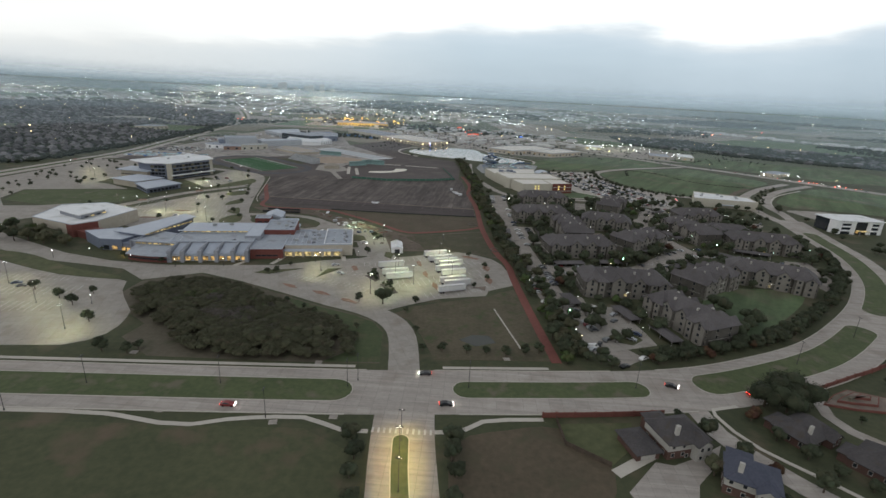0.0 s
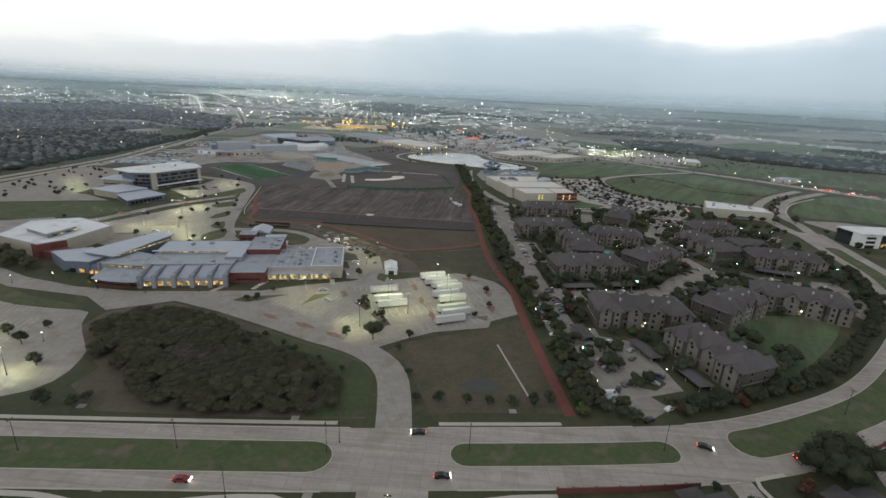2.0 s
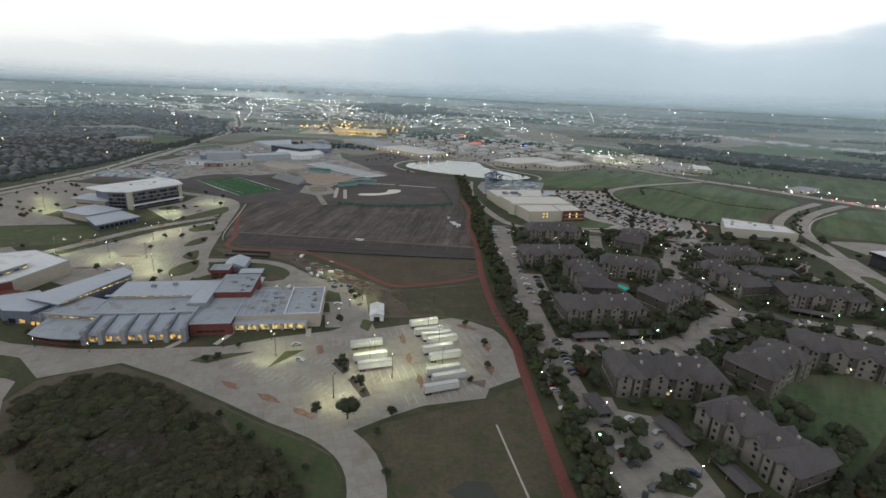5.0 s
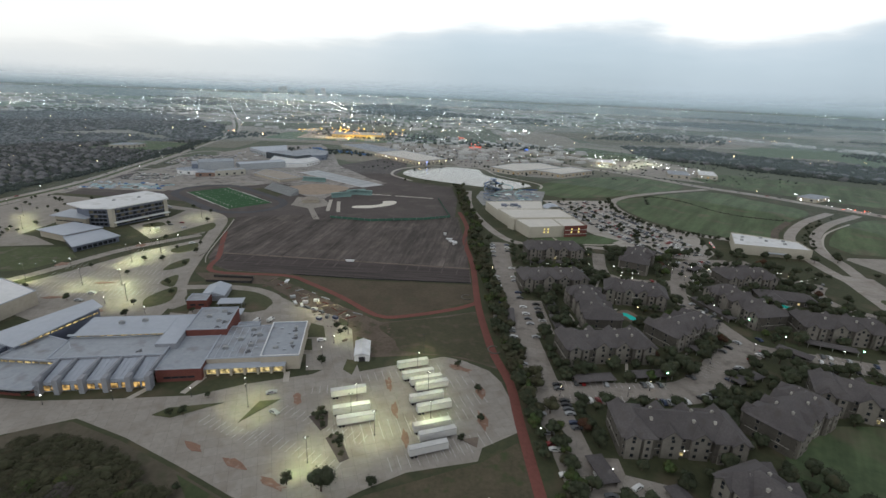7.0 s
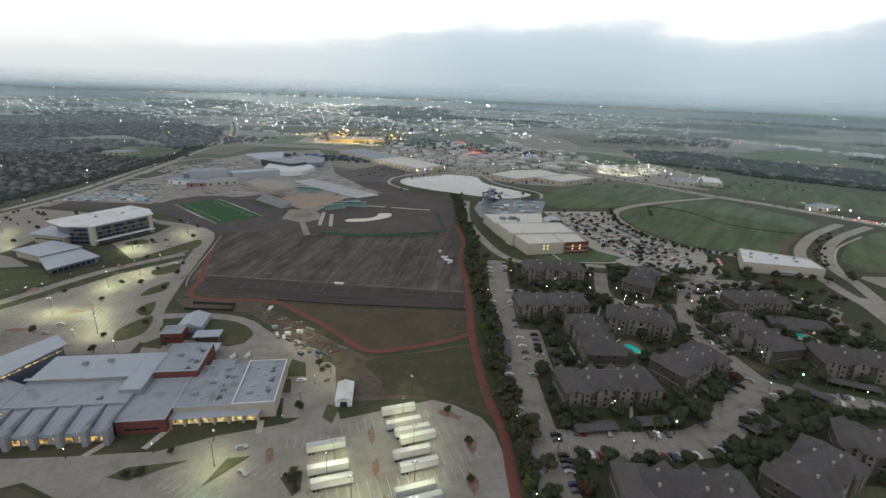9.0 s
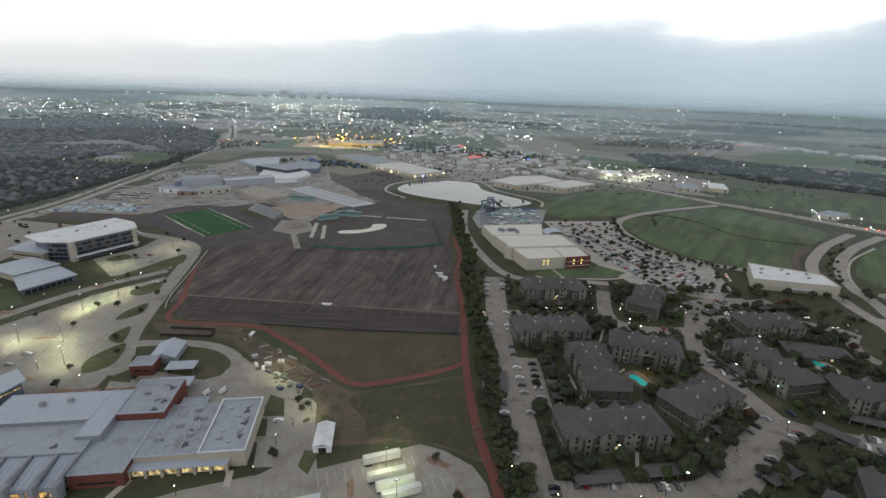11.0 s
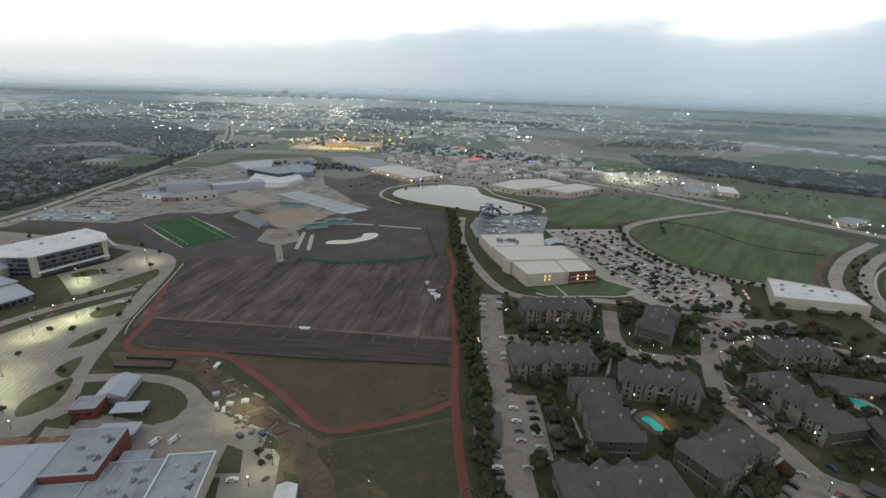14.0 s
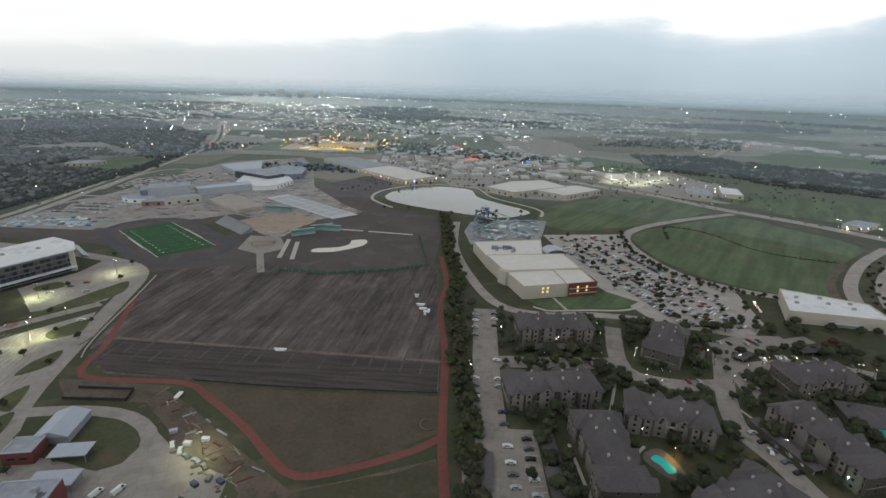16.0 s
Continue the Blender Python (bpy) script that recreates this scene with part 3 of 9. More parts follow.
land("pavement_lot_office", [(-262, 490), (-240, 470), (-206, 492), (-214, 545), (-232, 562), (-262, 572), (-262, 540), (-280, 505)], 0.058, CONCRETE_LOT, "pale concrete parking lot before the offices", "parking lot")
land("pavement_lot_far_west", [(-440, 470), (-345, 462), (-350, 560), (-330, 596), (-440, 610)], 0.055, CONCRETE_LOT, "pale concrete parking lot with floodlights", "parking lot")
land("pavement_lot_campus", [(-368, 385), (-378, 420), (-330, 436), (-300, 444), (-330, 462), (-344, 466), (-440, 474), (-442, 360), (-400, 345), (-360, 318), (-306, 312), (-298, 345), (-286, 372), (-300, 382), (-322, 368), (-345, 362)], 0.05, CONCRETE_LOT, "pale concrete parking lot with floodlights", "parking lot")
land("lawn_campus", [(-361, 380), (-375, 417), (-330, 432), (-287, 441), (-262, 418), (-276, 391), (-300, 381), (-319, 370)], 0.045, MEDIAN_GRASS, "worn olive lawn between the lots", "lawn")
land("pavement_lot_south_west", [(-162, 228), (-157, 217), (-151, 209), (-145, 202), (-139, 195), (-136.5, 188), (-135, 181), (-135.5, 174), (-139, 168), (-146, 163.5), (-170, 161), (-300, 157), (-340, 200), (-300, 250), (-240, 247), (-200, 232), (-168, 230)], 0.055, CONCRETE_LOT, "pale concrete parking lot with floodlights", "parking lot")
strip("road_school_west", [(-272, 280), (-300, 296), (-360, 312), (-460, 330)], 11, 0.068, CONCRETE_LOT, "pale concrete school drive", "drive")
for pts in ([(-258, 262), (-237, 259), (-200, 242), (-169, 234), (-167, 230), (-202, 233), (-246, 249)], [(-243, 454), (-256, 446), (-229, 467), (-205, 502), (-213, 526), (-222, 510), (-236, 470)], [(-208, 446), (-198, 464), (-190, 449), (-199, 438)], [(-184, 427), (-179, 412), (-188, 401), (-190, 414)], [(-174, 394), (-178, 380), (-166, 374)], [(-164, 374), (-156, 353), (-165, 343), (-172, 356)], [(-262, 502), (-251, 512), (-262, 520), (-270, 508)]):
    land("planting_bed", pts, 0.2, GRASS_GREEN, "kerbed planting bed of grass in the lot", "planting bed", smooth=True, step=3)
for pts in ([(-69, 247), (-58, 263), (-66, 261)], [(-96, 248), (-80, 259), (-100, 254), (-104, 249)], [(-32, 284), (-37, 288), (-37, 297), (-31, 296)]):
    land("planting_bed", pts, 0.2, GRASS_GREEN, "kerbed planting bed of grass in the lot", "planting bed")
for pts in ([(-65, 333), (-57, 330), (-53, 318), (-63, 317)], [(-64, 315), (-59.5, 315), (-56, 304), (-60, 304)], [(-50, 332), (-51, 342), (-44, 335), (-44, 332)], [(-33, 312), (-37, 320), (-30, 318), (-27, 309)]):
    land("planting_bed", pts, 0.2, GRASS, "kerbed planting bed of worn grass in the yard", "planting bed")
land("planting_bed", [(-43, 253), (-36, 257), (-34, 248), (-36, 245)], 0.2, PLOWED, "kerbed bed of dark shrubs in the lot", "planting bed")
land("planting_bed", [(-33, 241), (-29, 245), (-22, 231), (-25, 229)], 0.2, PLOWED, "kerbed bed of dark shrubs in the lot", "planting bed")
for pts in ([(18, 244), (25, 246), (24, 240)],):
    land("planting_bed", pts, 0.2, SOIL, "bare soil planting bed with a kerb", "planting bed")
for x, y, w, h, a in ((-79, 233, 8, 3, -30), (-61, 226, 9, 3.2, -25), (-45, 218, 10, 2.6, -25), (-51, 264, 3, 8, 20), (-14, 278, 2.6, 9, 12), (-9, 260, 2.6, 9, 12), (-3, 243, 2.6, 9, 12), (18, 294, 11, 3.4, -25), (27, 276, 3.5, 10, 10), (27, 256, 3.5, 10, 10), (-236, 452, 7, 7, 60), (-262, 404, 7, 7, 60), (-225, 350, 12, 3, 10), (-190, 335, 12, 3, 10), (-212, 375, 10, 3, 10)):
    m = pose(x, y, 0, 0, 0, a)
    pts = [tuple((m @ Vector((w / 2 * math.cos(q) * (1.1 + 0.3 * math.sin(i * 2.3 + x)), h / 2 * math.sin(q) * (1.1 + 0.35 * math.sin(i * 3.1 + y)), 0))).to_2d()) for i, q in enumerate(math.pi * k / 5 for k in range(10))]
    land("mulch_bed", pts, 0.16, MULCH, "red-brown mulch bed in the parking lot", "planting bed")

for pts, m in (([(-170, 321), (-171, 328), (-147, 331), (-145, 324)], MULCH), ([(-143, 326), (-145, 331), (-130, 334), (-129, 326)], MULCH), ([(-151, 338), (-144, 349), (-138, 342), (-137, 337)], GRASS)):
    land("planting_bed", pts, 0.18, m, "planting bed behind the school", "planting bed")

# fields
land("field_plowed", [(-172, 432), (-190, 505), (-203, 552), (-150, 570), (18, 590), (24, 500), (27, 403), (-48, 402), (-95, 405), (-146, 407), (-160, 416)], 0.05, ROWS, "dark ploughed soil of the unfinished sports field", "field")
land("field_dry", [(-100, 402), (-48, 399.5), (28, 401), (29, 374), (-7, 352), (-25, 346), (-37, 353), (-60, 372), (-85, 392), (-105, 402)], 0.04, GRASS_DRY, "brown dry grass inside the red path", "field")
land("field_dry_south", [(-22, 205), (-14, 215), (26, 233), (40, 244), (45, 206), (46, 170), (-1, 167), (-7, 185), (-13, 200)], 0.04, mat("basin_grass", (0.066, 0.060, 0.037), (0.118, 0.098, 0.066), 1.6, 13, bump=0.12, third=(0.060, 0.074, 0.032)), "brown dry grass of the detention basin", "field")
land("field_bank", [(-60, 330), (-28, 300), (10, 306), (22, 302), (36, 295), (33, 330), (28, 358), (-7, 344), (-26, 338), (-40, 348), (-60, 362), (-88, 384), (-108, 396), (-104, 399), (-150, 401), (-165, 400), (-150, 386), (-110, 385), (-90, 368)], 0.035, MUD, "worn brown bank of soil and thin grass", "bank")
land("bank_grass", [(-27, 334), (-8, 343), (14, 350), (28, 356), (33, 330), (35, 300), (20, 304), (6, 306), (-12, 308), (-16, 318)], 0.05, mat("thin_bank_grass", (0.050, 0.050, 0.028), (0.080, 0.075, 0.044), 2, 15, bump=0.1, third=(0.100, 0.080, 0.058)), "thin worn grass beside the red path", "bank", smooth=True)
land("field_plowed_dark", [(-158, 418), (-146, 408.5), (-95, 406.5), (-48, 403.5), (26, 404.5), (26, 431), (-80, 437), (-162, 441)], 0.06, ROWS_DARK, "darker band of ploughed soil", "field")
land("basin_water", [(9, 184), (15, 189), (22, 189), (25, 183), (16, 179)], 0.06, WATER, "shallow puddle in the basin", "puddle", smooth=True)
strip("channel", [(27, 217), (35, 179)], 0.7, 0.08, WALKWAY, "narrow concrete drain channel", "channel")
land("pond", [(-67, 855), (-60, 905), (-12, 951), (51, 940), (66, 879), (123, 812), (119, 787), (83, 767), (27, 787), (-33, 818)], 0.09, WATER, "still pond that mirrors the pale sky", "pond", smooth=True)
strip("pond_walk", [(-50, 800), (-85, 850), (-75, 915), (-15, 968), (60, 955), (85, 885), (140, 820), (138, 780)], 4, 0.08, WALKWAY, "pale footpath round the pond", "footpath")
strip("path_red", TRAIL, 4.2, 0.09, RED_PATH, "red gravel running path", "path")
strip("path_red_branch", TRAIL_BRANCH, 3.9, 0.08, RED_PATH, "red gravel running path", "path")
land("field_green_oval", [(239, 727), (394, 816), (430, 770), (466, 702), (405, 642), (350, 584), (322, 548), (290, 556), (250, 582), (226, 630), (222, 690)], 0.05, MEADOW, "broad green meadow inside the curved road", "meadow", smooth=True, step=20)
land("field_green_north", [(134, 789), (184, 863), (270, 915), (330, 925), (375, 850), (250, 757), (154, 722)], 0.05, MEADOW, "green meadow beside the pond", "meadow", smooth=True, step=20)
land("field_green_east", [(378, 545), (450, 622), (545, 668), (650, 570), (570, 470), (430, 512), (380, 520)], 0.05, MEADOW, "green meadow beside the highway", "meadow", smooth=True, step=20)
land("field_green_far", [(470, 850), (420, 940), (520, 1010), (760, 900), (760, 720), (600, 740)], 0.05, MEADOW, "green meadow beyond the highway", "meadow")
strip("pavement_hall_walk", [(90, 512), (98, 506.5), (128, 510), (157, 513.5), (173, 528.5), (152, 548.5)], 2.4, 0.14, WALKWAY, "pale footpath round the lawn of the hall", "footpath")
strip("pavement_hall_entry", [(113, 509), (107.5, 529)], 2.0, 0.15, WALKWAY, "pale footpath across the lawn of the hall", "footpath")
land("lawn_hall", [(98, 509), (128, 512), (156, 516), (170, 528.5), (150, 546), (142, 541), (117, 531.5), (87, 522.5)], 0.13, MEADOW, "mown lawn before the hall", "lawn")
land("lawn_apartments", [(132, 195), (165, 215), (200, 246), (208, 262), (180, 264), (150, 258), (138, 235)], 0.05, MEADOW, "green lawn behind the apartments", "lawn", smooth=True)
land("lawn_entrance", [(-420, 108), (-150, 119), (-40, 123), (-24, 114), (-22, 60), (-60, 20), (-420, 20)], 0.04, GRASS, "broad dark lawn beside the road", "lawn")

strip("meadow_ditch", [(262, 705), (281, 752), (318, 733), (337, 678), (362, 654), (397, 642)], 2.6, 0.07, mat("ditch_grass", (0.034, 0.042, 0.024), (0.055, 0.062, 0.036), 1.5, 12, bump=0.2), "dark overgrown ditch across the meadow", "ditch")
for k, pts in enumerate(([(-96.9, 276.9), (-99.9, 264)], [(-115.5, 267.5), (-119.5, 258.5)], [(-62, 284), (-60, 276)])):
    strip(f"pavement_entry_{k + 1}", pts, 2.6, 0.075, WALKWAY, "pale concrete path to a school entry", "footpath", step=3)
# apartment courts
for k, pts in enumerate(([(85, 371), (86.5, 349), (87, 341), (80, 333)], [(170, 343), (151, 329), (138, 319), (133, 308)], [(151, 328), (155, 323)], [(102, 306), (99, 297)], [(175, 402), (182, 382), (187, 364)], [(118, 372), (112, 366)], [(120, 420), (112, 400), (108, 392)], [(75, 425), (88, 424), (110, 420)], [(118, 232), (126, 226), (132, 216)])):
    strip(f"pavement_court_{k + 1}", pts, 1.4, 0.055, WALKWAY, "narrow concrete footpath between the apartments", "footpath", step=3)
land("lawn_dry_east", [(7, 119), (24, 127), (40, 129), (52, 116), (47, 98), (24, 82), (7, 90)], 0.03, GRASS_DRY, "brown dry grass beside the entrance", "lawn", smooth=True)
ASPHALT = joints(mat("worn_court_concrete", (0.255, 0.230, 0.206), (0.340, 0.306, 0.276), 2, 14, third=(0.205, 0.184, 0.164)), 8, 4.6, 0.8)
strip("court_west", [(55, 505), (52, 425), (52, 367), (55, 311), (57, 274), (60, 235), (66, 195), (80, 172)], 15, 0.06, ASPHALT, "worn concrete parking court of the apartments", "court")
strip("court_main", [(245, 478), (205, 470), (182, 430), (167, 390), (172, 367), (175, 345), (182, 328), (220, 316), (262, 300)], 10, 0.065, ASPHALT, "worn concrete court drive", "court")
strip("court_cross", [(138, 485), (129, 445), (133, 428), (156, 421), (182, 424)], 10, 0.07, ASPHALT, "worn concrete court drive", "court")
strip("court_middle", [(62, 279), (112, 281), (133, 290), (152, 309), (176, 328)], 17, 0.075, ASPHALT, "worn concrete parking court of the apartments", "court")
strip("court_north", [(55, 436), (95, 438), (130, 440)], 12, 0.08, ASPHALT, "worn concrete parking court of the apartments", "court")
strip("court_north_east", [(186, 436), (205, 443), (236, 449), (262, 443), (288, 428)], 9, 0.072, ASPHALT, "worn concrete parking court of the apartments", "court")
strip("court_lane", [(192, 466), (214, 464), (241, 473), (262, 480)], 9, 0.067, ASPHALT, "worn concrete lane between the apartments", "court")
strip("court_side", [(197, 452), (191, 430), (189, 410)], 9, 0.069, ASPHALT, "worn concrete parking strip beside the drive", "court")
strip("court_rim", [(288, 430), (276, 417), (271, 402), (275, 389), (286, 378)], 8, 0.068, ASPHALT, "worn concrete drive behind the apartments", "court")
land("court_bays", [(206, 321), (211, 326), (236, 317), (247, 322), (252, 314), (236, 303), (221, 306), (206, 311)], 0.071, ASPHALT, "worn concrete parking bays of the apartments", "court")
for k, (x0, x1, y0, y1) in enumerate(((58, 71.5, 334, 379), (38.5, 50, 339, 362), (62, 76, 222, 238))):
    land(f"court_pad_{k + 1}", [(x0, y0), (x1, y0), (x1, y1), (x0, y1)], 0.064, ASPHALT, "worn concrete bays before a carport", "court")
land("court_south", [(66, 178), (96, 188), (95, 200), (90, 226), (76, 230), (62, 205)], 0.085, CONCRETE_LOT, "worn concrete parking court of the apartments", "court")
land("court_east", [(228, 262), (246, 282), (255, 320), (240, 322), (226, 290)], 0.06, ASPHALT, "worn concrete parking court of the apartments", "court")
land("pavement_hall_lot", [(127, 699), (215, 713), (208, 680), (208, 640), (222, 588), (256, 556), (245, 500), (229, 482), (180, 488), (168, 502), (146, 560), (137, 634)], 0.06, joints(mat("pale_lot_concrete", (0.37, 0.342, 0.31), (0.455, 0.422, 0.38), 2, 22, rough=0.85, third=(0.35, 0.32, 0.285)), 17, 4.6, 0.8), "full parking lot beside the hall", "parking lot")

# sports grounds and building site
land("site_ground", [(-440, 620), (-310, 625), (-262, 650), (-255, 700), (-200, 720), (-150, 600), (-115, 570), (-90, 600), (-80, 770), (-185, 917), (-240, 1100), (-300, 1230), (-420, 1130), (-430, 870), (-440, 700)], 0.03, SITE, "pale churned ground of the building site", "building site")
for k, (pts, w) in enumerate((([(-467, 682), (-437, 700), (-380, 704), (-338, 711), (-307, 747), (-280, 738), (-250, 712)], 8), ([(-461, 800), (-405, 804), (-385, 832), (-350, 870)], 7), ([(-462, 842), (-480, 930), (-480, 1000), (-452, 1030), (-400, 990), (-349, 937)], 7), ([(-455, 720), (-442, 774), (-424, 799)], 6), ([(-430, 870), (-380, 900), (-350, 1000), (-300, 1080)], 8))):
    strip(f"road_site_{k + 1}", pts, w, 0.07, CONCRETE_LOT, "pale concrete road of the building site", "road")
for k, (pts, m) in enumerate((([(-421, 724), (-441, 774), (-424, 797), (-380, 770), (-351, 730), (-376, 707)], CONCRETE_LOT), ([(-457, 715), (-460, 765), (-452, 795), (-446, 776), (-424, 726)], PLOWED), ([(-436, 649), (-448, 688), (-360, 693), (-332, 674), (-335, 652)], CONCRETE_LOT), ([(-455, 860), (-470, 930), (-430, 960), (-400, 900)], CONCRETE_LOT), ([(-440, 1000), (-420, 1080), (-350, 1070), (-370, 990)], CONCRETE_LOT), ([(-250, 690), (-200, 722), (-225, 735), (-262, 706)], PLOWED))):
    land(f"site_plot_{k + 1}", pts, 0.055, m, "bare plot of the building site", "plot")
land("field_suburb", [(-654, 1000), (-658, 1148), (-527, 1135), (-505, 1010), (-560, 960)], 0.05, MEADOW, "green school field in the suburb", "meadow")
land("soil_dark", [(-82, 770), (-130, 720), (-150, 600), (-110, 560), (15, 592), (18, 680), (10, 760), (-52, 790), (-80, 850), (-70, 930), (-86, 1110), (-185, 917), (-110, 800)], 0.045, PLOWED, "dark bare soil beside the ball field", "field")
land("soil_middle", [(-215, 545), (-150, 566), (-112, 560), (-122, 600), (-148, 645), (-190, 685), (-205, 620), (-225, 592), (-234, 570)], 0.036, PLOWED, "dark bare soil beside the track", "field")
land("court_bed", [(79, 189), (85, 187), (91, 192), (90, 197), (82, 196)], 0.2, GRASS, "grass bed with a tree in the court", "planting bed", smooth=True)
land("soil_west", [(-430, 620), (-300, 610), (-262, 600), (-240, 640), (-265, 690), (-310, 660), (-430, 660)], 0.04, PLOWED, "dark bare soil", "field")

# ---- parts that many buildings share ----
LIT = lit_pane("lit_window_warm", (1.0, 0.60, 0.19), 0.5)
LIT_PALE = lit_pane("lit_window_pale", (1.0, 0.76, 0.32), 0.5)
LAMP_WHITE = glow("lamp_white", (1.0, 0.97, 0.85), 12)
LAMP_WARM = glow("lamp_warm", (1.0, 0.72, 0.38), 18)
LAMP_GREEN = glow("lamp_green", (0.35, 1.0, 0.55), 25)


def pane_mesh(name, w, h, frame_mat, pane_mat, b=0.13):
    """A window with a raised frame and a set-back pane, in one piece; it stands in the xz plane and faces -y."""
    bm = bmesh.new()
    loops = []
    for m, y in ((0, 0.1), (0, -0.06), (b, -0.06), (b, 0.02)):
        loops.append([bm.verts.new(p) for p in ((-w / 2 + m, y, m), (w / 2 - m, y, m), (w / 2 - m, y, h - m), (-w / 2 + m, y, h - m))])
    for p, q in zip(loops, loops[1:]):
        for k in range(4):
            bm.faces.new((p[k], p[(k + 1) % 4], q[(k + 1) % 4], q[k]))
    n = len(bm.faces)
    bm.faces.new(loops[-1])
    me = bpy.data.meshes.new(name)
    bm.to_mesh(me)
    bm.free()
    me.materials.append(frame_mat)
    me.materials.append(pane_mat)
    me.polygons[n].material_index = 1
    return me


WIN = pane_mesh("window", 1.5, 1.7, TRIM, GLASS)
WIN_APT = pane_mesh("window_apartment", 1.5, 1.7, PALE_STONE, GLASS, 0.14)
WIN_LIT = pane_mesh("window_lit", 1.5, 1.7, TRIM, LIT_PALE)
WIN_WIDE = pane_mesh("window_wide", 3.2, 2.6, DARK, GLASS)
WIN_WIDE_LIT = pane_mesh("window_wide_lit", 3.2, 2.6, DARK, LIT)
WIN_WIDE_DIM = pane_mesh("window_wide_dim", 3.2, 2.6, DARK, lit_pane("lit_window_dim", (1.0, 0.85, 0.42), 0.045))
WIN_STRIP = pane_mesh("window_strip", 3.0, 1.0, DARK, GLASS)
WIN_STRIP_LIT = pane_mesh("window_strip_lit", 3.0, 1.0, DARK, LIT_PALE)
WIN_TALL_LIT = pane_mesh("window_tall_lit", 4.2, 2.9, STEEL, LIT_PALE)


def put(name, me, parent, x, y, z, turn=0):
    ob = new(name, me)
    ob.parent = parent
    ob.matrix_local = pose(x, y, z, 0, 0, turn)
    return ob


def row(me, parent, a, b, z, count, lit=None, every=0, name="window"):
    """Windows in a row on the wall from a to b; the wall's outer face lies to the right of a to b."""
    a, b = Vector(a), Vector(b)
    turn = math.degrees(math.atan2(b.y - a.y, b.x - a.x))
    for i in range(count):
        p = a + (b - a) * ((i + 0.5) / count)
        put(name, lit if lit and every and (i * 7 + count) % every == 0 else me, parent, p.x, p.y, z, turn)


def inset(pts, d):
    """The plan outline moved inward by d."""
    n = len(pts)
    area = sum(pts[i - 1][0] * pts[i][1] - pts[i][0] * pts[i - 1][1] for i in range(n))
    s = 1 if area > 0 else -1
    out = []
    for i in range(n):
        p, q, r = Vector(pts[i - 1]), Vector(pts[i]), Vector(pts[(i + 1) % n])
        t1, t2 = (q - p).normalized(), (r - q).normalized()
        n1, n2 = Vector((-t1.y, t1.x)) * s, Vector((-t2.y, t2.x)) * s
        m = (n1 + n2) / max(0.4, 1 + n1.dot(n2))
        out.append(tuple(q + m * d))
    return out


def volume(parent, pts, h, wall_mat, roof_mat, parapet=0.5, wall="wall", roof="roof"):
    """Walls with a parapet, and a flat roof set below its rim."""
    w = part(wall, prism(bmesh.new(), pts, 0, h), wall_mat, parent)
    inner = inset(pts, 0.35)
    part(roof, prism(bmesh.new(), inner, h - 0.05, h + 0.06), roof_mat, parent)
    bm = bmesh.new()
    n = len(pts)
    for i in range(n):
        j = (i + 1) % n
        prism(bm, [pts[i], pts[j], inner[j], inner[i]], h - 0.02, h + parapet)
    part("parapet", bm, ROOF_METAL if wall_mat is not WALL_CREAM else WALL_CREAM, parent)
    return w


def slab(parent, name, pts, z0, z1, material, label=""):
    return part(name, prism(bmesh.new(), pts, z0, z1), material, parent, label)


def rect(x0, x1, y0, y1):
    return [(x0, y0), (x1, y0), (x1, y1), (x0, y1)]


ROOF_UNIT = None


def roof_units(parent, spots, z):
    """Air handlers with a grille and a curb."""
    global ROOF_UNIT
    if ROOF_UNIT is None:
        bm = boxes((-1.1, 1.1, -0.8, 0.8, 0.2, 1.3), (-1.2, 1.2, -0.9, 0.9, 0, 0.2), (-0.7, 0.7, -0.5, 0.5, 1.3, 1.55), (1.1, 1.5, -0.5, 0.5, 0.3, 1.0))
        ROOF_UNIT = bpy.data.meshes.new("roof_unit")
        bm.to_mesh(ROOF_UNIT)
        bm.free()
        ROOF_UNIT.materials.append(STEEL)
    for x, y, a in spots:
        put("roof_unit", ROOF_UNIT, parent, x, y, z, a)


STAIN = mat("damp_roof_stain", (0.07, 0.072, 0.08), (0.13, 0.135, 0.145), 0.7, 3)


def skylight(name, pane):
    bm = boxes((-0.75, 0.75, -0.6, 0.6, 0, 0.35))
    n = len(bm.faces)
    box(bm, -0.62, 0.62, -0.48, 0.48, 0.35, 0.5)
    me = bpy.data.meshes.new(name)
    bm.to_mesh(me)
    bm.free()
    me.materials.append(STEEL)
    me.materials.append(pane)
    for f in me.polygons:
        if f.index >= n:
            f.material_index = 1
    return me


SKYLIGHT = skylight("skylight", ROOF_METAL)

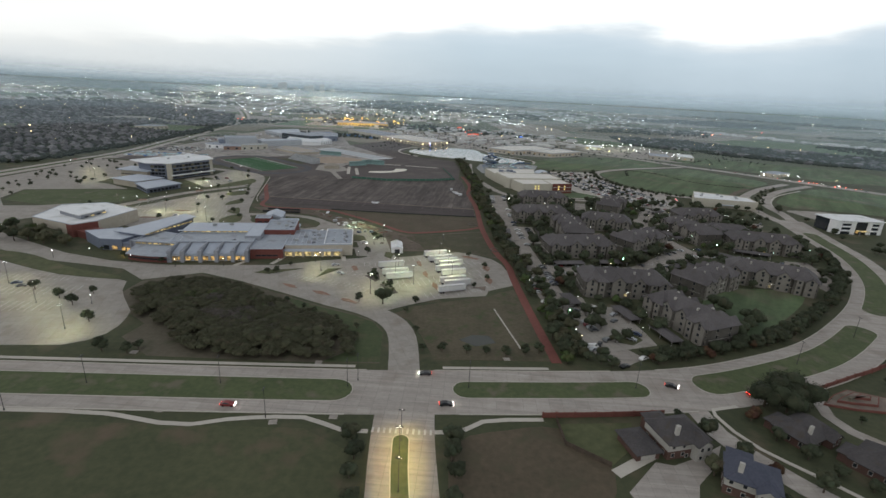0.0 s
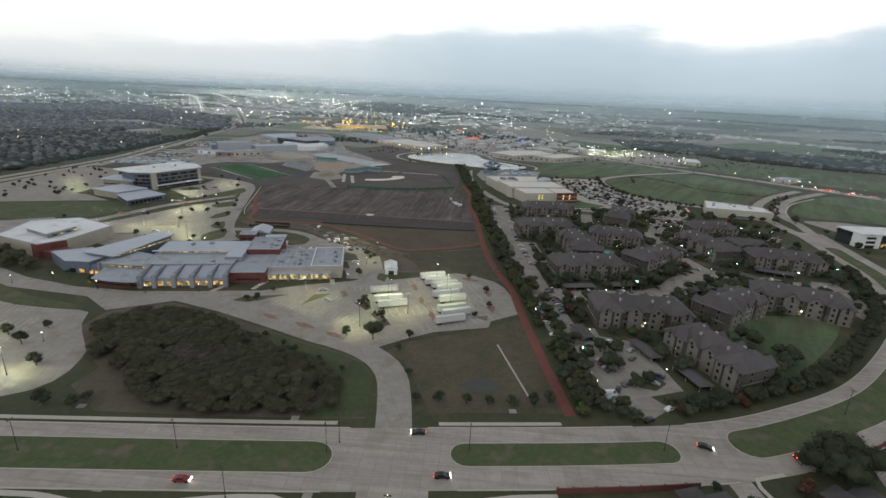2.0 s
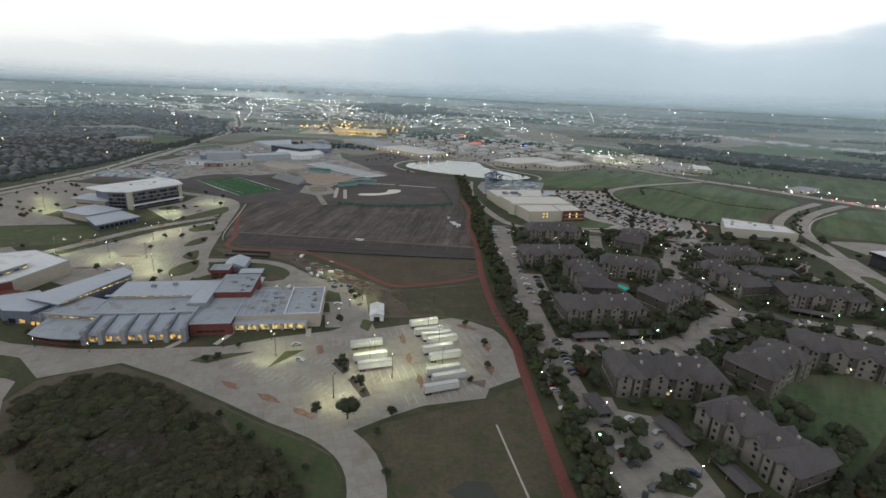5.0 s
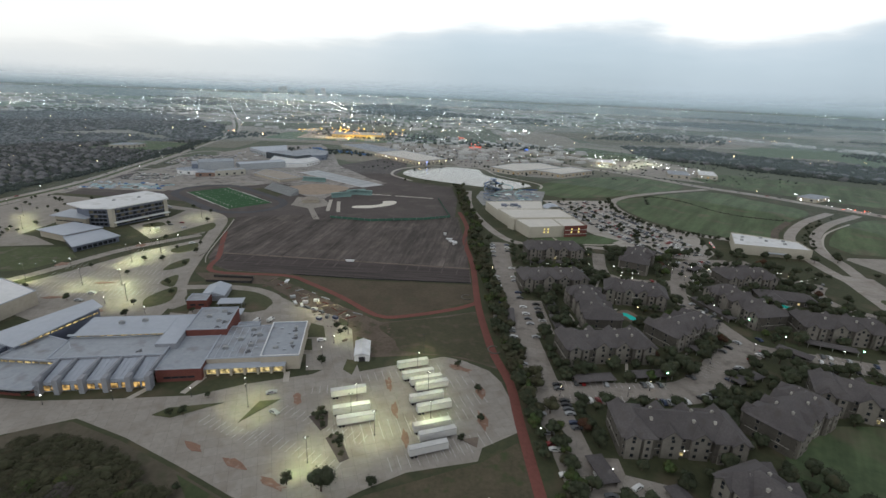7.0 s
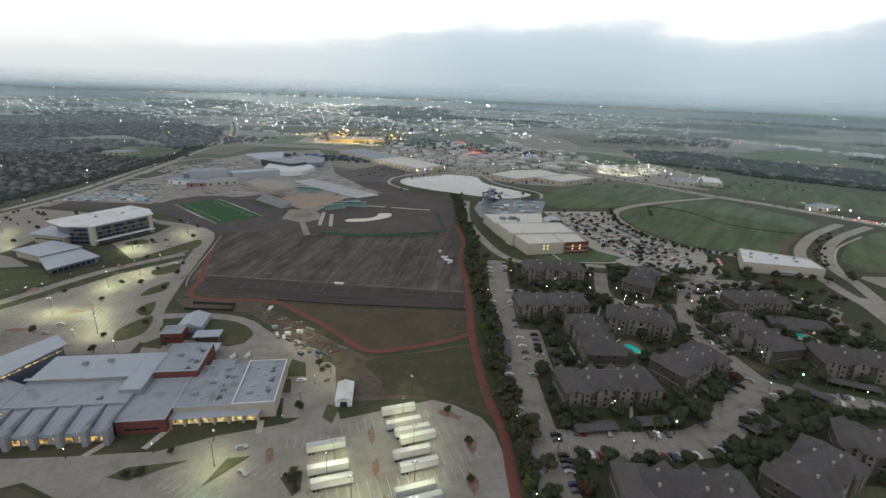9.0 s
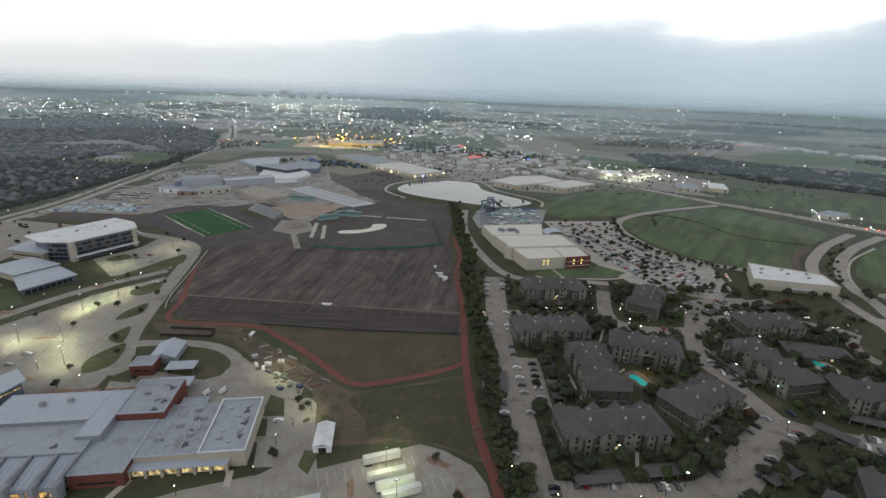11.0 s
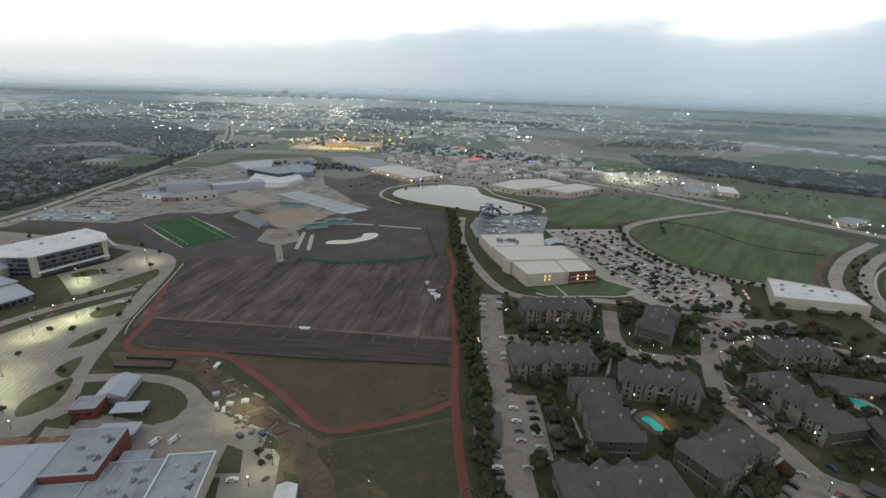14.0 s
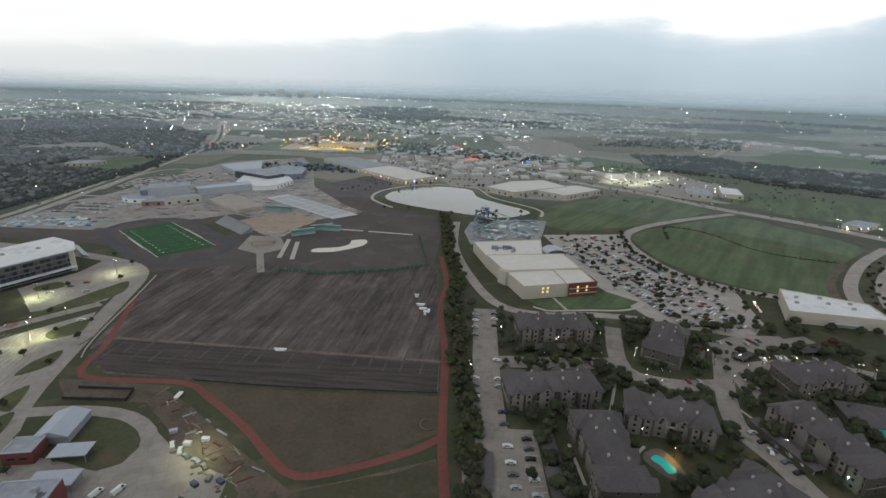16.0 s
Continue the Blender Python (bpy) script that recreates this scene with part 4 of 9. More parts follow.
# ---- the school ----
def school():
    s = thing("school", pose(-57, 287, 0, 0, 0, 10), "low grey school with brick, metal roofs and lit windows", "school")
    # south-east block with lit entry front
    volume(s, rect(-41, -17, 1, 33), 6.3, WALL_TAN, ROOF_FLAT)
    volume(s, rect(-17.2, 0, 0, 34), 6.9, WALL_TAN, ROOF_FLAT, 0.7)
    for x0, x1, y0, y1 in ((-17.4, 0.2, -0.2, 0.35), (-17.4, 0.2, 33.65, 34.2), (-17.4, -16.85, 0.35, 33.65), (-0.35, 0.2, 0.35, 33.65)):
        slab(s, "coping", rect(x0, x1, y0, y1), 7.6, 7.75, ROOF_WHITE, "white metal coping along the roof edge")
    slab(s, "canopy", rect(-42, -6, -3.4, 1.2), 3.7, 4.1, ROOF_METAL)
    for i in range(7):
        x = -41.3 + i * 5.8
        slab(s, "pier", rect(x - 0.5, x + 0.5, -3.2, -2.2), 0.02, 3.7, WALL_TAN)
    for i in range(6):
        put("window", WIN_TALL_LIT, s, -38.4 + i * 5.8, -1.9, 0.35)
    slab(s, "entry_wall", rect(-41.5, -6.4, -1.8, 1.1), 0, 3.7, WALL_TAN)
    for i in range(6):
        slab(s, "roof_seam", rect(-38 + i * 3.1, -37.7 + i * 3.1, 2, 31), 6.36, 6.56, ROOF_METAL)
    roof_units(s, [(-24, 12, 0), (-22, 22, 8), (-26, 28, 0), (-5, 12, 90), (-4, 20, 90), (-5, 28, 90), (-12, 8, 0), (-30, 18, 0), (-35, 10, 0)], 6.4)
    volume(s, rect(-36, -25, 33, 40), 5.0, WALL_GREY, ROOF_FLAT)
    slab(s, "loading_canopy", rect(-25, -16, 33.4, 36), 3.6, 3.9, ROOF_WHITE)
    # ponding stains, skylights and lit roof lights
    for k, (x, y, z) in enumerate(((-25, 23, 6.37), (-25, 15, 6.37), (-24, 6.5, 6.37), (-5, 25, 6.97), (-4, 17, 6.97), (-4, 9, 6.97), (-41, 42, 9.67), (-41, 32, 9.67), (-43, 26, 9.67), (-72, 9, 7.47))):
        pts = [(x + (1.5 + 0.6 * math.sin(i * 2.1 + k)) * math.cos(i * 0.628) * (0.8 if k % 2 else 1.0), y + (1.6 + 0.7 * math.cos(i * 1.7 + k)) * math.sin(i * 0.628)) for i in range(10)]
        slab(s, "roof_stain", pts, z - 0.05, z, STAIN, "dark damp stain on the roof")
    for x, y in ((-12, 28), (-7.5, 22), (-11.5, 13), (-7.5, 6)):
        put("skylight", SKYLIGHT, s, x, y, 6.9)
    for x, y in ((-37, 24), (-32, 20), (-36, 12), (-31, 7), (-21, 10), (-21, 22)):
        put("skylight", SKYLIGHT, s, x, y, 6.3)
    # brick block
    volume(s, rect(-60, -41.2, -6, 23.8), 6.0, BRICK_RED, ROOF_FLAT)
    row(WIN_STRIP, s, (-57, -6.05), (-44, -6.05), 1.6, 4)
    # bays with sloped metal roofs and lit glass
    cols = (-103, -96, -86.5, -77.5, -68.5, -60.8)
    for i, x in enumerate(cols):
        prism_pts = rect(x - 1.0, x + 1.0, -12.0, -8.0)
        slab(s, "pillar", prism_pts, 0, 7.0, WALL_GREY)
        slab(s, "fin", rect(x - 0.45, x + 0.45, -8.0, 4.8), 5.2, 7.6, WALL_GREY)
    for i, (a, b) in enumerate(zip(cols, cols[1:])):
        bm = prism(bmesh.new(), rect(a + 0.9, b - 0.9, -9.2, 4.9), 0, [4.6, 4.6, 6.6, 6.6])
        part("bay_roof", bm, ROOF_METAL, s)
        for k in range(3):
            x = a + 0.9 + (b - a - 1.8) * (k + 1) / 4
            bm = prism(bmesh.new(), rect(x - 0.06, x + 0.06, -9.2, 4.9), 4.4, [4.72, 4.72, 6.72, 6.72])
            part("standing_seam", bm, ROOF_METAL, s)
        n = 2
        for k in range(n):
            put("window", WIN_WIDE_LIT, s, a + (b - a) * (k + 0.5) / n, -9.3, 0.4)
    # corridor behind the bays
    volume(s, rect(-108, -60.2, 5, 24), 7.4, WALL_GREY, ROOF_FLAT)
    row(WIN_STRIP, s, (-106, 4.95), (-62, 4.95), 5.6, 6)
    # clerestory hall with a lit strip under its eaves
    volume(s, rect(-107, -66.5, 24.3, 43), 9.0, WALL_GREY, ROOF_METAL, 0.2)
    volume(s, rect(-66.5, -57.2, 12, 43), 9.0, WALL_GREY, ROOF_METAL, 0.2)
    slab(s, "eave", rect(-109, -66.7, 22.6, 24.2), 9.0, 9.3, ROOF_METAL)
    row(WIN_STRIP_LIT, s, (-106, 24.22), (-67, 24.22), 7.75, 12)
    put("window", WIN_WIDE_LIT, s, -59, 23.9, 6.2, 90)
    # northern brick block
    volume(s, rect(-57, -38, 24, 49), 9.6, BRICK_RED, ROOF_FLAT, 0.7)
    roof_units(s, [(-44, 44, 0), (-44, 33, 20), (-50, 38, 0), (-90, 34, 0), (-80, 36, 0)], 9.5)
    # entrance wing with a bowed brick front
    arc = [(-127 + 24 * t, -5 - 9.5 * math.sin(0.35 + 1.25 * t)) for t in [k / 8 for k in range(9)]]
    low = [(x, y + 2.6) for x, y in arc]
    part("bowed_wall", prism(bmesh.new(), low + [(-103.2, 3), (-128, 8)], 0, 4.3), BRICK_RED, s)
    slab(s, "bowed_roof", arc + [(-103.2, 3), (-128, 8)], 4.3, 4.9, ROOF_FLAT)
    for k in range(8):
        a, b = Vector(low[k]), Vector(low[k + 1])
        put("window", WIN_STRIP, s, *(a + b) / 2 + Vector((0, -0.12)), 1.4, math.degrees(math.atan2(b.y - a.y, b.x - a.x)))
    volume(s, [(-130, 8.2), (-103, 3.2), (-103, 14), (-108.2, 22), (-124, 30)], 7.0, WALL_GREY, ROOF_FLAT)
    row(WIN_STRIP_LIT, s, (-128, 7.75), (-104, 3.3), 5.5, 7)
    # hall with a long sloped roof
    hall = [(-147, 25), (-126, 14), (-107, 52), (-118, 64)]
    w = part("hall_wall", prism(bmesh.new(), inset(hall, 1.6), 0, [8.0, 8.0, 9.6, 9.6]), WALL_BLUE, s)
    bm = bmesh.new()
    lo = [bm.verts.new((*p, z)) for p, z in zip(hall, (7.9, 8.6, 10.6, 9.6))]
    hi = [bm.verts.new((*p, z + 0.5)) for p, z in zip(hall, (7.9, 8.6, 10.6, 9.6))]
    bm.faces.new(hi)
    bm.faces.new(lo[::-1])
    for i in range(4):
        bm.faces.new((lo[i], lo[(i + 1) % 4], hi[(i + 1) % 4], hi[i]))
    part("hall_roof", bm, ROOF_METAL, s, "pale sloped metal roof")
    row(WIN_STRIP_LIT, s, (-126.1, 17.1), (-109.1, 51.1), 7.45, 11)
    # blue panel box and lit glass lobby
    volume(s, [(-166, 30), (-150, 13), (-137, 11), (-132, 20), (-148, 38)], 6.8, WALL_BLUE, ROOF_METAL, 0.3)
    slab(s, "lobby", [(-136.5, 10.6), (-131, 7.5), (-127, 14), (-131.5, 19)], 0, 5.2, WALL_BLUE)
    row(WIN_WIDE_LIT, s, (-137.5, 10.2), (-130.5, 6.9), 0.3, 2)
    row(WIN_WIDE_LIT, s, (-149, 12.7), (-139, 11.1), 0.3, 2, WIN_WIDE, 2)
    slab(s, "wing_wall", [(-131, 7.2), (-130.3, 7.0), (-127.6, 13), (-128.4, 13.3)], 0, 7.8, WALL_GREY)
    # gymnasium with a raised middle roof and a brick front
    back = pose(-57, 287, 0, 0, 0, 10).inverted()

    def spot(x, y):
        return tuple((back @ Vector((x, y, 0))).to_2d())

    volume(s, [spot(*p) for p in ((-275, 307), (-238.5, 293.5), (-229.8, 305), (-225, 340), (-258, 355), (-282, 342))], 8.4, WALL_TAN, ROOF_WHITE, 0.4)
    part("upper_wall", prism(bmesh.new(), inset([spot(*p) for p in ((-266, 317), (-241, 304.5), (-236.5, 326), (-259, 338))], 1.4), 8.3, 11.4), WALL_GREY, s)
    slab(s, "upper_roof", [spot(*p) for p in ((-266, 317), (-241, 304.5), (-236.5, 326), (-259, 338))], 11.4, 12.0, ROOF_WHITE, "white raised flat roof")
    row(WIN_STRIP_LIT, s, spot(-239.9, 306.6), spot(-236.3, 324.5), 9.4, 4, WIN_STRIP, 2)
    slab(s, "brick_band", [spot(*p) for p in ((-243, 294.7), (-238.4, 293.0), (-229.3, 304.8), (-229.9, 305.2), (-238.6, 293.9), (-242.8, 295.3))], 0, 8.3, BRICK_RED)
    slab(s, "brick_link", [spot(*p) for p in ((-237, 295), (-231, 303.6), (-218, 301), (-222, 288)) ], 0, 4.6, BRICK_RED)
    return s


school()


def outbuildings():
    s = thing("brick_outbuilding", pose(-57, 287, 0, 0, 0, 10), "red brick service building with a flat grey roof", "building")
    volume(s, rect(-72, -61, 69, 78.5), 5.6, BRICK_RED, ROOF_FLAT, 0.5)
    row(WIN_STRIP, s, (-71, 68.95), (-62, 68.95), 2.4, 2)
    b = thing("metal_barn", pose(-132.5, 363.6, 0, 0, 0, 10), "pale metal barn with a gabled roof", "barn")
    w, h = 6.5, 8.5
    part("wall", boxes((-w, w, -h, h, 0, 3.6)), WALL_GREY, b)
    bm = bmesh.new()
    for z in (3.6, 3.75):
        for y in (-h - 0.4, h + 0.4):
            for x, dz in ((-w - 0.4, 0), (0, 2.6), (w + 0.4, 0)):
                bm.verts.new((x, y, z + dz))
    bm.verts.ensure_lookup_table()
    v = bm.verts
    for f in ((6, 7, 10, 9), (7, 8, 11, 10), (0, 3, 4, 1), (1, 4, 5, 2), (0, 1, 7, 6), (1, 2, 8, 7), (3, 9, 10, 4), (4, 10, 11, 5), (0, 6, 9, 3), (2, 5, 11, 8), (0, 2, 1), (3, 4, 5)):
        bm.faces.new([v[i] for i in f])
    part("roof", bm, ROOF_METAL, b)
    for pts, z in ((rect(-55, -41, 67, 75), 3.9), (rect(-54, -38, 51.6, 60), 3.8)):
        c = thing("canopy", pose(-57, 287, 0, 0, 0, 10), "flat metal canopy on slim steel posts", "canopy")
        slab(c, "roof", pts, z, z + 0.35, ROOF_METAL)
        for x, y in inset(pts, 0.8):
            slab(c, "post", rect(x - 0.12, x + 0.12, y - 0.12, y + 0.12), 0, z, STEEL)
    # white storage shed with a gable roof
    d = thing("storage_shed", pose(-30.5, 303, 0, 0, 0, 8), "white metal storage shed with a gabled roof", "shed")
    part("wall", boxes((-3.6, 3.6, -7.2, 7.2, 0, 3.2)), TRAILER_WHITE, d)
    bm = bmesh.new()
    for y in (-7.5, 7.5):
        for x, z in ((-3.9, 3.1), (0, 4.5), (3.9, 3.1), (3.9, 3.28), (0, 4.7), (-3.9, 3.28)):
            bm.verts.new((x, y, z))
    bm.verts.ensure_lookup_table()
    v = bm.verts
    for f in ((0, 1, 2, 3, 4, 5), (11, 10, 9, 8, 7, 6), (5, 4, 10, 11), (4, 3, 9, 10), (3, 2, 8, 9), (0, 5, 11, 6), (1, 0, 6, 7), (2, 1, 7, 8)):
        bm.faces.new([v[i] for i in f])
    part("roof", bm, ROOF_WHITE, d)
    slab(d, "gable", [(-3.55, -7.2), (3.55, -7.2), (3.55, -7.0), (-3.55, -7.0)], 3.2, 3.3, TRAILER_WHITE)
    slab(d, "door", rect(-1.6, 1.6, -7.28, -7.2), 0.03, 2.6, DARK)


outbuildings()


# ---- offices ----
def office():
    o = thing("office_building", pose(0, 0, 0), "three-storey glass office with an angular white roof", "office")
    plan = [(-328, 508), (-309, 497), (-290, 499), (-268, 544), (-280, 558), (-303, 568)]
    part("wall", prism(bmesh.new(), plan, 0, 16.6), WALL_BLUE, o)
    slab(o, "roof", [(-336, 507), (-311, 493), (-288, 496), (-265, 545), (-279, 562), (-305, 573)], 16.6, 17.5, ROOF_WHITE, "white angular roof")
    for z, k in ((1.0, 5), (4.6, 9), (8.0, 2), (11.8, 3)):
        row(WIN_WIDE, o, (-289.7, 499.2), (-267.8, 543.6), z, 14, WIN_WIDE_DIM, k)
        row(WIN_WIDE, o, (-308.6, 496.9), (-291, 498.9), z, 5, WIN_WIDE_DIM, k + 2)
        row(WIN_WIDE, o, (-267.8, 544.4), (-279.6, 557.8), z, 4)
    slab(o, "awning", [(-289, 498), (-285, 496), (-263, 542), (-267.4, 544)], 4.0, 4.5, ROOF_WHITE)
    slab(o, "corner_pier", [(-292, 497), (-288, 497), (-288, 500.5), (-292, 500.5)], 0, 16.6, WALL_CREAM)
    slab(o, "end_pier", [(-268.6, 542), (-266.2, 543.5), (-267.6, 546.5), (-270, 546)], 0, 16.6, WALL_CREAM)
    roof_units(o, [(-305, 525, 20), (-292, 542, 20)], 17.5)
    w = thing("office_wing", pose(0, 0, 0), "low office wing with a pale flat roof", "office")
    part("wall", prism(bmesh.new(), [(-342, 499), (-311, 494), (-309, 512), (-342, 519)], 0, 8.0), WALL_TAN, w)
    slab(w, "roof", [(-345, 497), (-308, 491), (-307, 514), (-345, 522)], 8.0, 8.6, ROOF_METAL)
    row(WIN_STRIP, w, (-341, 498.7), (-314, 494.4), 3.5, 8)
    p = thing("pavilion", pose(0, 0, 0), "low pavilion with stepped pale metal roofs", "building")
    part("wall", prism(bmesh.new(), inset([(-328, 462), (-317, 489), (-283, 477), (-296, 450)], 1.5), 0, 5.6), WALL_TAN, p)
    slab(p, "roof", [(-328, 462), (-317, 489), (-283, 477), (-296, 450)], 5.6, 6.1, ROOF_METAL)
    part("lower_wall", prism(bmesh.new(), inset([(-297, 450), (-284, 476), (-257, 460), (-272, 427)], 1.2), 0, 4.4), WALL_BLUE, p)
    slab(p, "lower_roof", [(-297, 450), (-284, 476), (-257, 460), (-272, 427)], 4.4, 4.9, ROOF_METAL)
    row(WIN_WIDE, p, (-270.8, 429.6), (-259, 458.6), 0.6, 8)
    row(WIN_STRIP, p, (-295.4, 449.6), (-273.6, 429.4), 1.8, 6)
    # white office across the ring road
    e = thing("office_block", pose(344, 412, 0, 0, 0, 4), "white and dark glass three-storey office block", "office")
    part("wall", boxes((0, 42, 0, 24, 0, 11.4)), GLASS, e)
    slab(e, "roof", rect(-1, 43, -1.5, 25), 11.4, 12.2, ROOF_WHITE)
    for x0, x1 in ((0, 4), (13, 17), (28, 32), (39, 42)):
        slab(e, "pier", rect(x0, x1, -0.7, -0.02), 0, 11.4, TRAILER_WHITE)
    for z in (2.6, 6.2, 9.6):
        slab(e, "band", rect(4.02, 12.98, -0.5, -0.02), z, z + 1.3, TRAILER_WHITE)
        slab(e, "band", rect(32.02, 38.98, -0.5, -0.02), z, z + 1.3, TRAILER_WHITE)
    for y in (-0.2,):
        row(WIN_WIDE, e, (18, y), (27, y), 1, 3, WIN_WIDE_LIT, 3)
    slab(e, "side_wall", rect(-0.6, -0.02, -0.6, 8), 0, 11.4, TRAILER_WHITE)
    # the porch slab itself glows; no lamp is built beneath it
    slab(e, "porch", rect(18, 27, -5, -0.8), 3.4, 3.8, LIT_PALE)
    for x in (18.3, 26.7):
        slab(e, "post", rect(x - 0.15, x + 0.15, -4.8, -4.5), 0, 3.4, STEEL)


office()


# ---- hall with water park, long store ----
def halls():
    h = thing("indoor_hall", pose(0, 0, 0), "large cream windowless hall with stepped flat roofs", "hall")
    volume(h, [(84, 524), (117, 533), (112, 562), (74, 553)], 10.0, WALL_CREAM, ROOF_CREAM, 0.6)
    volume(h, [(117.2, 533), (140, 540), (135.5, 566), (112.2, 562)], 10.0, WALL_CREAM, ROOF_CREAM, 0.6)
    volume(h, [(71, 556), (74.2, 553.2), (135, 566.4), (128, 602), (60, 590)], 11.0, WALL_CREAM, ROOF_CREAM, 0.6)
    volume(h, [(60, 590.4), (110, 599.4), (116, 648), (50, 632)], 9.4, WALL_CREAM, ROOF_CREAM, 0.6)
    slab(h, "buttress", [(70, 559), (76, 551), (73, 549.6), (67.6, 557)], 0, 11.2, WALL_CREAM)
    bm = bmesh.new()
    m = pose(122, 612, 9.4, 0, 0, 10)
    prev = None
    for k in range(9):
        a = math.pi * k / 8
        r = [bm.verts.new(m @ Vector((9 * math.cos(a), y, 4.2 * math.sin(a)))) for y in (-8, 8)]
        if prev:
            bm.faces.new((prev[0], prev[1], r[1], r[0]))
        prev = r
    part("vault_roof", bm, ROOF_METAL, h, "curved grey metal roof vault")
    slab(h, "vault_base", [tuple((m @ Vector((x, y, 0))).to_2d()) for x, y in rect(-8.8, 8.8, -7.8, 7.8)], 0, 9.5, WALL_CREAM)
    b = slab(h, "brick_face", [(118.6, 532.6), (140.8, 539.2), (141.2, 538.3), (119, 531.6)], 0, 10.9, BRICK_RED)
    slab(h, "brick_return", [(140.4, 540), (141.2, 539.2), (138, 553), (137.4, 553)], 0, 10.9, BRICK_RED)
    for z in (2.6, 6.6):
        slab(h, "band", [(118.9, 531.6), (141.4, 538.2), (141.5, 538.0), (119, 531.3)], z, z + 0.6, TRIM)
    lit = pane_mesh("window_small_lit", 1.8, 1.8, TRIM, glow("lit_window_yellow", (1.0, 0.74, 0.22), 0.8))
    for z in (4.2, 7.0):
        for t in (0.45, 0.56):
            put("window", lit, h, 84 + 33 * t, 523.9 + 9 * t, z, 15)
        for t in (0.3, 0.62):
            put("window", lit, h, 119 + 22.3 * t, 531.25 + 6.6 * t, z, 16.5)
    roof_units(h, [(70, 608, 0), (78, 612, 10), (74, 616, 0), (84, 606, 0)], 9.4)
    for duct in ((66, 72, 612, 618, 9.5, 11.4), (76, 84, 614, 617, 9.5, 12.2), (84.2, 87, 608, 616, 9.5, 11)):
        part("roof_duct", boxes(duct), WALL_BLUE, h)
    l = thing("store", pose(0, 0, 0), "long cream store with a white flat roof", "store")
    volume(l, [(263, 505), (325, 494.5), (330, 522), (282, 546)], 8.0, WALL_CREAM, ROOF_WHITE, 0.8)
    slab(l, "canopy", [(288, 501.6), (306, 498.8), (305, 494), (287, 497)], 3.4, 3.8, ROOF_METAL)
    roof_units(l, [(278, 520, 0), (284, 530, 0), (300, 520, 10), (312, 512, 0), (301, 530, 0), (316, 521, 0)], 8.1)
    # water park slides
    pipe_mat = mat("slide_blue", (0.05, 0.10, 0.22), (0.08, 0.15, 0.30), 2, 9, rough=0.4)
    pale = mat("slide_pale", (0.35, 0.50, 0.52), (0.45, 0.60, 0.62), 2, 9, rough=0.4)
    grey_blue = mat("slide_grey", (0.16, 0.20, 0.25), (0.24, 0.28, 0.33), 2, 9, rough=0.4)
    t = thing("slide_tower", pose(66, 742, 0), "tall steel water slide tower with looping flumes", "water slide")
    for x, y in ((-4, -3), (4, -3), (4, 3), (-4, 3)):
        slab(t, "leg", rect(x - 0.4, x + 0.4, y - 0.4, y + 0.4), 0, 15, DARK)
    for z in (5, 10, 15):
        slab(t, "deck", rect(-5, 5, -4, 4), z, z + 0.4, STEEL)
    slab(t, "roof", rect(-5, 5, -4, 4), 17.4, 17.8, pipe_mat)
    for i, (r, z0, turns, ph, m_) in enumerate(((5, 14, 1.6, 0.5, pipe_mat), (7, 15, 1.3, 2.2, pipe_mat), (5, 10, 1.5, 4.0, grey_blue), (7.5, 11, 1.1, 5.1, grey_blue))):
        bm = bmesh.new()
        prev = None
        cx, cy = r * 0.9 * math.cos(ph), r * 0.9 * math.sin(ph) * 0.8
        for k in range(33):
            u = k / 32
            a = ph + math.pi + turns * 2 * math.pi * u
            c = Vector((cx + r * math.cos(a), cy + r * math.sin(a), z0 * (1 - u) + 1.2))
            out = Vector((math.cos(a), math.sin(a), 0))
            ring = [bm.verts.new(c + out * (0.9 * math.cos(q)) + Vector((0, 0, 0.9 * math.sin(q)))) for q in (math.pi * 2 * j / 6 for j in range(6))]
            if prev:
                for j in range(6):
                    bm.faces.new((prev[j], ring[j], ring[(j + 1) % 6], prev[(j + 1) % 6]))
            prev = ring
        part("flume", bm, m_, t, smooth=True)
    land("water_park_deck", [(48, 655), (42, 700), (50, 742), (84, 756), (120, 764), (141, 758), (128, 705), (116, 660)], 0.12, mat("pool_deck", (0.25, 0.255, 0.255), (0.36, 0.36, 0.355), 3, 14, third=(0.20, 0.205, 0.21)), "pale grey deck of the water park", "deck")
    blue_water = mat("pool_water", (0.10, 0.22, 0.26), (0.16, 0.30, 0.34), 3, 12, rough=0.1, spec=0.5)
    for k, (x, y, rx, ry, a) in enumerate(((72, 682, 13, 5, 20), (100, 700, 9, 6, -30), (62, 715, 7, 5, 60), (112, 735, 12, 5, 15), (86, 728, 8, 6, 40))):
        m = pose(x, y, 0, 0, 0, a)
        ring = [tuple((m @ Vector((rx * math.cos(q) * (1 + 0.25 * math.cos(2 * q + k)), ry * math.sin(q), 0))).to_2d()) for q in (math.pi * 2 * i / 18 for i in range(18))]
        b = thing("splash_pool", Matrix(), "shallow blue-green pool of the water park with a pale rim", "pool", "pools of the water park")
        slab(b, "water", inset(ring, 0.6), 0.1, 0.2, blue_water)
        part("rim", ribbon_bm(ring + ring[:1], 0.5, -0.5, 0, 0.3), WALKWAY, b)
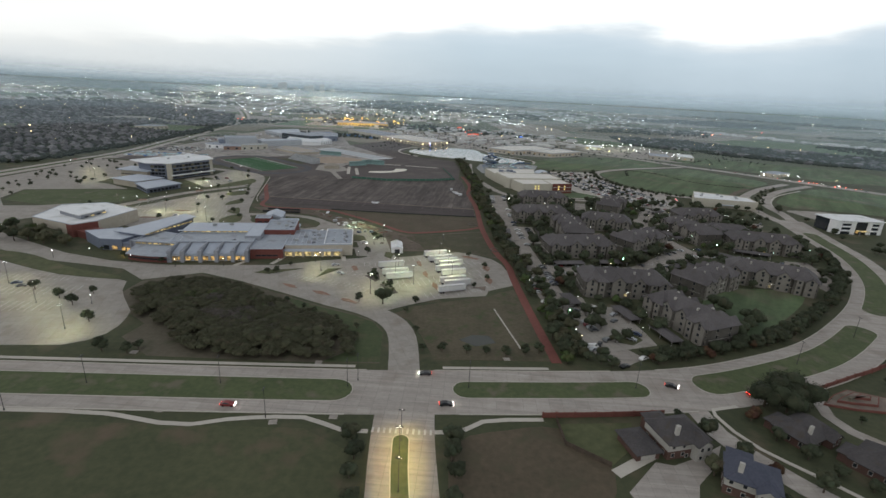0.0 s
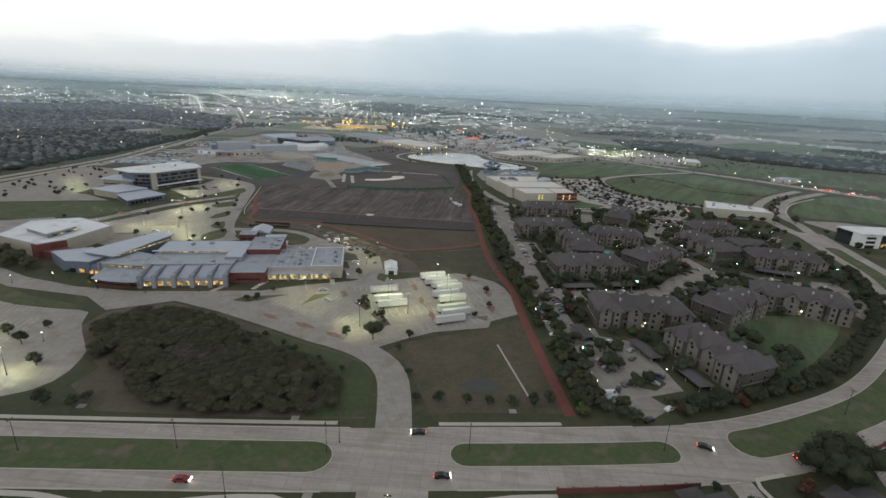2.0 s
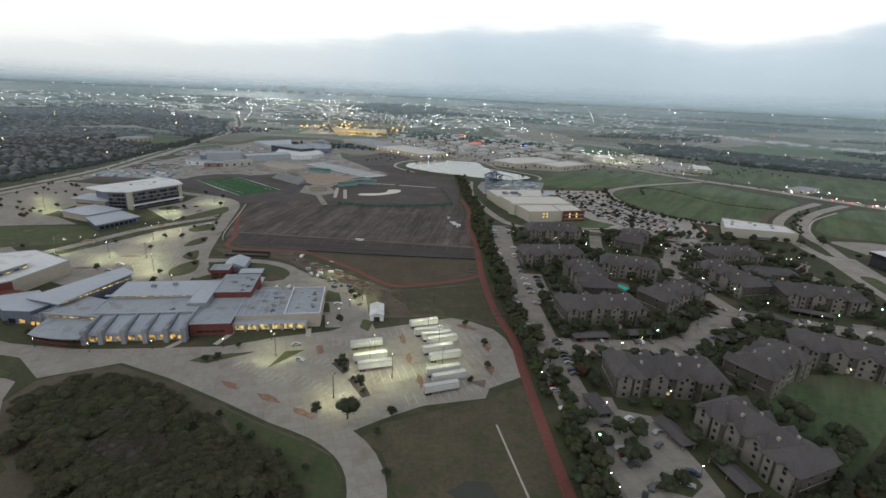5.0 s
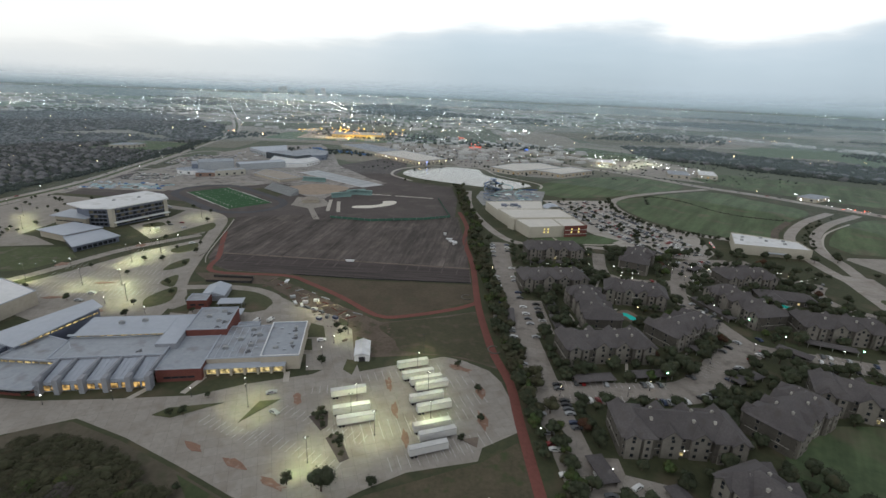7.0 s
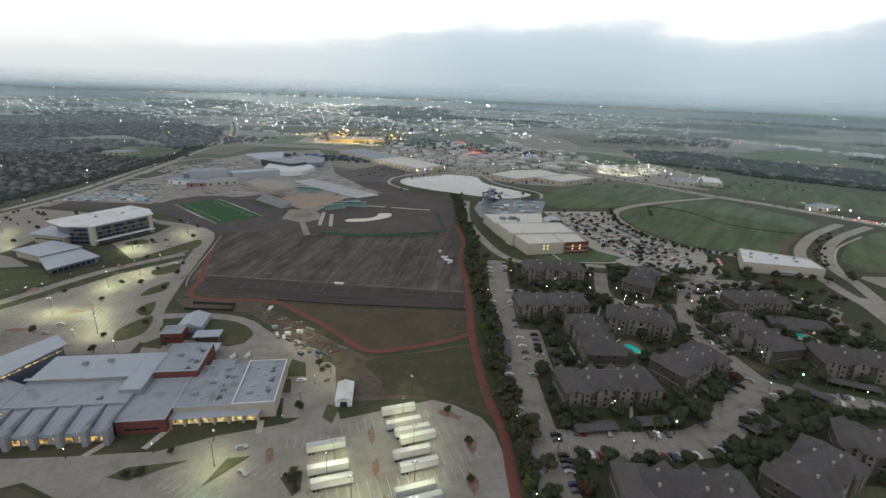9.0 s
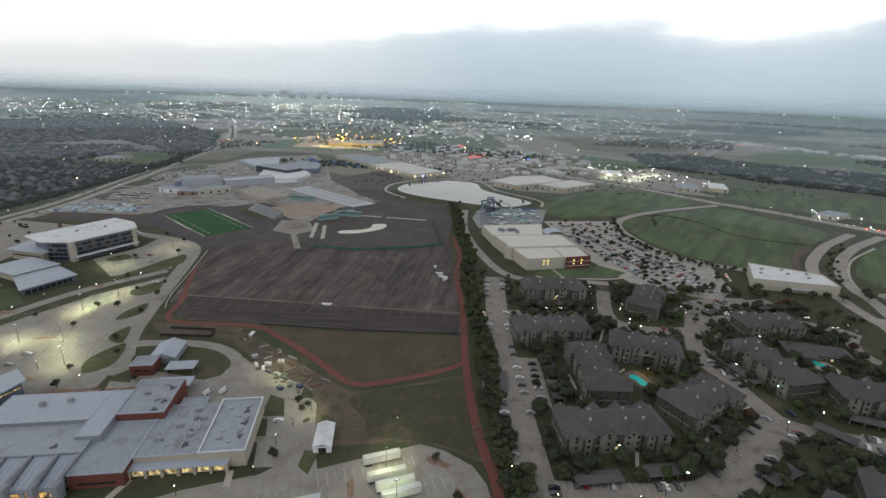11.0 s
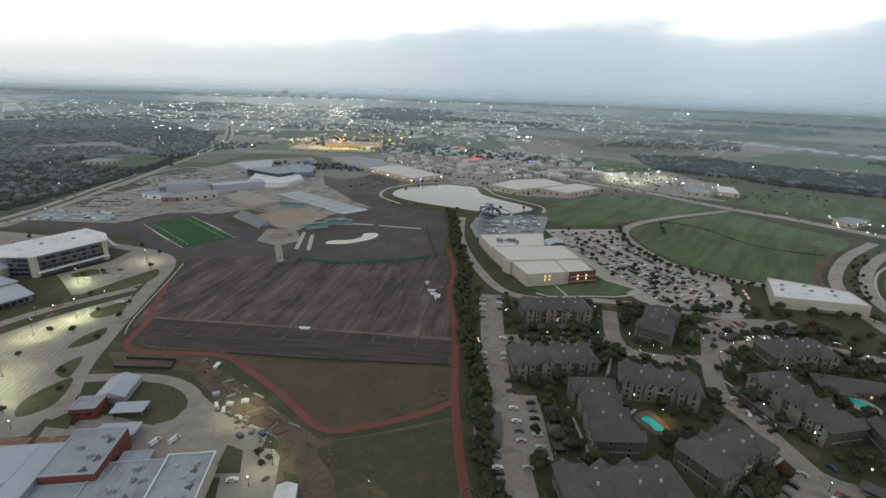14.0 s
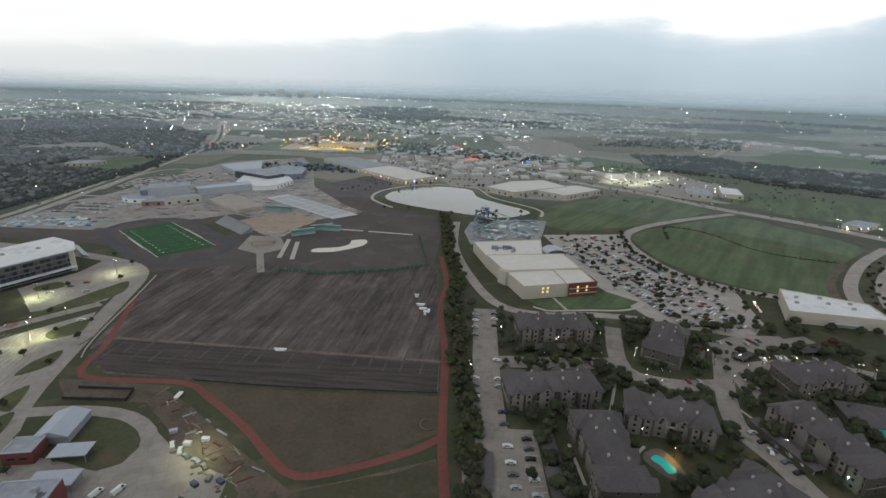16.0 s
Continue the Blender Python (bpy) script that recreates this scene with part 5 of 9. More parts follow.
    # open troughs that wind down over the pools
    for k, pts in enumerate(([(66, 742, 12), (78, 752, 10), (92, 744, 8), (90, 730, 6), (76, 724, 4), (66, 714, 2.5), (70, 700, 1)], [(66, 742, 11), (56, 730, 9), (54, 712, 7), (64, 702, 5), (78, 706, 3), (84, 694, 1.2)], [(104, 718, 9), (116, 724, 7.5), (126, 738, 6), (118, 750, 4), (104, 748, 2.5), (100, 738, 1)], [(104, 718, 8), (94, 710, 6.5), (92, 694, 5), (104, 684, 3.5), (112, 692, 2), (106, 702, 1)], [(58, 690, 6), (50, 680, 5), (56, 668, 3.4), (70, 668, 2), (80, 676, 0.9)])):
        line = curve([p[:2] for p in pts], 2.5)
        n = len(line) - 1
        zs = [p[2] for p in pts]
        f = thing("winding_slide", Matrix(), "winding open water slide on steel posts", "water slide", "slides of the water park")
        bm = bmesh.new()
        A, B = offset(line, 0.9), offset(line, -0.9)
        prev = None
        for i2, (a, b, c) in enumerate(zip(A, line, B)):
            q = i2 / n * (len(zs) - 1)
            u = min(int(q), len(zs) - 2)
            z = zs[u] + (zs[u + 1] - zs[u]) * (q - u)
            now = [bm.verts.new((*a, z + 0.7)), bm.verts.new((*b, z)), bm.verts.new((*c, z + 0.7)), bm.verts.new((*b, z - 0.25))]
            if prev:
                for r0, r1 in ((0, 1), (1, 2), (2, 3), (3, 0)):
                    bm.faces.new((prev[r0], prev[r1], now[r1], now[r0]))
            prev = now
            if i2 % 4 == 2 and z > 1.5:
                slab(f, "post", rect(b[0] - 0.15, b[0] + 0.15, b[1] - 0.15, b[1] + 0.15), 0.1, z - 0.2, STEEL)
        part("trough", bm, (pale, grey_blue, pipe_mat)[k % 3], f)
    rnd = random.Random(4)
    for i in range(40):
        x, y = 54 + rnd.random() * 68, 664 + rnd.random() * 88
        c = thing("pool_shelter", pose(x, y, 0.12, 0, 0, rnd.random() * 90), "small blue and pale shelter by the pools", "shelter", "shelters of the water park")
        w = 1.2 + rnd.random() * 2.2
        slab(c, "roof", rect(-w, w, -w * 0.7, w * 0.7), 2.6, 3.0, rnd.choice((pipe_mat, pale, ROOF_WHITE, ROOF_METAL, grey_blue, grey_blue)))
        for px, py in inset(rect(-w, w, -w * 0.7, w * 0.7), 0.3):
            slab(c, "post", rect(px - 0.1, px + 0.1, py - 0.1, py + 0.1), 0, 2.6, STEEL)


halls()

# ---- apartment buildings ----
def hip_roof(L, D, z, rise, over=0.7):
    bm = bmesh.new()
    x, y = L / 2 + over, D / 2 + over
    r = max(0.5, x - y)
    v = [bm.verts.new(p) for p in ((-x, -y, z), (x, -y, z), (x, y, z), (-x, y, z), (-r, 0, z + rise), (r, 0, z + rise))]
    w = [bm.verts.new((p.co.x, p.co.y, z - 0.25)) for p in v[:4]]
    for f in ((0, 1, 5, 4), (2, 3, 4, 5), (1, 2, 5), (3, 0, 4)):
        bm.faces.new([v[i] for i in f])
    for i in range(4):
        bm.faces.new((w[i], w[(i + 1) % 4], v[(i + 1) % 4], v[i]))
    bm.faces.new(w[::-1])
    return bm


def gable(parent, x, y, out, half, z, rise, back, wall_mat):
    """A cross gable on the long side: its wall stands out from the front, its roof runs back into the main roof."""
    s = -1 if out < 0 else 1
    f = y + s * 1.0
    bm = bmesh.new()
    prism(bm, rect(x - half, x + half, min(y - s * 0.5, f), max(y - s * 0.5, f)), 0, z)
    a = [bm.verts.new(p) for p in ((x - half, f, z), (x + half, f, z), (x, f, z + rise * 0.93))]
    bm.faces.new(a if s < 0 else a[::-1])
    part("gable_wall", bm, wall_mat, parent)
    bm = bmesh.new()
    e, g = half + 0.5, f + s * 0.5
    d = -0.35
    p = [(x - e, g, z + d), (x, g, z + rise), (x + e, g, z + d), (x - e, f - s * back, z + d), (x, f - s * back, z + rise), (x + e, f - s * back, z + d)]
    v = [bm.verts.new(q) for q in p]
    u = [bm.verts.new((q[0], q[1], q[2] - 0.25)) for q in p]
    for q in ((0, 1, 4, 3), (1, 2, 5, 4)):
        bm.faces.new([v[i] for i in q])
        bm.faces.new([u[i] for i in q[::-1]])
    for i, j in ((0, 1), (1, 2), (2, 5), (3, 0)):
        bm.faces.new((v[i], v[j], u[j], u[i]))
    part("gable_roof", bm, SHINGLE, parent)
    put("window", WIN_APT, parent, x, f + (-0.04 if s < 0 else 0.04), z - 0.6, 0 if s < 0 else 180)




def balcony_mesh():
    bm = boxes((-2.0, 2.0, -1.5, 0, 0, 0.18), (-2.0, 2.0, -1.5, -1.42, 0.9, 1.0), (-2.0, -1.9, -1.5, 0, 0.9, 1.0), (1.9, 2.0, -1.5, 0, 0.9, 1.0))
    for i in range(13):
        x = -1.95 + i * 0.325
        box(bm, x - 0.03, x + 0.03, -1.49, -1.43, 0.18, 0.9)
    for x in (-1.95, 1.95):
        box(bm, x - 0.09, x + 0.09, -1.52, -1.36, 0.18, 2.9)
    n = len(bm.faces)
    box(bm, -1.4, 1.4, -0.06, 0.02, 0.2, 2.3)
    me = bpy.data.meshes.new("balcony")
    bm.to_mesh(me)
    bm.free()
    me.materials.append(TRIM)
    me.materials.append(GLASS)
    for f in me.polygons:
        if f.index >= n:
            f.material_index = 1
    return me


BALCONY = balcony_mesh()


def chimney(parent, x, y, z):
    bm = boxes((x - 0.45, x + 0.45, y - 0.4, y + 0.4, z, z + 2.0), (x - 0.55, x + 0.55, y - 0.5, y + 0.5, z + 2.0, z + 2.2), (x - 0.25, x + 0.25, y - 0.25, y + 0.25, z + 2.2, z + 2.5))
    part("chimney", bm, TRIM, parent)


# dark colour that stands in for the shade of recessed balconies
RECESS_SHADE = mat("painted_recess_shade", (0.045, 0.041, 0.036), (0.070, 0.064, 0.056), 0.8, 3)


def apartment(L, D, lit_seed, wing=0, bend=0):
    """Three storeys of stone and siding, a hipped shingle roof with cross gables, balconies and chimneys. wing: depth of a wing at one end."""
    rnd = random.Random(lit_seed)
    a = thing("apartment_building", Matrix(), "three-storey stone and siding apartments with grey shingle roofs", "apartment building", "apartment buildings")
    z = 9.0
    part("stone_base", boxes((-L / 2, L / 2, -D / 2, D / 2, 0, 3.4)), STONE, a)
    part("wall", boxes((-L / 2 + 0.05, L / 2 - 0.05, -D / 2 + 0.05, D / 2 - 0.05, 3.4, z)), SIDING, a)
    part("belt", boxes((-L / 2 - 0.08, L / 2 + 0.08, -D / 2 - 0.08, D / 2 + 0.08, 3.3, 3.5)), TRIM, a)
    part("roof", hip_roof(L, D, z, 5.2), SHINGLE, a, "grey shingle hip roof")
    # end pavilions stand out from both long sides under hips of their own
    reach = D / 2 + 1.7
    for ex in (-L / 2 + 6.2, L / 2 - 6.2):
        part("pavilion_base", boxes((ex - 6.0, ex + 6.0, -reach, reach, 0, 3.38)), STONE, a)
        part("pavilion_wall", boxes((ex - 5.95, ex + 5.95, -reach + 0.05, reach - 0.05, 3.38, z - 0.02)), SIDING, a)
        bm = hip_roof(2 * reach, 12.0, z + 0.04, 4.7)
        bm.transform(Matrix.Translation((ex, 0, 0)) @ Matrix.Rotation(math.pi / 2, 4, "Z"))
        part("pavilion_roof", bm, SHINGLE, a)
        for s, y in ((-1, -reach), (1, reach)):
            gable(a, ex + 2.2 * (1 if ex > 0 else -1), y, s, 2.7, z, 2.3, 4.5, PALE_STONE)
            for k, x in enumerate((2.2 * (1 if ex > 0 else -1), 4.9 * (1 if ex > 0 else -1))):
                for f in range(3):
                    near = abs(x - 2.2 * (1 if ex > 0 else -1)) < 2.4
                    put("window", WIN_APT, a, ex + x, y + s * (1.03 if near else 0.03), 0.9 + f * 3.0, 0 if s < 0 else 180)
    for x, y in ((-L * 0.3, -reach - 0.1), (L * 0.02, -D / 2 - 0.15), (L * 0.3, reach + 0.1)):
        part("wall_lamp", boxes((x - 0.14, x + 0.14, y - 0.12, y + 0.12, 3.0, 3.25)), LAMP_WHITE, a)
    gables = (-L * 0.10, L * 0.13)
    free = L / 2 - 12.4
    cols = int(2 * free / 3.6)
    for s, y in ((-1, -D / 2), (1, D / 2)):
        for k, gx in enumerate(gables):
            gable(a, gx, y, s, 3.4, z, 3.2, 6, PALE_STONE)
        for i in range(0, cols, 1 if s < 0 else 2):
            x = -free + (i + 0.5) * 2 * free / cols
            near = min(abs(x - g) for g in gables) < 3.2
            yy = y + s * (1.03 if near else 0.03)
            bal = i % 3 == 1 and not near
            for f in range(3):
                if bal and f:
                    put("balcony", BALCONY, a, x, y, f * 3.0, 0 if s < 0 else 180)
                else:
                    put("window", WIN_LIT if rnd.random() < 0.02 else WIN_APT, a, x, yy, 0.9 + f * 3.0, 0 if s < 0 else 180)
    # full-height stone bays under small gabled caps; flat dark panels between imitate shaded recesses
    for s, y in ((-1, -reach), (1, reach)):
        for ex in (-L / 2 + 6.2, L / 2 - 6.2):
            bx = ex - 3.2 * (1 if ex > 0 else -1)
            part("stone_bay", boxes((bx - 1.5, bx + 1.5, min(y, y + s * 0.7), max(y, y + s * 0.7), 0, z - 0.1)), PALE_STONE, a)
            for f in range(3):
                put("window", WIN_APT, a, bx, y + s * 0.73, 0.9 + f * 3.0, 0 if s < 0 else 180)
            rx = ex - 0.2 * (1 if ex > 0 else -1)
            part("recess", boxes((rx - 1.0, rx + 1.0, min(y + s * 0.02, y + s * 0.1), max(y + s * 0.02, y + s * 0.1), 0.2, 8.6)), RECESS_SHADE, a)
    for s in (-1, 1):
        for j in range(2):
            for f in range(3):
                put("window", WIN_APT, a, s * (L / 2 + 0.03), -D / 4 + j * D / 2, 0.9 + f * 3.0, 90 * s)
    for x in (-L * 0.24, L * 0.1, L * 0.27):
        chimney(a, x, -D * 0.2, z + 2.0)
        chimney(a, x + 2, D * 0.22, z + 1.8)
    if wing:
        x0 = L / 2 - 8.5 if bend >= 0 else -L / 2 + 8.5
        part("wing_base", boxes((x0 - 8, x0 + 8, -D / 2 - wing, -D / 2 - 0.05, 0, 3.4)), STONE, a)
        part("wing_wall", boxes((x0 - 7.95, x0 + 7.95, -D / 2 - wing + 0.05, -D / 2 - 0.05, 3.4, z)), SIDING, a)
        bm = hip_roof(wing + 14, 16, z + 0.05, 4.7)
        bm.transform(Matrix.Translation((x0, -D / 2 - wing / 2 + 7, 0)) @ Matrix.Rotation(math.pi / 2, 4, "Z"))
        part("wing_roof", bm, SHINGLE, a)
        for j in range(4):
            for f in range(3):
                put("window", WIN_APT, a, x0 - 6 + j * 4, -D / 2 - wing - 0.03, 0.9 + f * 3)
        for s in (-1, 1):
            for j in range(int(wing / 4)):
                for f in range(3):
                    put("window", WIN_APT, a, x0 + s * 8.03, -D / 2 - wing + 2 + j * 4, 0.9 + f * 3, 90 * s)
        chimney(a, x0 - 4, -D / 2 - wing * 0.5, z + 2)
        chimney(a, x0 + 4, -D / 2 - wing * 0.7, z + 2)
    return a


big = apartment(46, 16.5, 3)
small = apartment(38, 16, 7)
FOOT = []
first = {}
for proto, x, y, a in ((big, 96, 471, 5), (small, 160, 456, 60), (big, 82.5, 405, 7), (big, 98, 360, 92), (small, 133, 386, -16), (small, 226, 424, 5), (big, 197, 374, 104), (small, 142, 337, 31), (big, 92, 314, 7), (big, 237, 346, -11), (big, 100, 248.5, -2), (small, 152.5, 261, 34), (small, 118, 209, 113), (big, 197, 273, -27)):
    m = pose(x, y, 0, 0, 0, a)
    FOOT.append((m.inverted(), 23 if proto is big else 19))
    if proto.name in first:
        copy_thing(proto, m)
    else:
        first[proto.name] = True
        proto.matrix_world = m


def clubhouse():
    c = thing("clubhouse", pose(239, 397, 0, 0, 0, -12), "low clubhouse with a hipped roof and warm porch lamps", "clubhouse")
    part("wall", boxes((-17, 17, -6.5, 6.5, 0, 4.0)), STONE, c)
    part("roof", hip_roof(34, 13, 4.0, 3.6, 1.0), SHINGLE, c)
    bm = hip_roof(16, 11, 4.05, 3.0, 0.6)
    bm.transform(Matrix.Translation((-9, -4, 0)) @ Matrix.Rotation(math.pi / 2, 4, "Z"))
    part("porch_roof", bm, SHINGLE, c)
    for i in range(8):
        put("window", WIN_LIT if i in (2, 5) else WIN, c, -14 + i * 4, -6.54, 0.9)
    return c


clubhouse()


# ---- carports, pool ----
def carport(x, y, a, L):
    c = thing("carport", pose(x, y, 0, 0, 0, a), "long open carport with a grey shingle roof", "carport", "carports of the apartments")
    part("roof", hip_roof(L, 6.0, 2.6, 1.1, 0.3), SHINGLE, c)
    n = max(2, int(L / 5.5))
    for i in range(n + 1):
        for y0 in (-2.6, 2.6):
            x0 = -L / 2 + 0.3 + i * (L - 0.6) / n
            slab(c, "post", rect(x0 - 0.1, x0 + 0.1, y0 - 0.1, y0 + 0.1), 0, 2.4, TRIM)
    part("back_wall", boxes((-L / 2 + 0.4, L / 2 - 0.4, 2.65, 2.75, 0.05, 2.35)), SIDING, c)


for x, y, a, L in ((75, 346, 93, 16), (75.5, 366, 93, 18), (47.5, 351, 86, 20), (82, 451, 6, 16), (104, 453, 6, 16), (177, 450, 62, 24), (180, 376, 105, 33), (80.5, 288, 10, 19), (109.5, 294, 10, 19), (148, 322, 16, 14), (155, 294.5, 26, 17), (196, 322, -48, 16), (222, 331, -22, 23), (67.5, 230, -78, 13), (91.5, 216, -74, 16), (102.5, 196, -76, 16), (204, 452, 40, 14), (252, 462, 10, 20)):
    carport(x, y, a, L)


def pool():
    water = mat("lit_pool_water", (0.02, 0.30, 0.28), (0.03, 0.36, 0.33), 1, 5, rough=0.1)
    p = water.node_tree.nodes["Principled BSDF"]
    p.inputs["Emission Color"].default_value = (0.05, 0.75, 0.62, 1)
    p.inputs["Emission Strength"].default_value = 0.16
    for x, y, s in ((122, 361.5, 0.75), (235, 386, 0.8)):
        t = thing("swimming_pool", pose(x, y, 0, 0, 0, -60), "small lit turquoise swimming pool with a pale deck", "swimming pool")
        slab(t, "deck", curve([(-9 * s, -6 * s), (9 * s, -6 * s), (10 * s, 5 * s), (-9 * s, 9 * s)], 2, True), 0, 0.12, SOIL if s < 0.78 else WALKWAY)
        slab(t, "water", curve([(-6 * s, -3 * s), (0, -2.2 * s), (6 * s, -3.4 * s), (6.4 * s, 2.6 * s), (-6 * s, 3 * s)], 1.5, True), 0, 0.16, water)


pool()


# ---- houses by the entrance ----
HOUSE_SHINGLE = mat("weathered_shingle", (0.050, 0.046, 0.048), (0.085, 0.078, 0.079), 0.6, 6, third=(0.068, 0.058, 0.052))
BRICK_BROWN = mat("brown_brick", (0.080, 0.046, 0.038), (0.125, 0.072, 0.058), 0.5, 7)
WIN_HOUSE = pane_mesh("window_house", 1.1, 1.4, TRIM, GLASS, 0.08)


def house(x, y, a, L, D, roof_mat, wall_mat, label, tall=False):
    h = thing("house", pose(x, y, 0, 0, 0, a), label, "house", "houses by the entrance")
    z = 5.6 if tall else 3.0
    part("wall", boxes((-L / 2, L / 2, -D / 2, D / 2, 0, 2.8 if tall else z)), wall_mat, h)
    if tall:
        part("upper_wall", boxes((-L / 2 + 0.03, L / 2 - 0.03, -D / 2 + 0.03, D / 2 - 0.03, 2.8, z)), TRIM, h)
    part("roof", hip_roof(L, D, z, D * 0.36, 0.5), roof_mat, h)
    # cross hip over the back rooms
    bm = hip_roof(D + 3.4, L * 0.46, z + 0.03, L * 0.17, 0.5)
    bm.transform(Matrix.Translation((-L * 0.22, 1.2, 0)) @ Matrix.Rotation(math.pi / 2, 4, "Z"))
    part("cross_roof", bm, roof_mat, h)
    part("cross_wall", boxes((-L * 0.45, L * 0.01, D / 2 + 0.02, D / 2 + 2.8, 0, z - 0.02)), wall_mat, h)
    f = -D / 2 - 2.5
    part("wing_wall", boxes((L * 0.08, L * 0.42, f, -D / 2 - 0.02, 0, z - 0.02)), TRIM if tall else wall_mat, h)
    bm = bmesh.new()
    x0, x1, xm, rise = L * 0.08 - 0.5, L * 0.42 + 0.5, L * 0.25, L * 0.13
    p = [(x0, f - 0.5, z - 0.2), (xm, f - 0.5, z + rise), (x1, f - 0.5, z - 0.2), (x0, 0, z - 0.2), (xm, 0, z + rise), (x1, 0, z - 0.2)]
    v = [bm.verts.new(q) for q in p]
    w = [bm.verts.new((q[0], q[1], q[2] - 0.2)) for q in p]
    for q in ((0, 1, 4, 3), (1, 2, 5, 4)):
        bm.faces.new([v[i] for i in q])
        bm.faces.new([w[i] for i in q[::-1]])
    for i, j in ((0, 1), (1, 2), (2, 5), (3, 0)):
        bm.faces.new((v[i], v[j], w[j], w[i]))
    part("wing_roof", bm, roof_mat, h)
    bm = bmesh.new()
    t = [bm.verts.new(q) for q in ((x0 + 0.5, f, z - 0.02), (x1 - 0.5, f, z - 0.02), (xm, f, z + rise - 0.35))]
    bm.faces.new(t)
    part("gable", bm, TRIM, h)
    part("chimney", boxes((-L * 0.3, -L * 0.3 + 1.2, -D * 0.38, -D * 0.38 + 0.9, z - 0.3, z + D * 0.36 + 0.6)), TRIM, h)
    for i in range(4):
        for k in range(2 if tall else 1):
            put("window", WIN_HOUSE, h, -L / 2 + (i + 0.5) * L / 4 if i < 2 else L * 0.17 + (i - 2) * L * 0.16, -D / 2 - 0.04 if i < 2 else f - 0.04, 0.8 + k * 2.8)
    for k in range(3):
        put("window", WIN_HOUSE, h, L / 2 + 0.04, -D / 3 + k * D / 3, 0.9, 90)
        put("window", WIN_HOUSE, h, -L / 2 - 0.04, -D / 3 + k * D / 3, 0.9, -90)
    put("front_door", WIN_HOUSE, h, -L * 0.02, -D / 2 - 0.04, 0.05)


house(75, 124.5, 14, 14, 11.5, HOUSE_SHINGLE, BRICK_BROWN, "two-storey brick and white house with a grey roof", True)
house(120, 132, 27, 16, 10.5, HOUSE_SHINGLE, BRICK_BROWN, "brick house with a grey hipped roof")
house(88, 107.5, -28, 13, 10.5, SHINGLE_BLUE, BRICK_BROWN, "two-storey house with white gables and a dark blue-grey roof", True)
house(133.5, 118.5, 34, 15, 11, HOUSE_SHINGLE, BRICK_BROWN, "brick house with a grey hipped roof")
g = thing("garage_wing", pose(62.6, 121.6, 0, 0, 0, 14), "low garage wing with a grey hipped roof", "garage")
part("wall", boxes((-3.8, 3.8, -5, 5, 0, 2.9)), BRICK_BROWN, g)
bm = hip_roof(11, 8.4, 2.9, 2.2, 0.4)
bm.transform(Matrix.Rotation(math.pi / 2, 4, "Z"))
part("roof", bm, HOUSE_SHINGLE, g)
part("garage_door", boxes((-2.4, 2.4, -5.06, -5.0, 0.05, 2.3)), TRIM, g)
t = thing("terraced_garden", Matrix(), "stepped red-brown retaining walls with soil beds", "terrace")
for k, q in enumerate((0, 2.6, 5.0)):
    pts = inset([(140, 149.5), (148, 155.5), (156, 159.5), (168, 155), (160, 146), (150, 147)], q)
    part("retaining_wall", prism(bmesh.new(), pts, 0, 0.8 + k * 0.9), RETAIN, t)
    part("bed", prism(bmesh.new(), inset(pts, 0.4), 0, 0.84 + k * 0.9), SOIL, t)
strip("road_houses", [(91, 150), (91, 142), (92, 131), (95.5, 123), (100, 116), (105, 109), (113, 100), (128, 85)], 7.5, 0.13, CONCRETE, "narrow concrete residential street", "road")
strip("road_alley", [(145, 164), (140, 152), (137, 143), (139, 135), (146, 127)], 4.5, 0.12, CONCRETE, "narrow concrete alley behind the houses", "road")
land("drive_house", [(54, 104), (66, 116), (71, 115), (80, 119), (90, 125), (84, 116), (75, 108), (71, 100), (56, 97)], 0.11, CONCRETE, "pale concrete house drive", "drive")
land("lawn_house", [(40.6, 131.2), (65.3, 133.8), (59, 119.6), (52.5, 113.6), (41.1, 121.7)], 0.06, GRASS_GREEN, "green back lawn of the house", "lawn")
f = thing("garden_fence", Matrix(), "dark board fence round the back lawn", "fence")
for a, b in (((40.2, 133), (40.6, 121.4)), ((40.6, 121.4), (52, 113.2))):
    va, vb = Vector(a), Vector(b)
    for k in range(20):
        p, q = va.lerp(vb, (k + 0.04) / 20), va.lerp(vb, (k + 0.96) / 20)
        part("board", ribbon_bm([tuple(p), tuple(q)], 0.05, -0.05, 0.05, 1.66 + 0.04 * math.sin(k * 2.7)), BARK, f)
    for k in range(6):
        x, y = a[0] + (b[0] - a[0]) * k / 5, a[1] + (b[1] - a[1]) * k / 5
        slab(f, "post", rect(x - 0.09, x + 0.09, y - 0.09, y + 0.09), 0, 1.85, BARK)
strip("patio_slab", [(52.5, 110.5), (66.5, 119.3)], 3.4, 0.16, WALKWAY, "pale concrete patio slab beside the house", "patio")
strip("pavement_houses", [(107, 146), (97, 143.2), (96.2, 140), (98, 132), (102, 124), (107, 118.5), (113, 112.5), (119, 106), (134, 92)], 1.4, 0.17, WALKWAY, "pale footpath before the houses", "footpath")
for n, pts in enumerate(([(36, 134.2), (60, 136.6), (78, 139)], [(141, 157), (162, 167), (189, 180), (215, 198)])):
    f = tagged(new("brick_screen_wall"), "low red-brown screen wall along the road", "wall", "screen walls")
    line = curve(pts, 5)
    for i, (a, b) in enumerate(zip(line, line[1:])):
        part("panel", ribbon_bm([a, b], 0.15, -0.15, 0, 1.9), RETAIN, f)
        slab(f, "pier", rect(a[0] - 0.3, a[0] + 0.3, a[1] - 0.3, a[1] + 0.3), 0, 2.1, RETAIN)

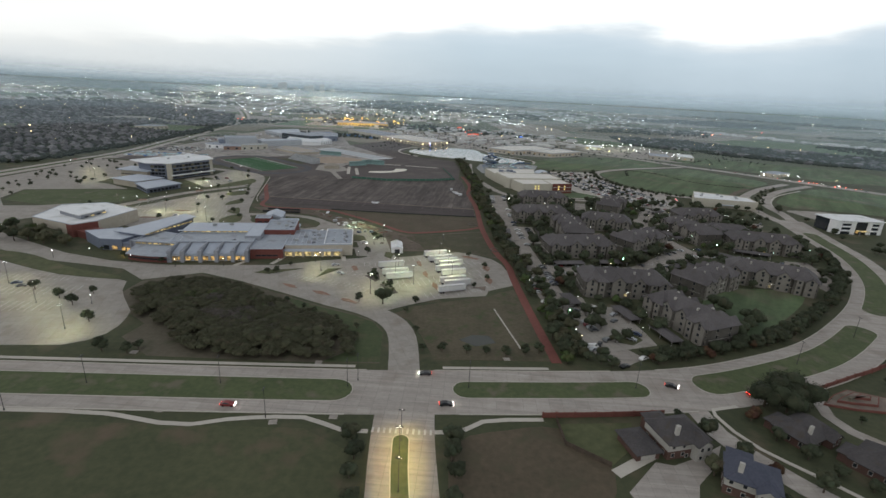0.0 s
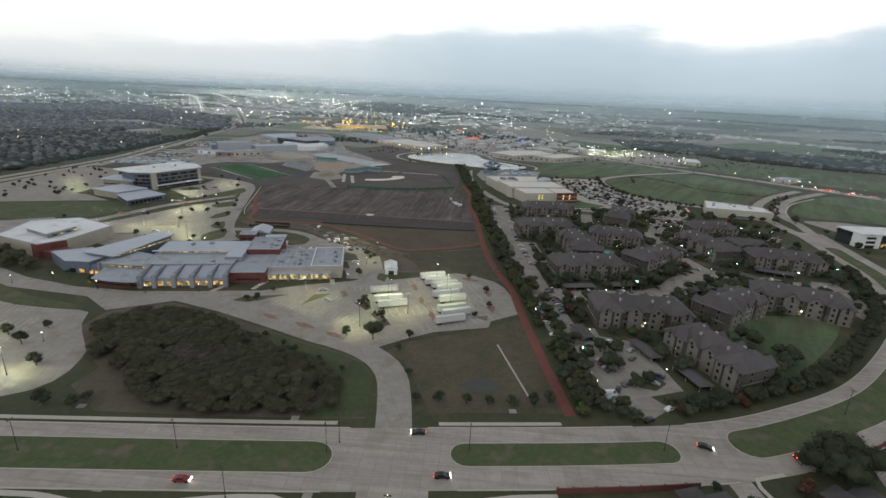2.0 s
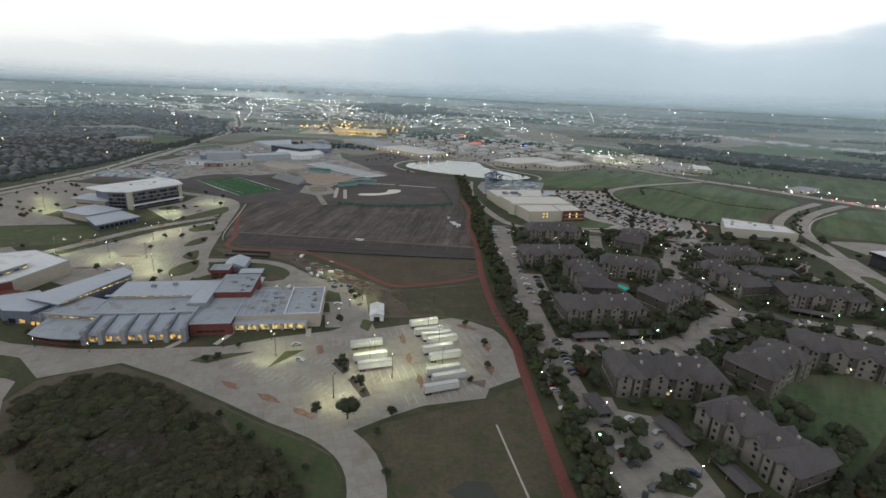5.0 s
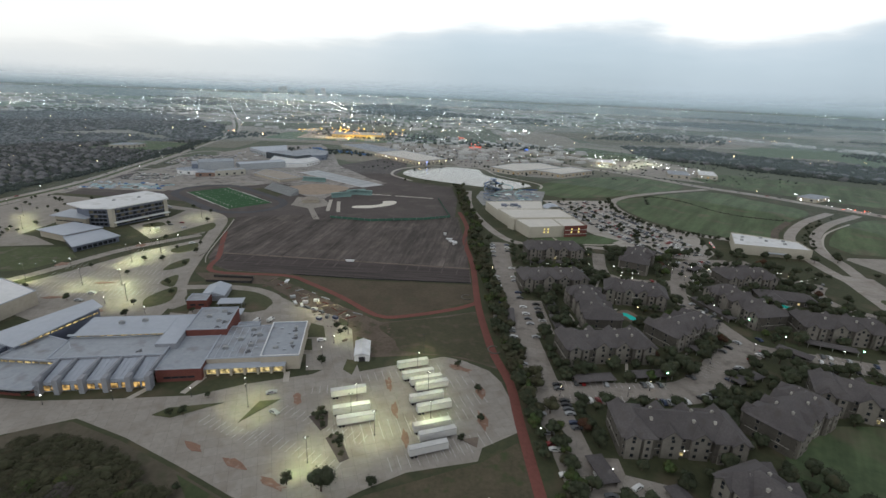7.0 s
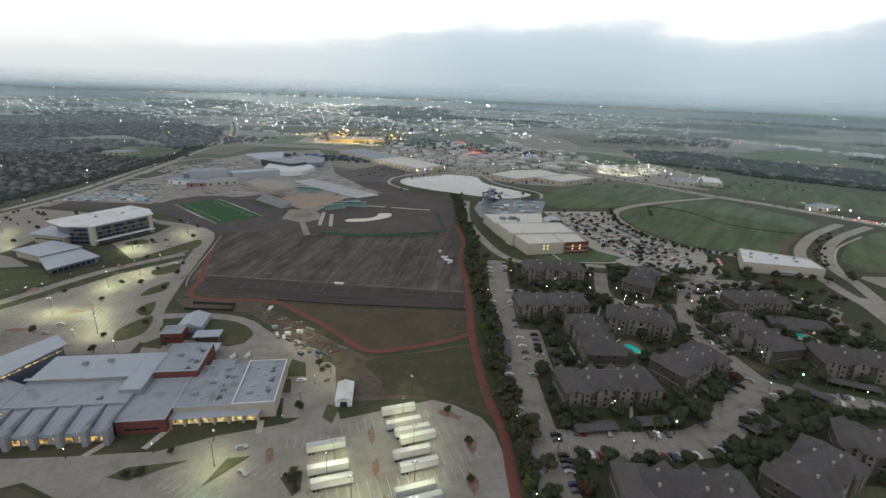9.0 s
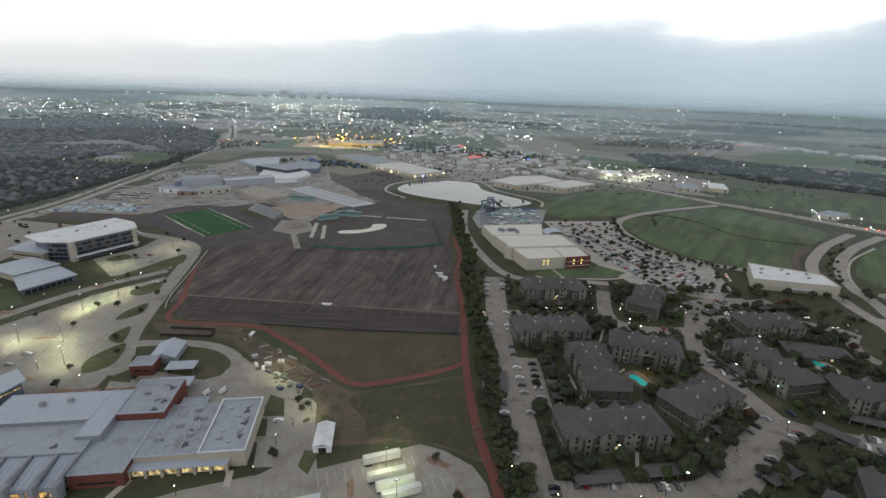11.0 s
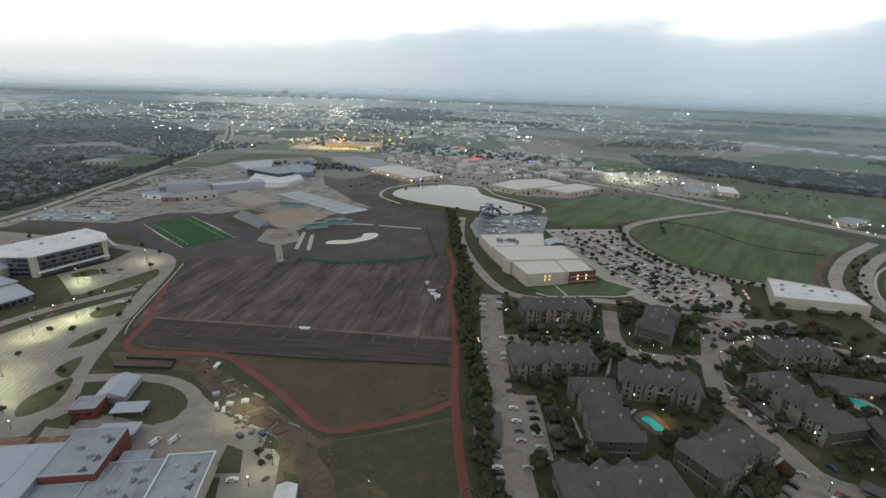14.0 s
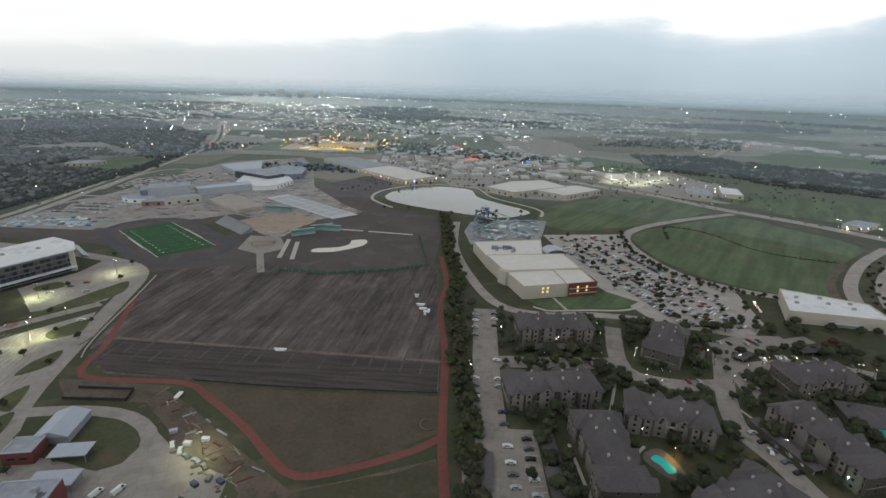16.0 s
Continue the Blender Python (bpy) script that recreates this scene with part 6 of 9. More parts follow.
# ---- trees ----
def leaf_mat(name, a, b, c):
    """Leaves that differ from spray to spray and from tree to tree."""
    m = mat(name, a, b, 0.7, 7, rough=0.85, vary=0.22, third=c, bump=0.3, spec=0.15)
    nt = m.node_tree
    p = nt.nodes["Principled BSDF"]
    old = p.inputs["Base Color"].links[0].from_socket
    geo, hs, mr, mh = (nt.nodes.new(n) for n in ("ShaderNodeNewGeometry", "ShaderNodeHueSaturation", "ShaderNodeMapRange", "ShaderNodeMapRange"))
    mr.inputs["To Min"].default_value, mr.inputs["To Max"].default_value = 0.8, 1.22
    mh.inputs["To Min"].default_value, mh.inputs["To Max"].default_value = 0.475, 0.515
    for n, s in ((mr, "Value"), (mh, "Hue")):
        nt.links.new(geo.outputs["Random Per Island"], n.inputs["Value"])
        nt.links.new(n.outputs[0], hs.inputs[s])
    nt.links.new(old, hs.inputs["Color"])
    nt.links.new(hs.outputs[0], p.inputs["Base Color"])
    return m


LEAF_OAK = leaf_mat("oak_leaves", (0.033, 0.041, 0.025), (0.054, 0.064, 0.038), (0.064, 0.064, 0.038))
LEAF_WOOD = leaf_mat("woodland_leaves", (0.056, 0.059, 0.034), (0.078, 0.079, 0.046), (0.088, 0.077, 0.049))
LEAF_GREEN = leaf_mat("green_leaves", (0.040, 0.062, 0.022), (0.066, 0.090, 0.034), (0.08, 0.085, 0.035))
LEAF_RUST = leaf_mat("rust_leaves", (0.060, 0.034, 0.022), (0.092, 0.050, 0.030), (0.075, 0.052, 0.030))


def tuft_core(level):
    bm = bmesh.new()
    bmesh.ops.create_icosphere(bm, subdivisions=level, radius=1)
    out = [v.co.copy() for v in bm.verts], [tuple(v.index for v in f.verts) for f in bm.faces]
    bm.free()
    return out


CORES = {1: tuft_core(1), 2: tuft_core(2)}


def leaf_cloud(rnd, lobes, count, size, low=-0.75, loose=0.36, level=2, core=0.80, spread=0.42, up=0.0):
    """Dense uneven boughs with small bent leaf sprays strewn over and round them: verts and faces."""
    verts, faces = [], []
    pts, tris = CORES[level]
    for cx, cy, cz, r, flat in lobes:
        o = Vector((rnd.uniform(0, 50), rnd.uniform(0, 50), 0))
        n = len(verts)
        for p in pts:
            k = r * (core + 0.30 * noise.noise(p * 1.6 + o) + 0.16 * noise.noise(p * 4.1 + o))
            verts.append(Vector((cx + p.x * k, cy + p.y * k, cz + p.z * k * flat)))
        faces += [tuple(i + n for i in f) for f in tris]
    total = sum(l[3] ** 2 for l in lobes)
    for cx, cy, cz, r, flat in lobes:
        for _ in range(int(count * r * r / total)):
            z = rnd.uniform(low, 1)
            a = rnd.uniform(0, 2 * math.pi)
            q = math.sqrt(max(0, 1 - z * z))
            d = Vector((q * math.cos(a), q * math.sin(a), z))
            rr = r * (core - 0.04 + spread * rnd.random())
            c = Vector((cx, cy, cz)) + Vector((d.x * rr, d.y * rr, d.z * rr * flat))
            nrm = (d + Vector((0, 0, up)) + Vector((rnd.uniform(-1, 1), rnd.uniform(-1, 1), rnd.uniform(-0.4, 1))) * loose).normalized()
            t = nrm.orthogonal().normalized()
            t = Matrix.Rotation(rnd.uniform(0, 6.28), 3, nrm) @ t
            b = nrm.cross(t)
            s = size * rnd.uniform(0.6, 1.3)
            n = len(verts)
            verts += [c + t * s, c + b * s * 0.75 + nrm * s * 0.25, c - t * s * 0.9, c - b * s * 0.8 + nrm * s * 0.2]
            faces += [(n, n + 1, n + 2), (n, n + 2, n + 3)]
    return verts, faces


def crown_lobes(rnd, h, w, lo, n):
    out = [(0, 0, (h + lo) / 2, w * 0.36, 0.9)]
    for i in range(n):
        a = 2 * math.pi * (i + rnd.random() * 0.6) / n
        r = w * rnd.uniform(0.2, 0.32)
        out.append((math.cos(a) * w * 0.27, math.sin(a) * w * 0.27, lo + (h - lo) * rnd.uniform(0.3, 0.72), r, rnd.uniform(0.75, 1.0)))
    out.append((rnd.uniform(-0.1, 0.1) * w, rnd.uniform(-0.1, 0.1) * w, h - w * 0.24, w * 0.24, 0.9))
    return out


def trunk_bm(rnd, h, r, w):
    bm = bmesh.new()

    def limb(a, b, r0, r1):
        d = (b - a).normalized()
        t = d.orthogonal().normalized()
        u = d.cross(t)
        rings = [[bm.verts.new(p + (t * math.cos(q) + u * math.sin(q)) * rr) for q in (2 * math.pi * k / 6 for k in range(6))] for p, rr in ((a, r0), ((a + b) / 2 + Vector((rnd.uniform(-0.1, 0.1), rnd.uniform(-0.1, 0.1), 0)), (r0 + r1) / 2), (b, r1))]
        for p, q in zip(rings, rings[1:]):
            for k in range(6):
                bm.faces.new((p[k], p[(k + 1) % 6], q[(k + 1) % 6], q[k]))

    fork = Vector((0, 0, h * 0.38))
    limb(Vector((0, 0, -0.1)), fork, r, r * 0.7)
    for i in range(4):
        a = 2 * math.pi * (i + rnd.random()) / 4
        limb(fork, Vector((math.cos(a) * w * 0.26, math.sin(a) * w * 0.26, h * rnd.uniform(0.6, 0.75))), r * 0.5, r * 0.15)
    limb(fork, Vector((0, 0, h * 0.82)), r * 0.6, r * 0.15)
    return bm


def soften(ob):
    ob.data.polygons.foreach_set("use_smooth", [True] * len(ob.data.polygons))
    return ob


def tree(seed, h, w, count, size, leaf, label, lo=0.22):
    rnd = random.Random(seed)
    t = thing("tree", pose(0, 0, -500), label, "tree", "trees")
    part("trunk", trunk_bm(rnd, h, w * 0.035 + 0.05, w), BARK, t)
    v, f = leaf_cloud(rnd, crown_lobes(rnd, h, w, h * lo, 5), count, size, level=1 if w < 5 else 2)
    soften(from_data("crown", v, f, leaf, t))
    return t


OAKS = [tree(s, h, w, 430, 0.30, LEAF_OAK, "dark rounded oak with a dense leafy crown") for s, h, w in ((1, 7.5, 8.0), (2, 6.5, 7.0), (3, 8.5, 8.5))]
BIG = [tree(51, 9.5, 11.5, 1500, 0.32, LEAF_OAK, "broad dark evergreen oak with a dense crown")]
LITTLE = [tree(s, h, w, 230, 0.22, LEAF_OAK, "small dark tree in the parking lot") for s, h, w in ((11, 3.8, 3.4), (12, 4.6, 4.0))]
WILD = [tree(s, h, w, 430, 0.30, m, "rough woodland tree of the creek belt") for s, h, w, m in ((21, 8, 8, LEAF_WOOD), (22, 7, 7.5, LEAF_WOOD), (23, 9, 7.5, LEAF_OAK), (24, 6, 6.5, LEAF_GREEN))]
RUST = [tree(31, 6, 6.0, 400, 0.27, LEAF_RUST, "rust-coloured broad autumn tree")]
GREEN = [tree(41, 6.5, 6.5, 400, 0.27, LEAF_GREEN, "yellow-green broad leafy tree")]
used = set()


joined = {}


def plant(kinds, x, y, rnd, lo=0.8, hi=1.2, into=""):
    """A tree of its own or, past what one could count, one of a joined belt."""
    t = rnd.choice(kinds)
    m = pose(x, y, 0, 0, 0, rnd.uniform(0, 360)) @ Matrix.Diagonal((*(rnd.uniform(lo, hi),) * 3, 1))
    if into:
        joined.setdefault(into, []).append((t, m))
        return
    if t.name in used:
        o = copy_thing(t, pose(x, y, 0))
        o.matrix_basis = m
    else:
        used.add(t.name)
        t.matrix_world = m


def inside(p, poly):
    x, y = p
    hit = False
    for (x1, y1), (x2, y2) in zip(poly, poly[1:] + poly[:1]):
        if (y1 > y) != (y2 > y) and x < (x2 - x1) * (y - y1) / (y2 - y1) + x1:
            hit = not hit
    return hit


rnd = random.Random(77)
for x, y in ((-38, 172), (-35, 180), (-40, 186), (-33, 168), (-46, 194), (-58, 203), (-36, 190), (-64, 207), (-74, 213)):
    plant(LITTLE, x, y, rnd, 0.6, 1.0)
for x, y in ((-41, 253), (-38.5, 254), (-37, 251), (-36, 248), (-39, 251), (-36.5, 254.5), (-35.6, 246.5), (-31, 241), (-29, 242.5), (-29, 238), (-26.5, 236), (-25, 232)):
    plant(LITTLE, x, y, rnd, 0.5, 0.62)
# single trees of the lots and lawns
for x, y in ((-28, 216), (17, 295), (26, 275), (26, 255), (-40, 218), (-97, 249), (-92, 250), (-38, 253), (-27, 238), (18, 243)):
    plant(LITTLE if x != -28 else OAKS, x, y, rnd, 0.9, 1.2)
for x, y in ((-6, 173), (2, 173), (12, 173), (20, 173), (28, 172), (-10, 189), (-16, 208), (-12, 219), (36, 174), (42, 176)):
    plant(LITTLE, x, y, rnd, 0.9, 1.2)
for x, y in ((-214, 347), (-173, 345), (-204, 447), (-179, 412), (-199, 419), (-212, 418), (-171, 377), (-206, 390), (-135, 339), (-257, 503), (-248, 512), (-260, 579), (-233, 561), (-226, 470), (-185, 440), (-192, 460), (-160, 362), (-250, 360), (-238, 400), (-290, 380), (-220, 528)):
    plant(LITTLE, x, y, rnd, 0.8, 1.15)
for i in range(46):
    plant(LITTLE, rnd.uniform(-440, -352), rnd.uniform(390, 600), rnd, 0.7, 1.1, "lot_trees")
for x, y in ((-178, 204), (-196, 212), (-167, 211), (-149, 183), (-225, 222), (-240, 236), (-167, 197.5), (-128, 160.5), (-115.6, 163.5), (-118, 160), (-205, 185), (-232, 178)):
    plant(LITTLE, x, y, rnd, 1.1, 1.6)
for x, y in ((-250, 288), (-243, 285), (-257, 292), (-236, 280), (-262, 287), (-230, 276), (-268, 296), (-274, 290), (-282, 299), (-258, 282), (-246, 279), (-290, 306), (-278, 284), (-266, 281)):
    plant(WILD, x, y, rnd, 0.9, 1.2)
for x, y in ((-48, 292), (-46, 322), (-49, 327), (-44, 325), (-110, 338), (-122, 346), (-168, 330), (-185, 262), (-205, 272), (-160, 256), (-88, 262)):
    plant(LITTLE, x, y, rnd, 0.7, 1.1)
# street side by the entrance
for x, y in ((-24, 118), (6, 119), (-22, 111), (6, 112.5), (7, 106), (-22, 104), (6, 97), (-20, 95)):
    plant(OAKS, x, y, rnd, 0.65, 0.85)
for x, y, k in ((117, 147, BIG), (125, 151, BIG), (132, 148, BIG), (123, 144, BIG), (86.6, 128.5, OAKS), (93, 119, OAKS), (81, 112, WILD), (99.5, 113.6, RUST), (109.5, 128.5, OAKS), (114, 120.5, OAKS), (118.5, 114, OAKS), (109, 107.5, OAKS), (107, 138, RUST), (110, 141, RUST), (124, 108.5, OAKS), (141, 112, OAKS), (82, 138, LITTLE), (75, 136.5, LITTLE), (131, 106, OAKS), (146, 140, LITTLE), (94, 101, OAKS), (173, 160, OAKS)):
    plant(k, x, y, rnd, 0.95 if k is BIG else 0.6, 1.15 if k is BIG else 0.85)
# creek belt beside the red path
belt = curve([(56, 172), (54, 206), (51, 255), (48, 290), (42, 335), (40, 400), (36, 450), (33, 505), (36, 560), (29, 620), (24, 700), (20, 760)], 4.2)
for i, p in enumerate(belt):
    for k in range(2):
        plant(WILD, p[0] + rnd.uniform(-5.0, 5.0), p[1] + rnd.uniform(-3, 3), rnd, 0.6, 1.0, "creek_trees")
# hedge inside the ring road
hedge = offset(on_line(RING, 92, 300), 18.5)
for i, p in enumerate(hedge):
    for k in range(2):
        if not (78 < p[0] < 86):
            plant(OAKS + (RUST if i % 7 == 0 else []), p[0] + rnd.uniform(-2.0, 2.0), p[1] + rnd.uniform(-2.0, 2.0), rnd, 0.62, 0.85, "hedge_trees")
for x, y in ((84, 192), (58, 201), (70, 200), (63, 207), (78, 214), (94, 224), (73, 206)):
    plant(OAKS, x, y, rnd, 0.75, 1.0)
for x, y in ((56, 176), (61, 172), (66, 170), (60, 180), (70, 168), (53, 182), (90, 172), (95, 176), (58, 187)):
    plant(OAKS + RUST, x, y, rnd, 0.6, 0.85)
# trees of the apartment courts, kept clear of walls and drives
def clear(x, y, d=3.0):
    for m, half in FOOT:
        p = m @ Vector((x, y, 0))
        if abs(p.x) < half + d and abs(p.y) < 10.2 + d:
            return False
    return True


AISLES = [curve(c, 3) for c in ([(55, 505), (52, 425), (52, 367), (55, 311), (57, 274), (60, 235), (66, 195), (80, 172)], [(245, 478), (205, 470), (182, 430), (167, 390), (172, 367), (175, 345), (182, 328), (220, 316), (262, 300)], [(138, 485), (129, 445), (133, 428), (156, 421), (182, 424)], [(62, 279), (112, 281), (133, 290), (152, 309), (176, 328)], [(186, 436), (205, 443), (236, 449), (262, 443), (288, 428)])]


def off_aisle(x, y, d):
    return all((x - p[0]) ** 2 + (y - p[1]) ** 2 > d * d for line in AISLES for p in line)


def off_lawn(x, y):
    return (x - 178) ** 2 / 34 ** 2 + (y - 238) ** 2 / 26 ** 2 < 1


PADS = [[(56, 332), (73, 332), (73, 381), (56, 381)], [(60, 220), (78, 220), (78, 240), (60, 240)], [(203, 323), (211, 340), (238, 330), (250, 324), (255, 312), (236, 300), (203, 309)], [(188, 460), (214, 458), (243, 467), (264, 474), (264, 486), (188, 474)], [(262, 388), (290, 374), (294, 432), (280, 432)]]
COURT = [(62, 182), (100, 196), (135, 196), (210, 265), (240, 300), (285, 370), (290, 440), (262, 490), (70, 492), (62, 300)]
n = tries = 0
stems = []
while n < 330 and tries < 40000:
    tries += 1
    x, y = rnd.uniform(55, 290), rnd.uniform(182, 492)
    if not inside((x, y), COURT) or any(inside((x, y), q) for q in PADS) or not clear(x, y) or not off_aisle(x, y, 8.0) or off_lawn(x, y) or inside((x, y), [(64, 176), (98, 188), (97, 202), (92, 228), (76, 232), (60, 205)]) or inside((x, y), [(226, 260), (248, 280), (257, 322), (238, 324), (224, 290)]):
        continue
    if (x - 122) ** 2 + (y - 360) ** 2 < 150 or any((x - p) ** 2 + (y - q) ** 2 < 7 for p, q in ((86, 360), (87, 345), (150, 328), (160, 336), (142, 322), (180, 388))) or (x - 235) ** 2 + (y - 386) ** 2 < 110 or any((x - p) ** 2 + (y - q) ** 2 < 26 for p, q in stems):
        continue
    stems.append((x, y))
    plant(OAKS * 5 + GREEN + (RUST if n % 9 == 0 else []), x, y, rnd, 0.6, 1.1, "" if n < 105 else "court_trees")
    n += 1
for x, y in ((70, 300), (64, 330), (66, 350), (46, 312), (68, 262), (46, 258), (72, 218), (84, 193), (62, 222), (130, 298), (122, 300), (148, 296), (98, 272), (162, 340), (186, 436), (176, 410), (160, 402), (188, 452), (126, 420), (140, 412)):
    plant(OAKS, x, y, rnd, 0.6, 0.8)
for i, p in enumerate(AISLES[0]):
    for d in (-10.5, 10.5):
        if i % 4 == (0 if d < 0 else 2) and rnd.random() < 0.75 and clear(p[0] + d, p[1], 1.0) and not any(inside((p[0] + d, p[1]), q) for q in PADS):
            plant(OAKS, p[0] + d + rnd.uniform(-1.2, 1.2), p[1] + rnd.uniform(-3, 3), rnd, 0.55, 0.85, "court_trees")
# hall parking lot trees and loop road
for i in range(110):
    x, y = rnd.uniform(140, 250), rnd.uniform(485, 712)
    if inside((x, y), [(130, 695), (212, 708), (206, 640), (220, 588), (252, 556), (243, 500), (228, 485), (182, 490), (150, 560), (140, 634)]):
        plant(LITTLE, x, y, rnd, 0.95, 1.4, "lot_trees")
for x, y in on_line([(216, 718), (208, 680), (206, 640), (221, 586), (255, 553), (290, 538)], 0, 999):
    plant(LITTLE, x + rnd.uniform(-2, 2), y + rnd.uniform(-2, 2), rnd, 0.9, 1.3, "lot_trees")
for x, y in ((265, 500), (283, 492), (300, 488), (322, 486), (345, 490), (350, 500), (256, 494), (240, 484), (312, 490)):
    plant(OAKS, x, y, rnd, 0.7, 1.0)
MEDIAN = [(473, 667), (412, 626), (374, 583), (349, 541), (344, 525), (349, 520), (371, 558), (406, 606), (451, 646)]
n = 0
while n < 22:
    x, y = rnd.uniform(344, 473), rnd.uniform(520, 667)
    if inside((x, y), MEDIAN):
        plant(OAKS, x, y, rnd, 0.35, 0.6, "hedge_trees")
        n += 1
# green belt along the ring road's outer side and the white office
for i in range(40):
    p = rnd.choice(on_line(RING, 262, 372))
    plant(OAKS, p[0] + rnd.choice((-1, 1)) * rnd.uniform(18, 40), p[1] + rnd.uniform(-6, 6), rnd, 0.6, 0.95, "hedge_trees")
for i in range(14):
    plant(LITTLE, -40 + rnd.uniform(-20, 180), rnd.choice((768, 790, 960)) + rnd.uniform(-6, 6), rnd, 1.0, 1.6, "lot_trees")


def join_trees():
    """The belts and rows past counting, one mesh for each leaf and belt."""
    words = {"lot_trees": "rows of small dark trees in far parking lots", "creek_trees": "rough dark belt of trees along the creek", "hedge_trees": "dense dark hedge of trees along the road", "court_trees": "dark trees crowding between the apartments"}
    for belt, rows_ in joined.items():
        by = {}
        for t, m in rows_:
            for child in t.children:
                by.setdefault(child.data, []).append(m)
        leaf = {}
        for me, ms in by.items():
            co = np.empty(len(me.vertices) * 3)
            me.vertices.foreach_get("co", co)
            co = co.reshape(-1, 3)
            fs = [tuple(p.vertices) for p in me.polygons]
            V, F = leaf.setdefault(me.materials[0].name, ([], []))
            for m in ms:
                a = np.array(m)
                k = len(V)
                V += (co @ a[:3, :3].T + a[:3, 3]).tolist()
                F += [tuple(i + k for i in f) for f in fs]
        for name, (V, F) in leaf.items():
            tagged(soften(from_data(belt, V, F, bpy.data.materials[name])), words[belt], "trees", kind="stuff")


join_trees()
# prototypes that only serve the belts take a place in them
for t in OAKS + BIG + LITTLE + WILD + RUST + GREEN:
    if t.name not in used:
        used.add(t.name)
        t.matrix_world = joined["creek_trees"][len(used)][1]


def thicket(name, poly, count, seed, hmin, hmax, leaf, label, size=0.62, per=330, core=0.74):
    """A wood that nobody could count: many crowns with gaps, joined."""
    r = random.Random(seed)
    xs, ys = [p[0] for p in poly], [p[1] for p in poly]
    V, F = [], []
    made = 0
    border = curve(poly, 4, True)
    while made < count:
        p = (r.uniform(min(xs), max(xs)), r.uniform(min(ys), max(ys)))
        if not inside(p, poly):
            continue
        made += 1
        # trees shrink and thin out towards the edge
        rim = min(1.0, min((Vector(p) - Vector(q)).length for q in border) / 11)
        h = r.uniform(hmin, hmax) * (0.66 + 0.34 * rim)
        w = h * r.uniform(1.3, 1.8)
        lobes = [(x + p[0], y + p[1], z * 0.34 + h * 0.38, rr * 0.95, fl * 0.6) for x, y, z, rr, fl in crown_lobes(r, h, w, h * 0.15, 4)]
        v, f = leaf_cloud(r, lobes, per * (0.6 + 0.4 * rim), size, -0.1, 0.5, 2, core, 0.5, 1.2)
        k = len(V)
        V += v
        F += [tuple(i + k for i in q) for q in f]
    ob = soften(from_data(name, V, F, leaf))
    return tagged(ob, label, "wood", kind="stuff")


ISLAND = [(-146, 218), (-134, 229), (-105, 227), (-92, 217), (-64, 200), (-45, 188), (-36, 178), (-38, 169), (-45, 164), (-73, 163), (-95, 167), (-116, 182), (-132, 193), (-140, 200)]
thicket("wood", inset(ISLAND, -2.5), 340, 5, 5.0, 6.6, LEAF_WOOD, "dense dark olive wood inside the school drives", 0.27, 480)
thicket("wood_bare", inset(ISLAND, 9), 50, 15, 5.2, 7.0, leaf_mat("bare_twigs", (0.058, 0.051, 0.046), (0.085, 0.074, 0.066), (0.070, 0.064, 0.048)), "greyish half-bare trees in the middle of the wood", 0.2, 800, 0.6)
thicket("wood_green_edge", inset(ISLAND, 4), 22, 6, 4.5, 6.4, LEAF_GREEN, "green trees among the dark wood", 0.24, 500)
land("wood_floor", [(-156, 203), (-155, 229), (-142, 240), (-131, 243), (-106, 234), (-78, 221), (-56, 210), (-41, 204), (-30, 198), (-24, 188), (-22, 162), (-60, 160), (-110, 159), (-128, 172), (-126, 184), (-148, 200)], 0.03, LITTER, "rough grass and leaf litter round the wood", "ground", kind="structure")
land("wood_verge", [(-78, 220), (-56, 209), (-41, 203), (-30, 197), (-24, 187), (-22, 163), (-44, 161), (-36, 170), (-34, 180), (-46, 192), (-66, 206)], 0.045, VERGE, "grass verge between the wood and the drive", "verge")

# ---- vehicles ----
def paint(name, c):
    return mat(name, c, tuple(x * 1.12 for x in c), 0.8, 3, rough=0.3, spec=0.6)


PAINTS = [paint("car_white", (0.65, 0.65, 0.64)), paint("car_silver", (0.36, 0.37, 0.38)), paint("car_black", (0.012, 0.012, 0.013)), paint("car_grey", (0.10, 0.105, 0.11)), paint("car_red", (0.19, 0.02, 0.02)), paint("car_blue", (0.03, 0.045, 0.095))]
NAMES = ("white", "silver", "black", "dark grey", "red", "blue")
TAIL = glow("tail_lamp", (1.0, 0.06, 0.03), 6)
HEAD = glow("head_lamp", (1.0, 0.93, 0.8), 40)


def lathe(r, w, material, parent, name, x, y, z):
    bm = bmesh.new()
    rings = []
    for rr, off in ((r * 0.55, -w / 2), (r, -w / 2), (r, w / 2), (r * 0.55, w / 2)):
        rings.append([bm.verts.new((rr * math.cos(a), off, rr * math.sin(a))) for a in (2 * math.pi * k / 10 for k in range(10))])
    for p, q in zip(rings, rings[1:]):
        for k in range(10):
            bm.faces.new((p[k], p[(k + 1) % 10], q[(k + 1) % 10], q[k]))
    bm.faces.new(rings[0])
    bm.faces.new(rings[-1][::-1])
    ob = part(name, bm, material, parent)
    ob.location = (x, y, z)
    return ob


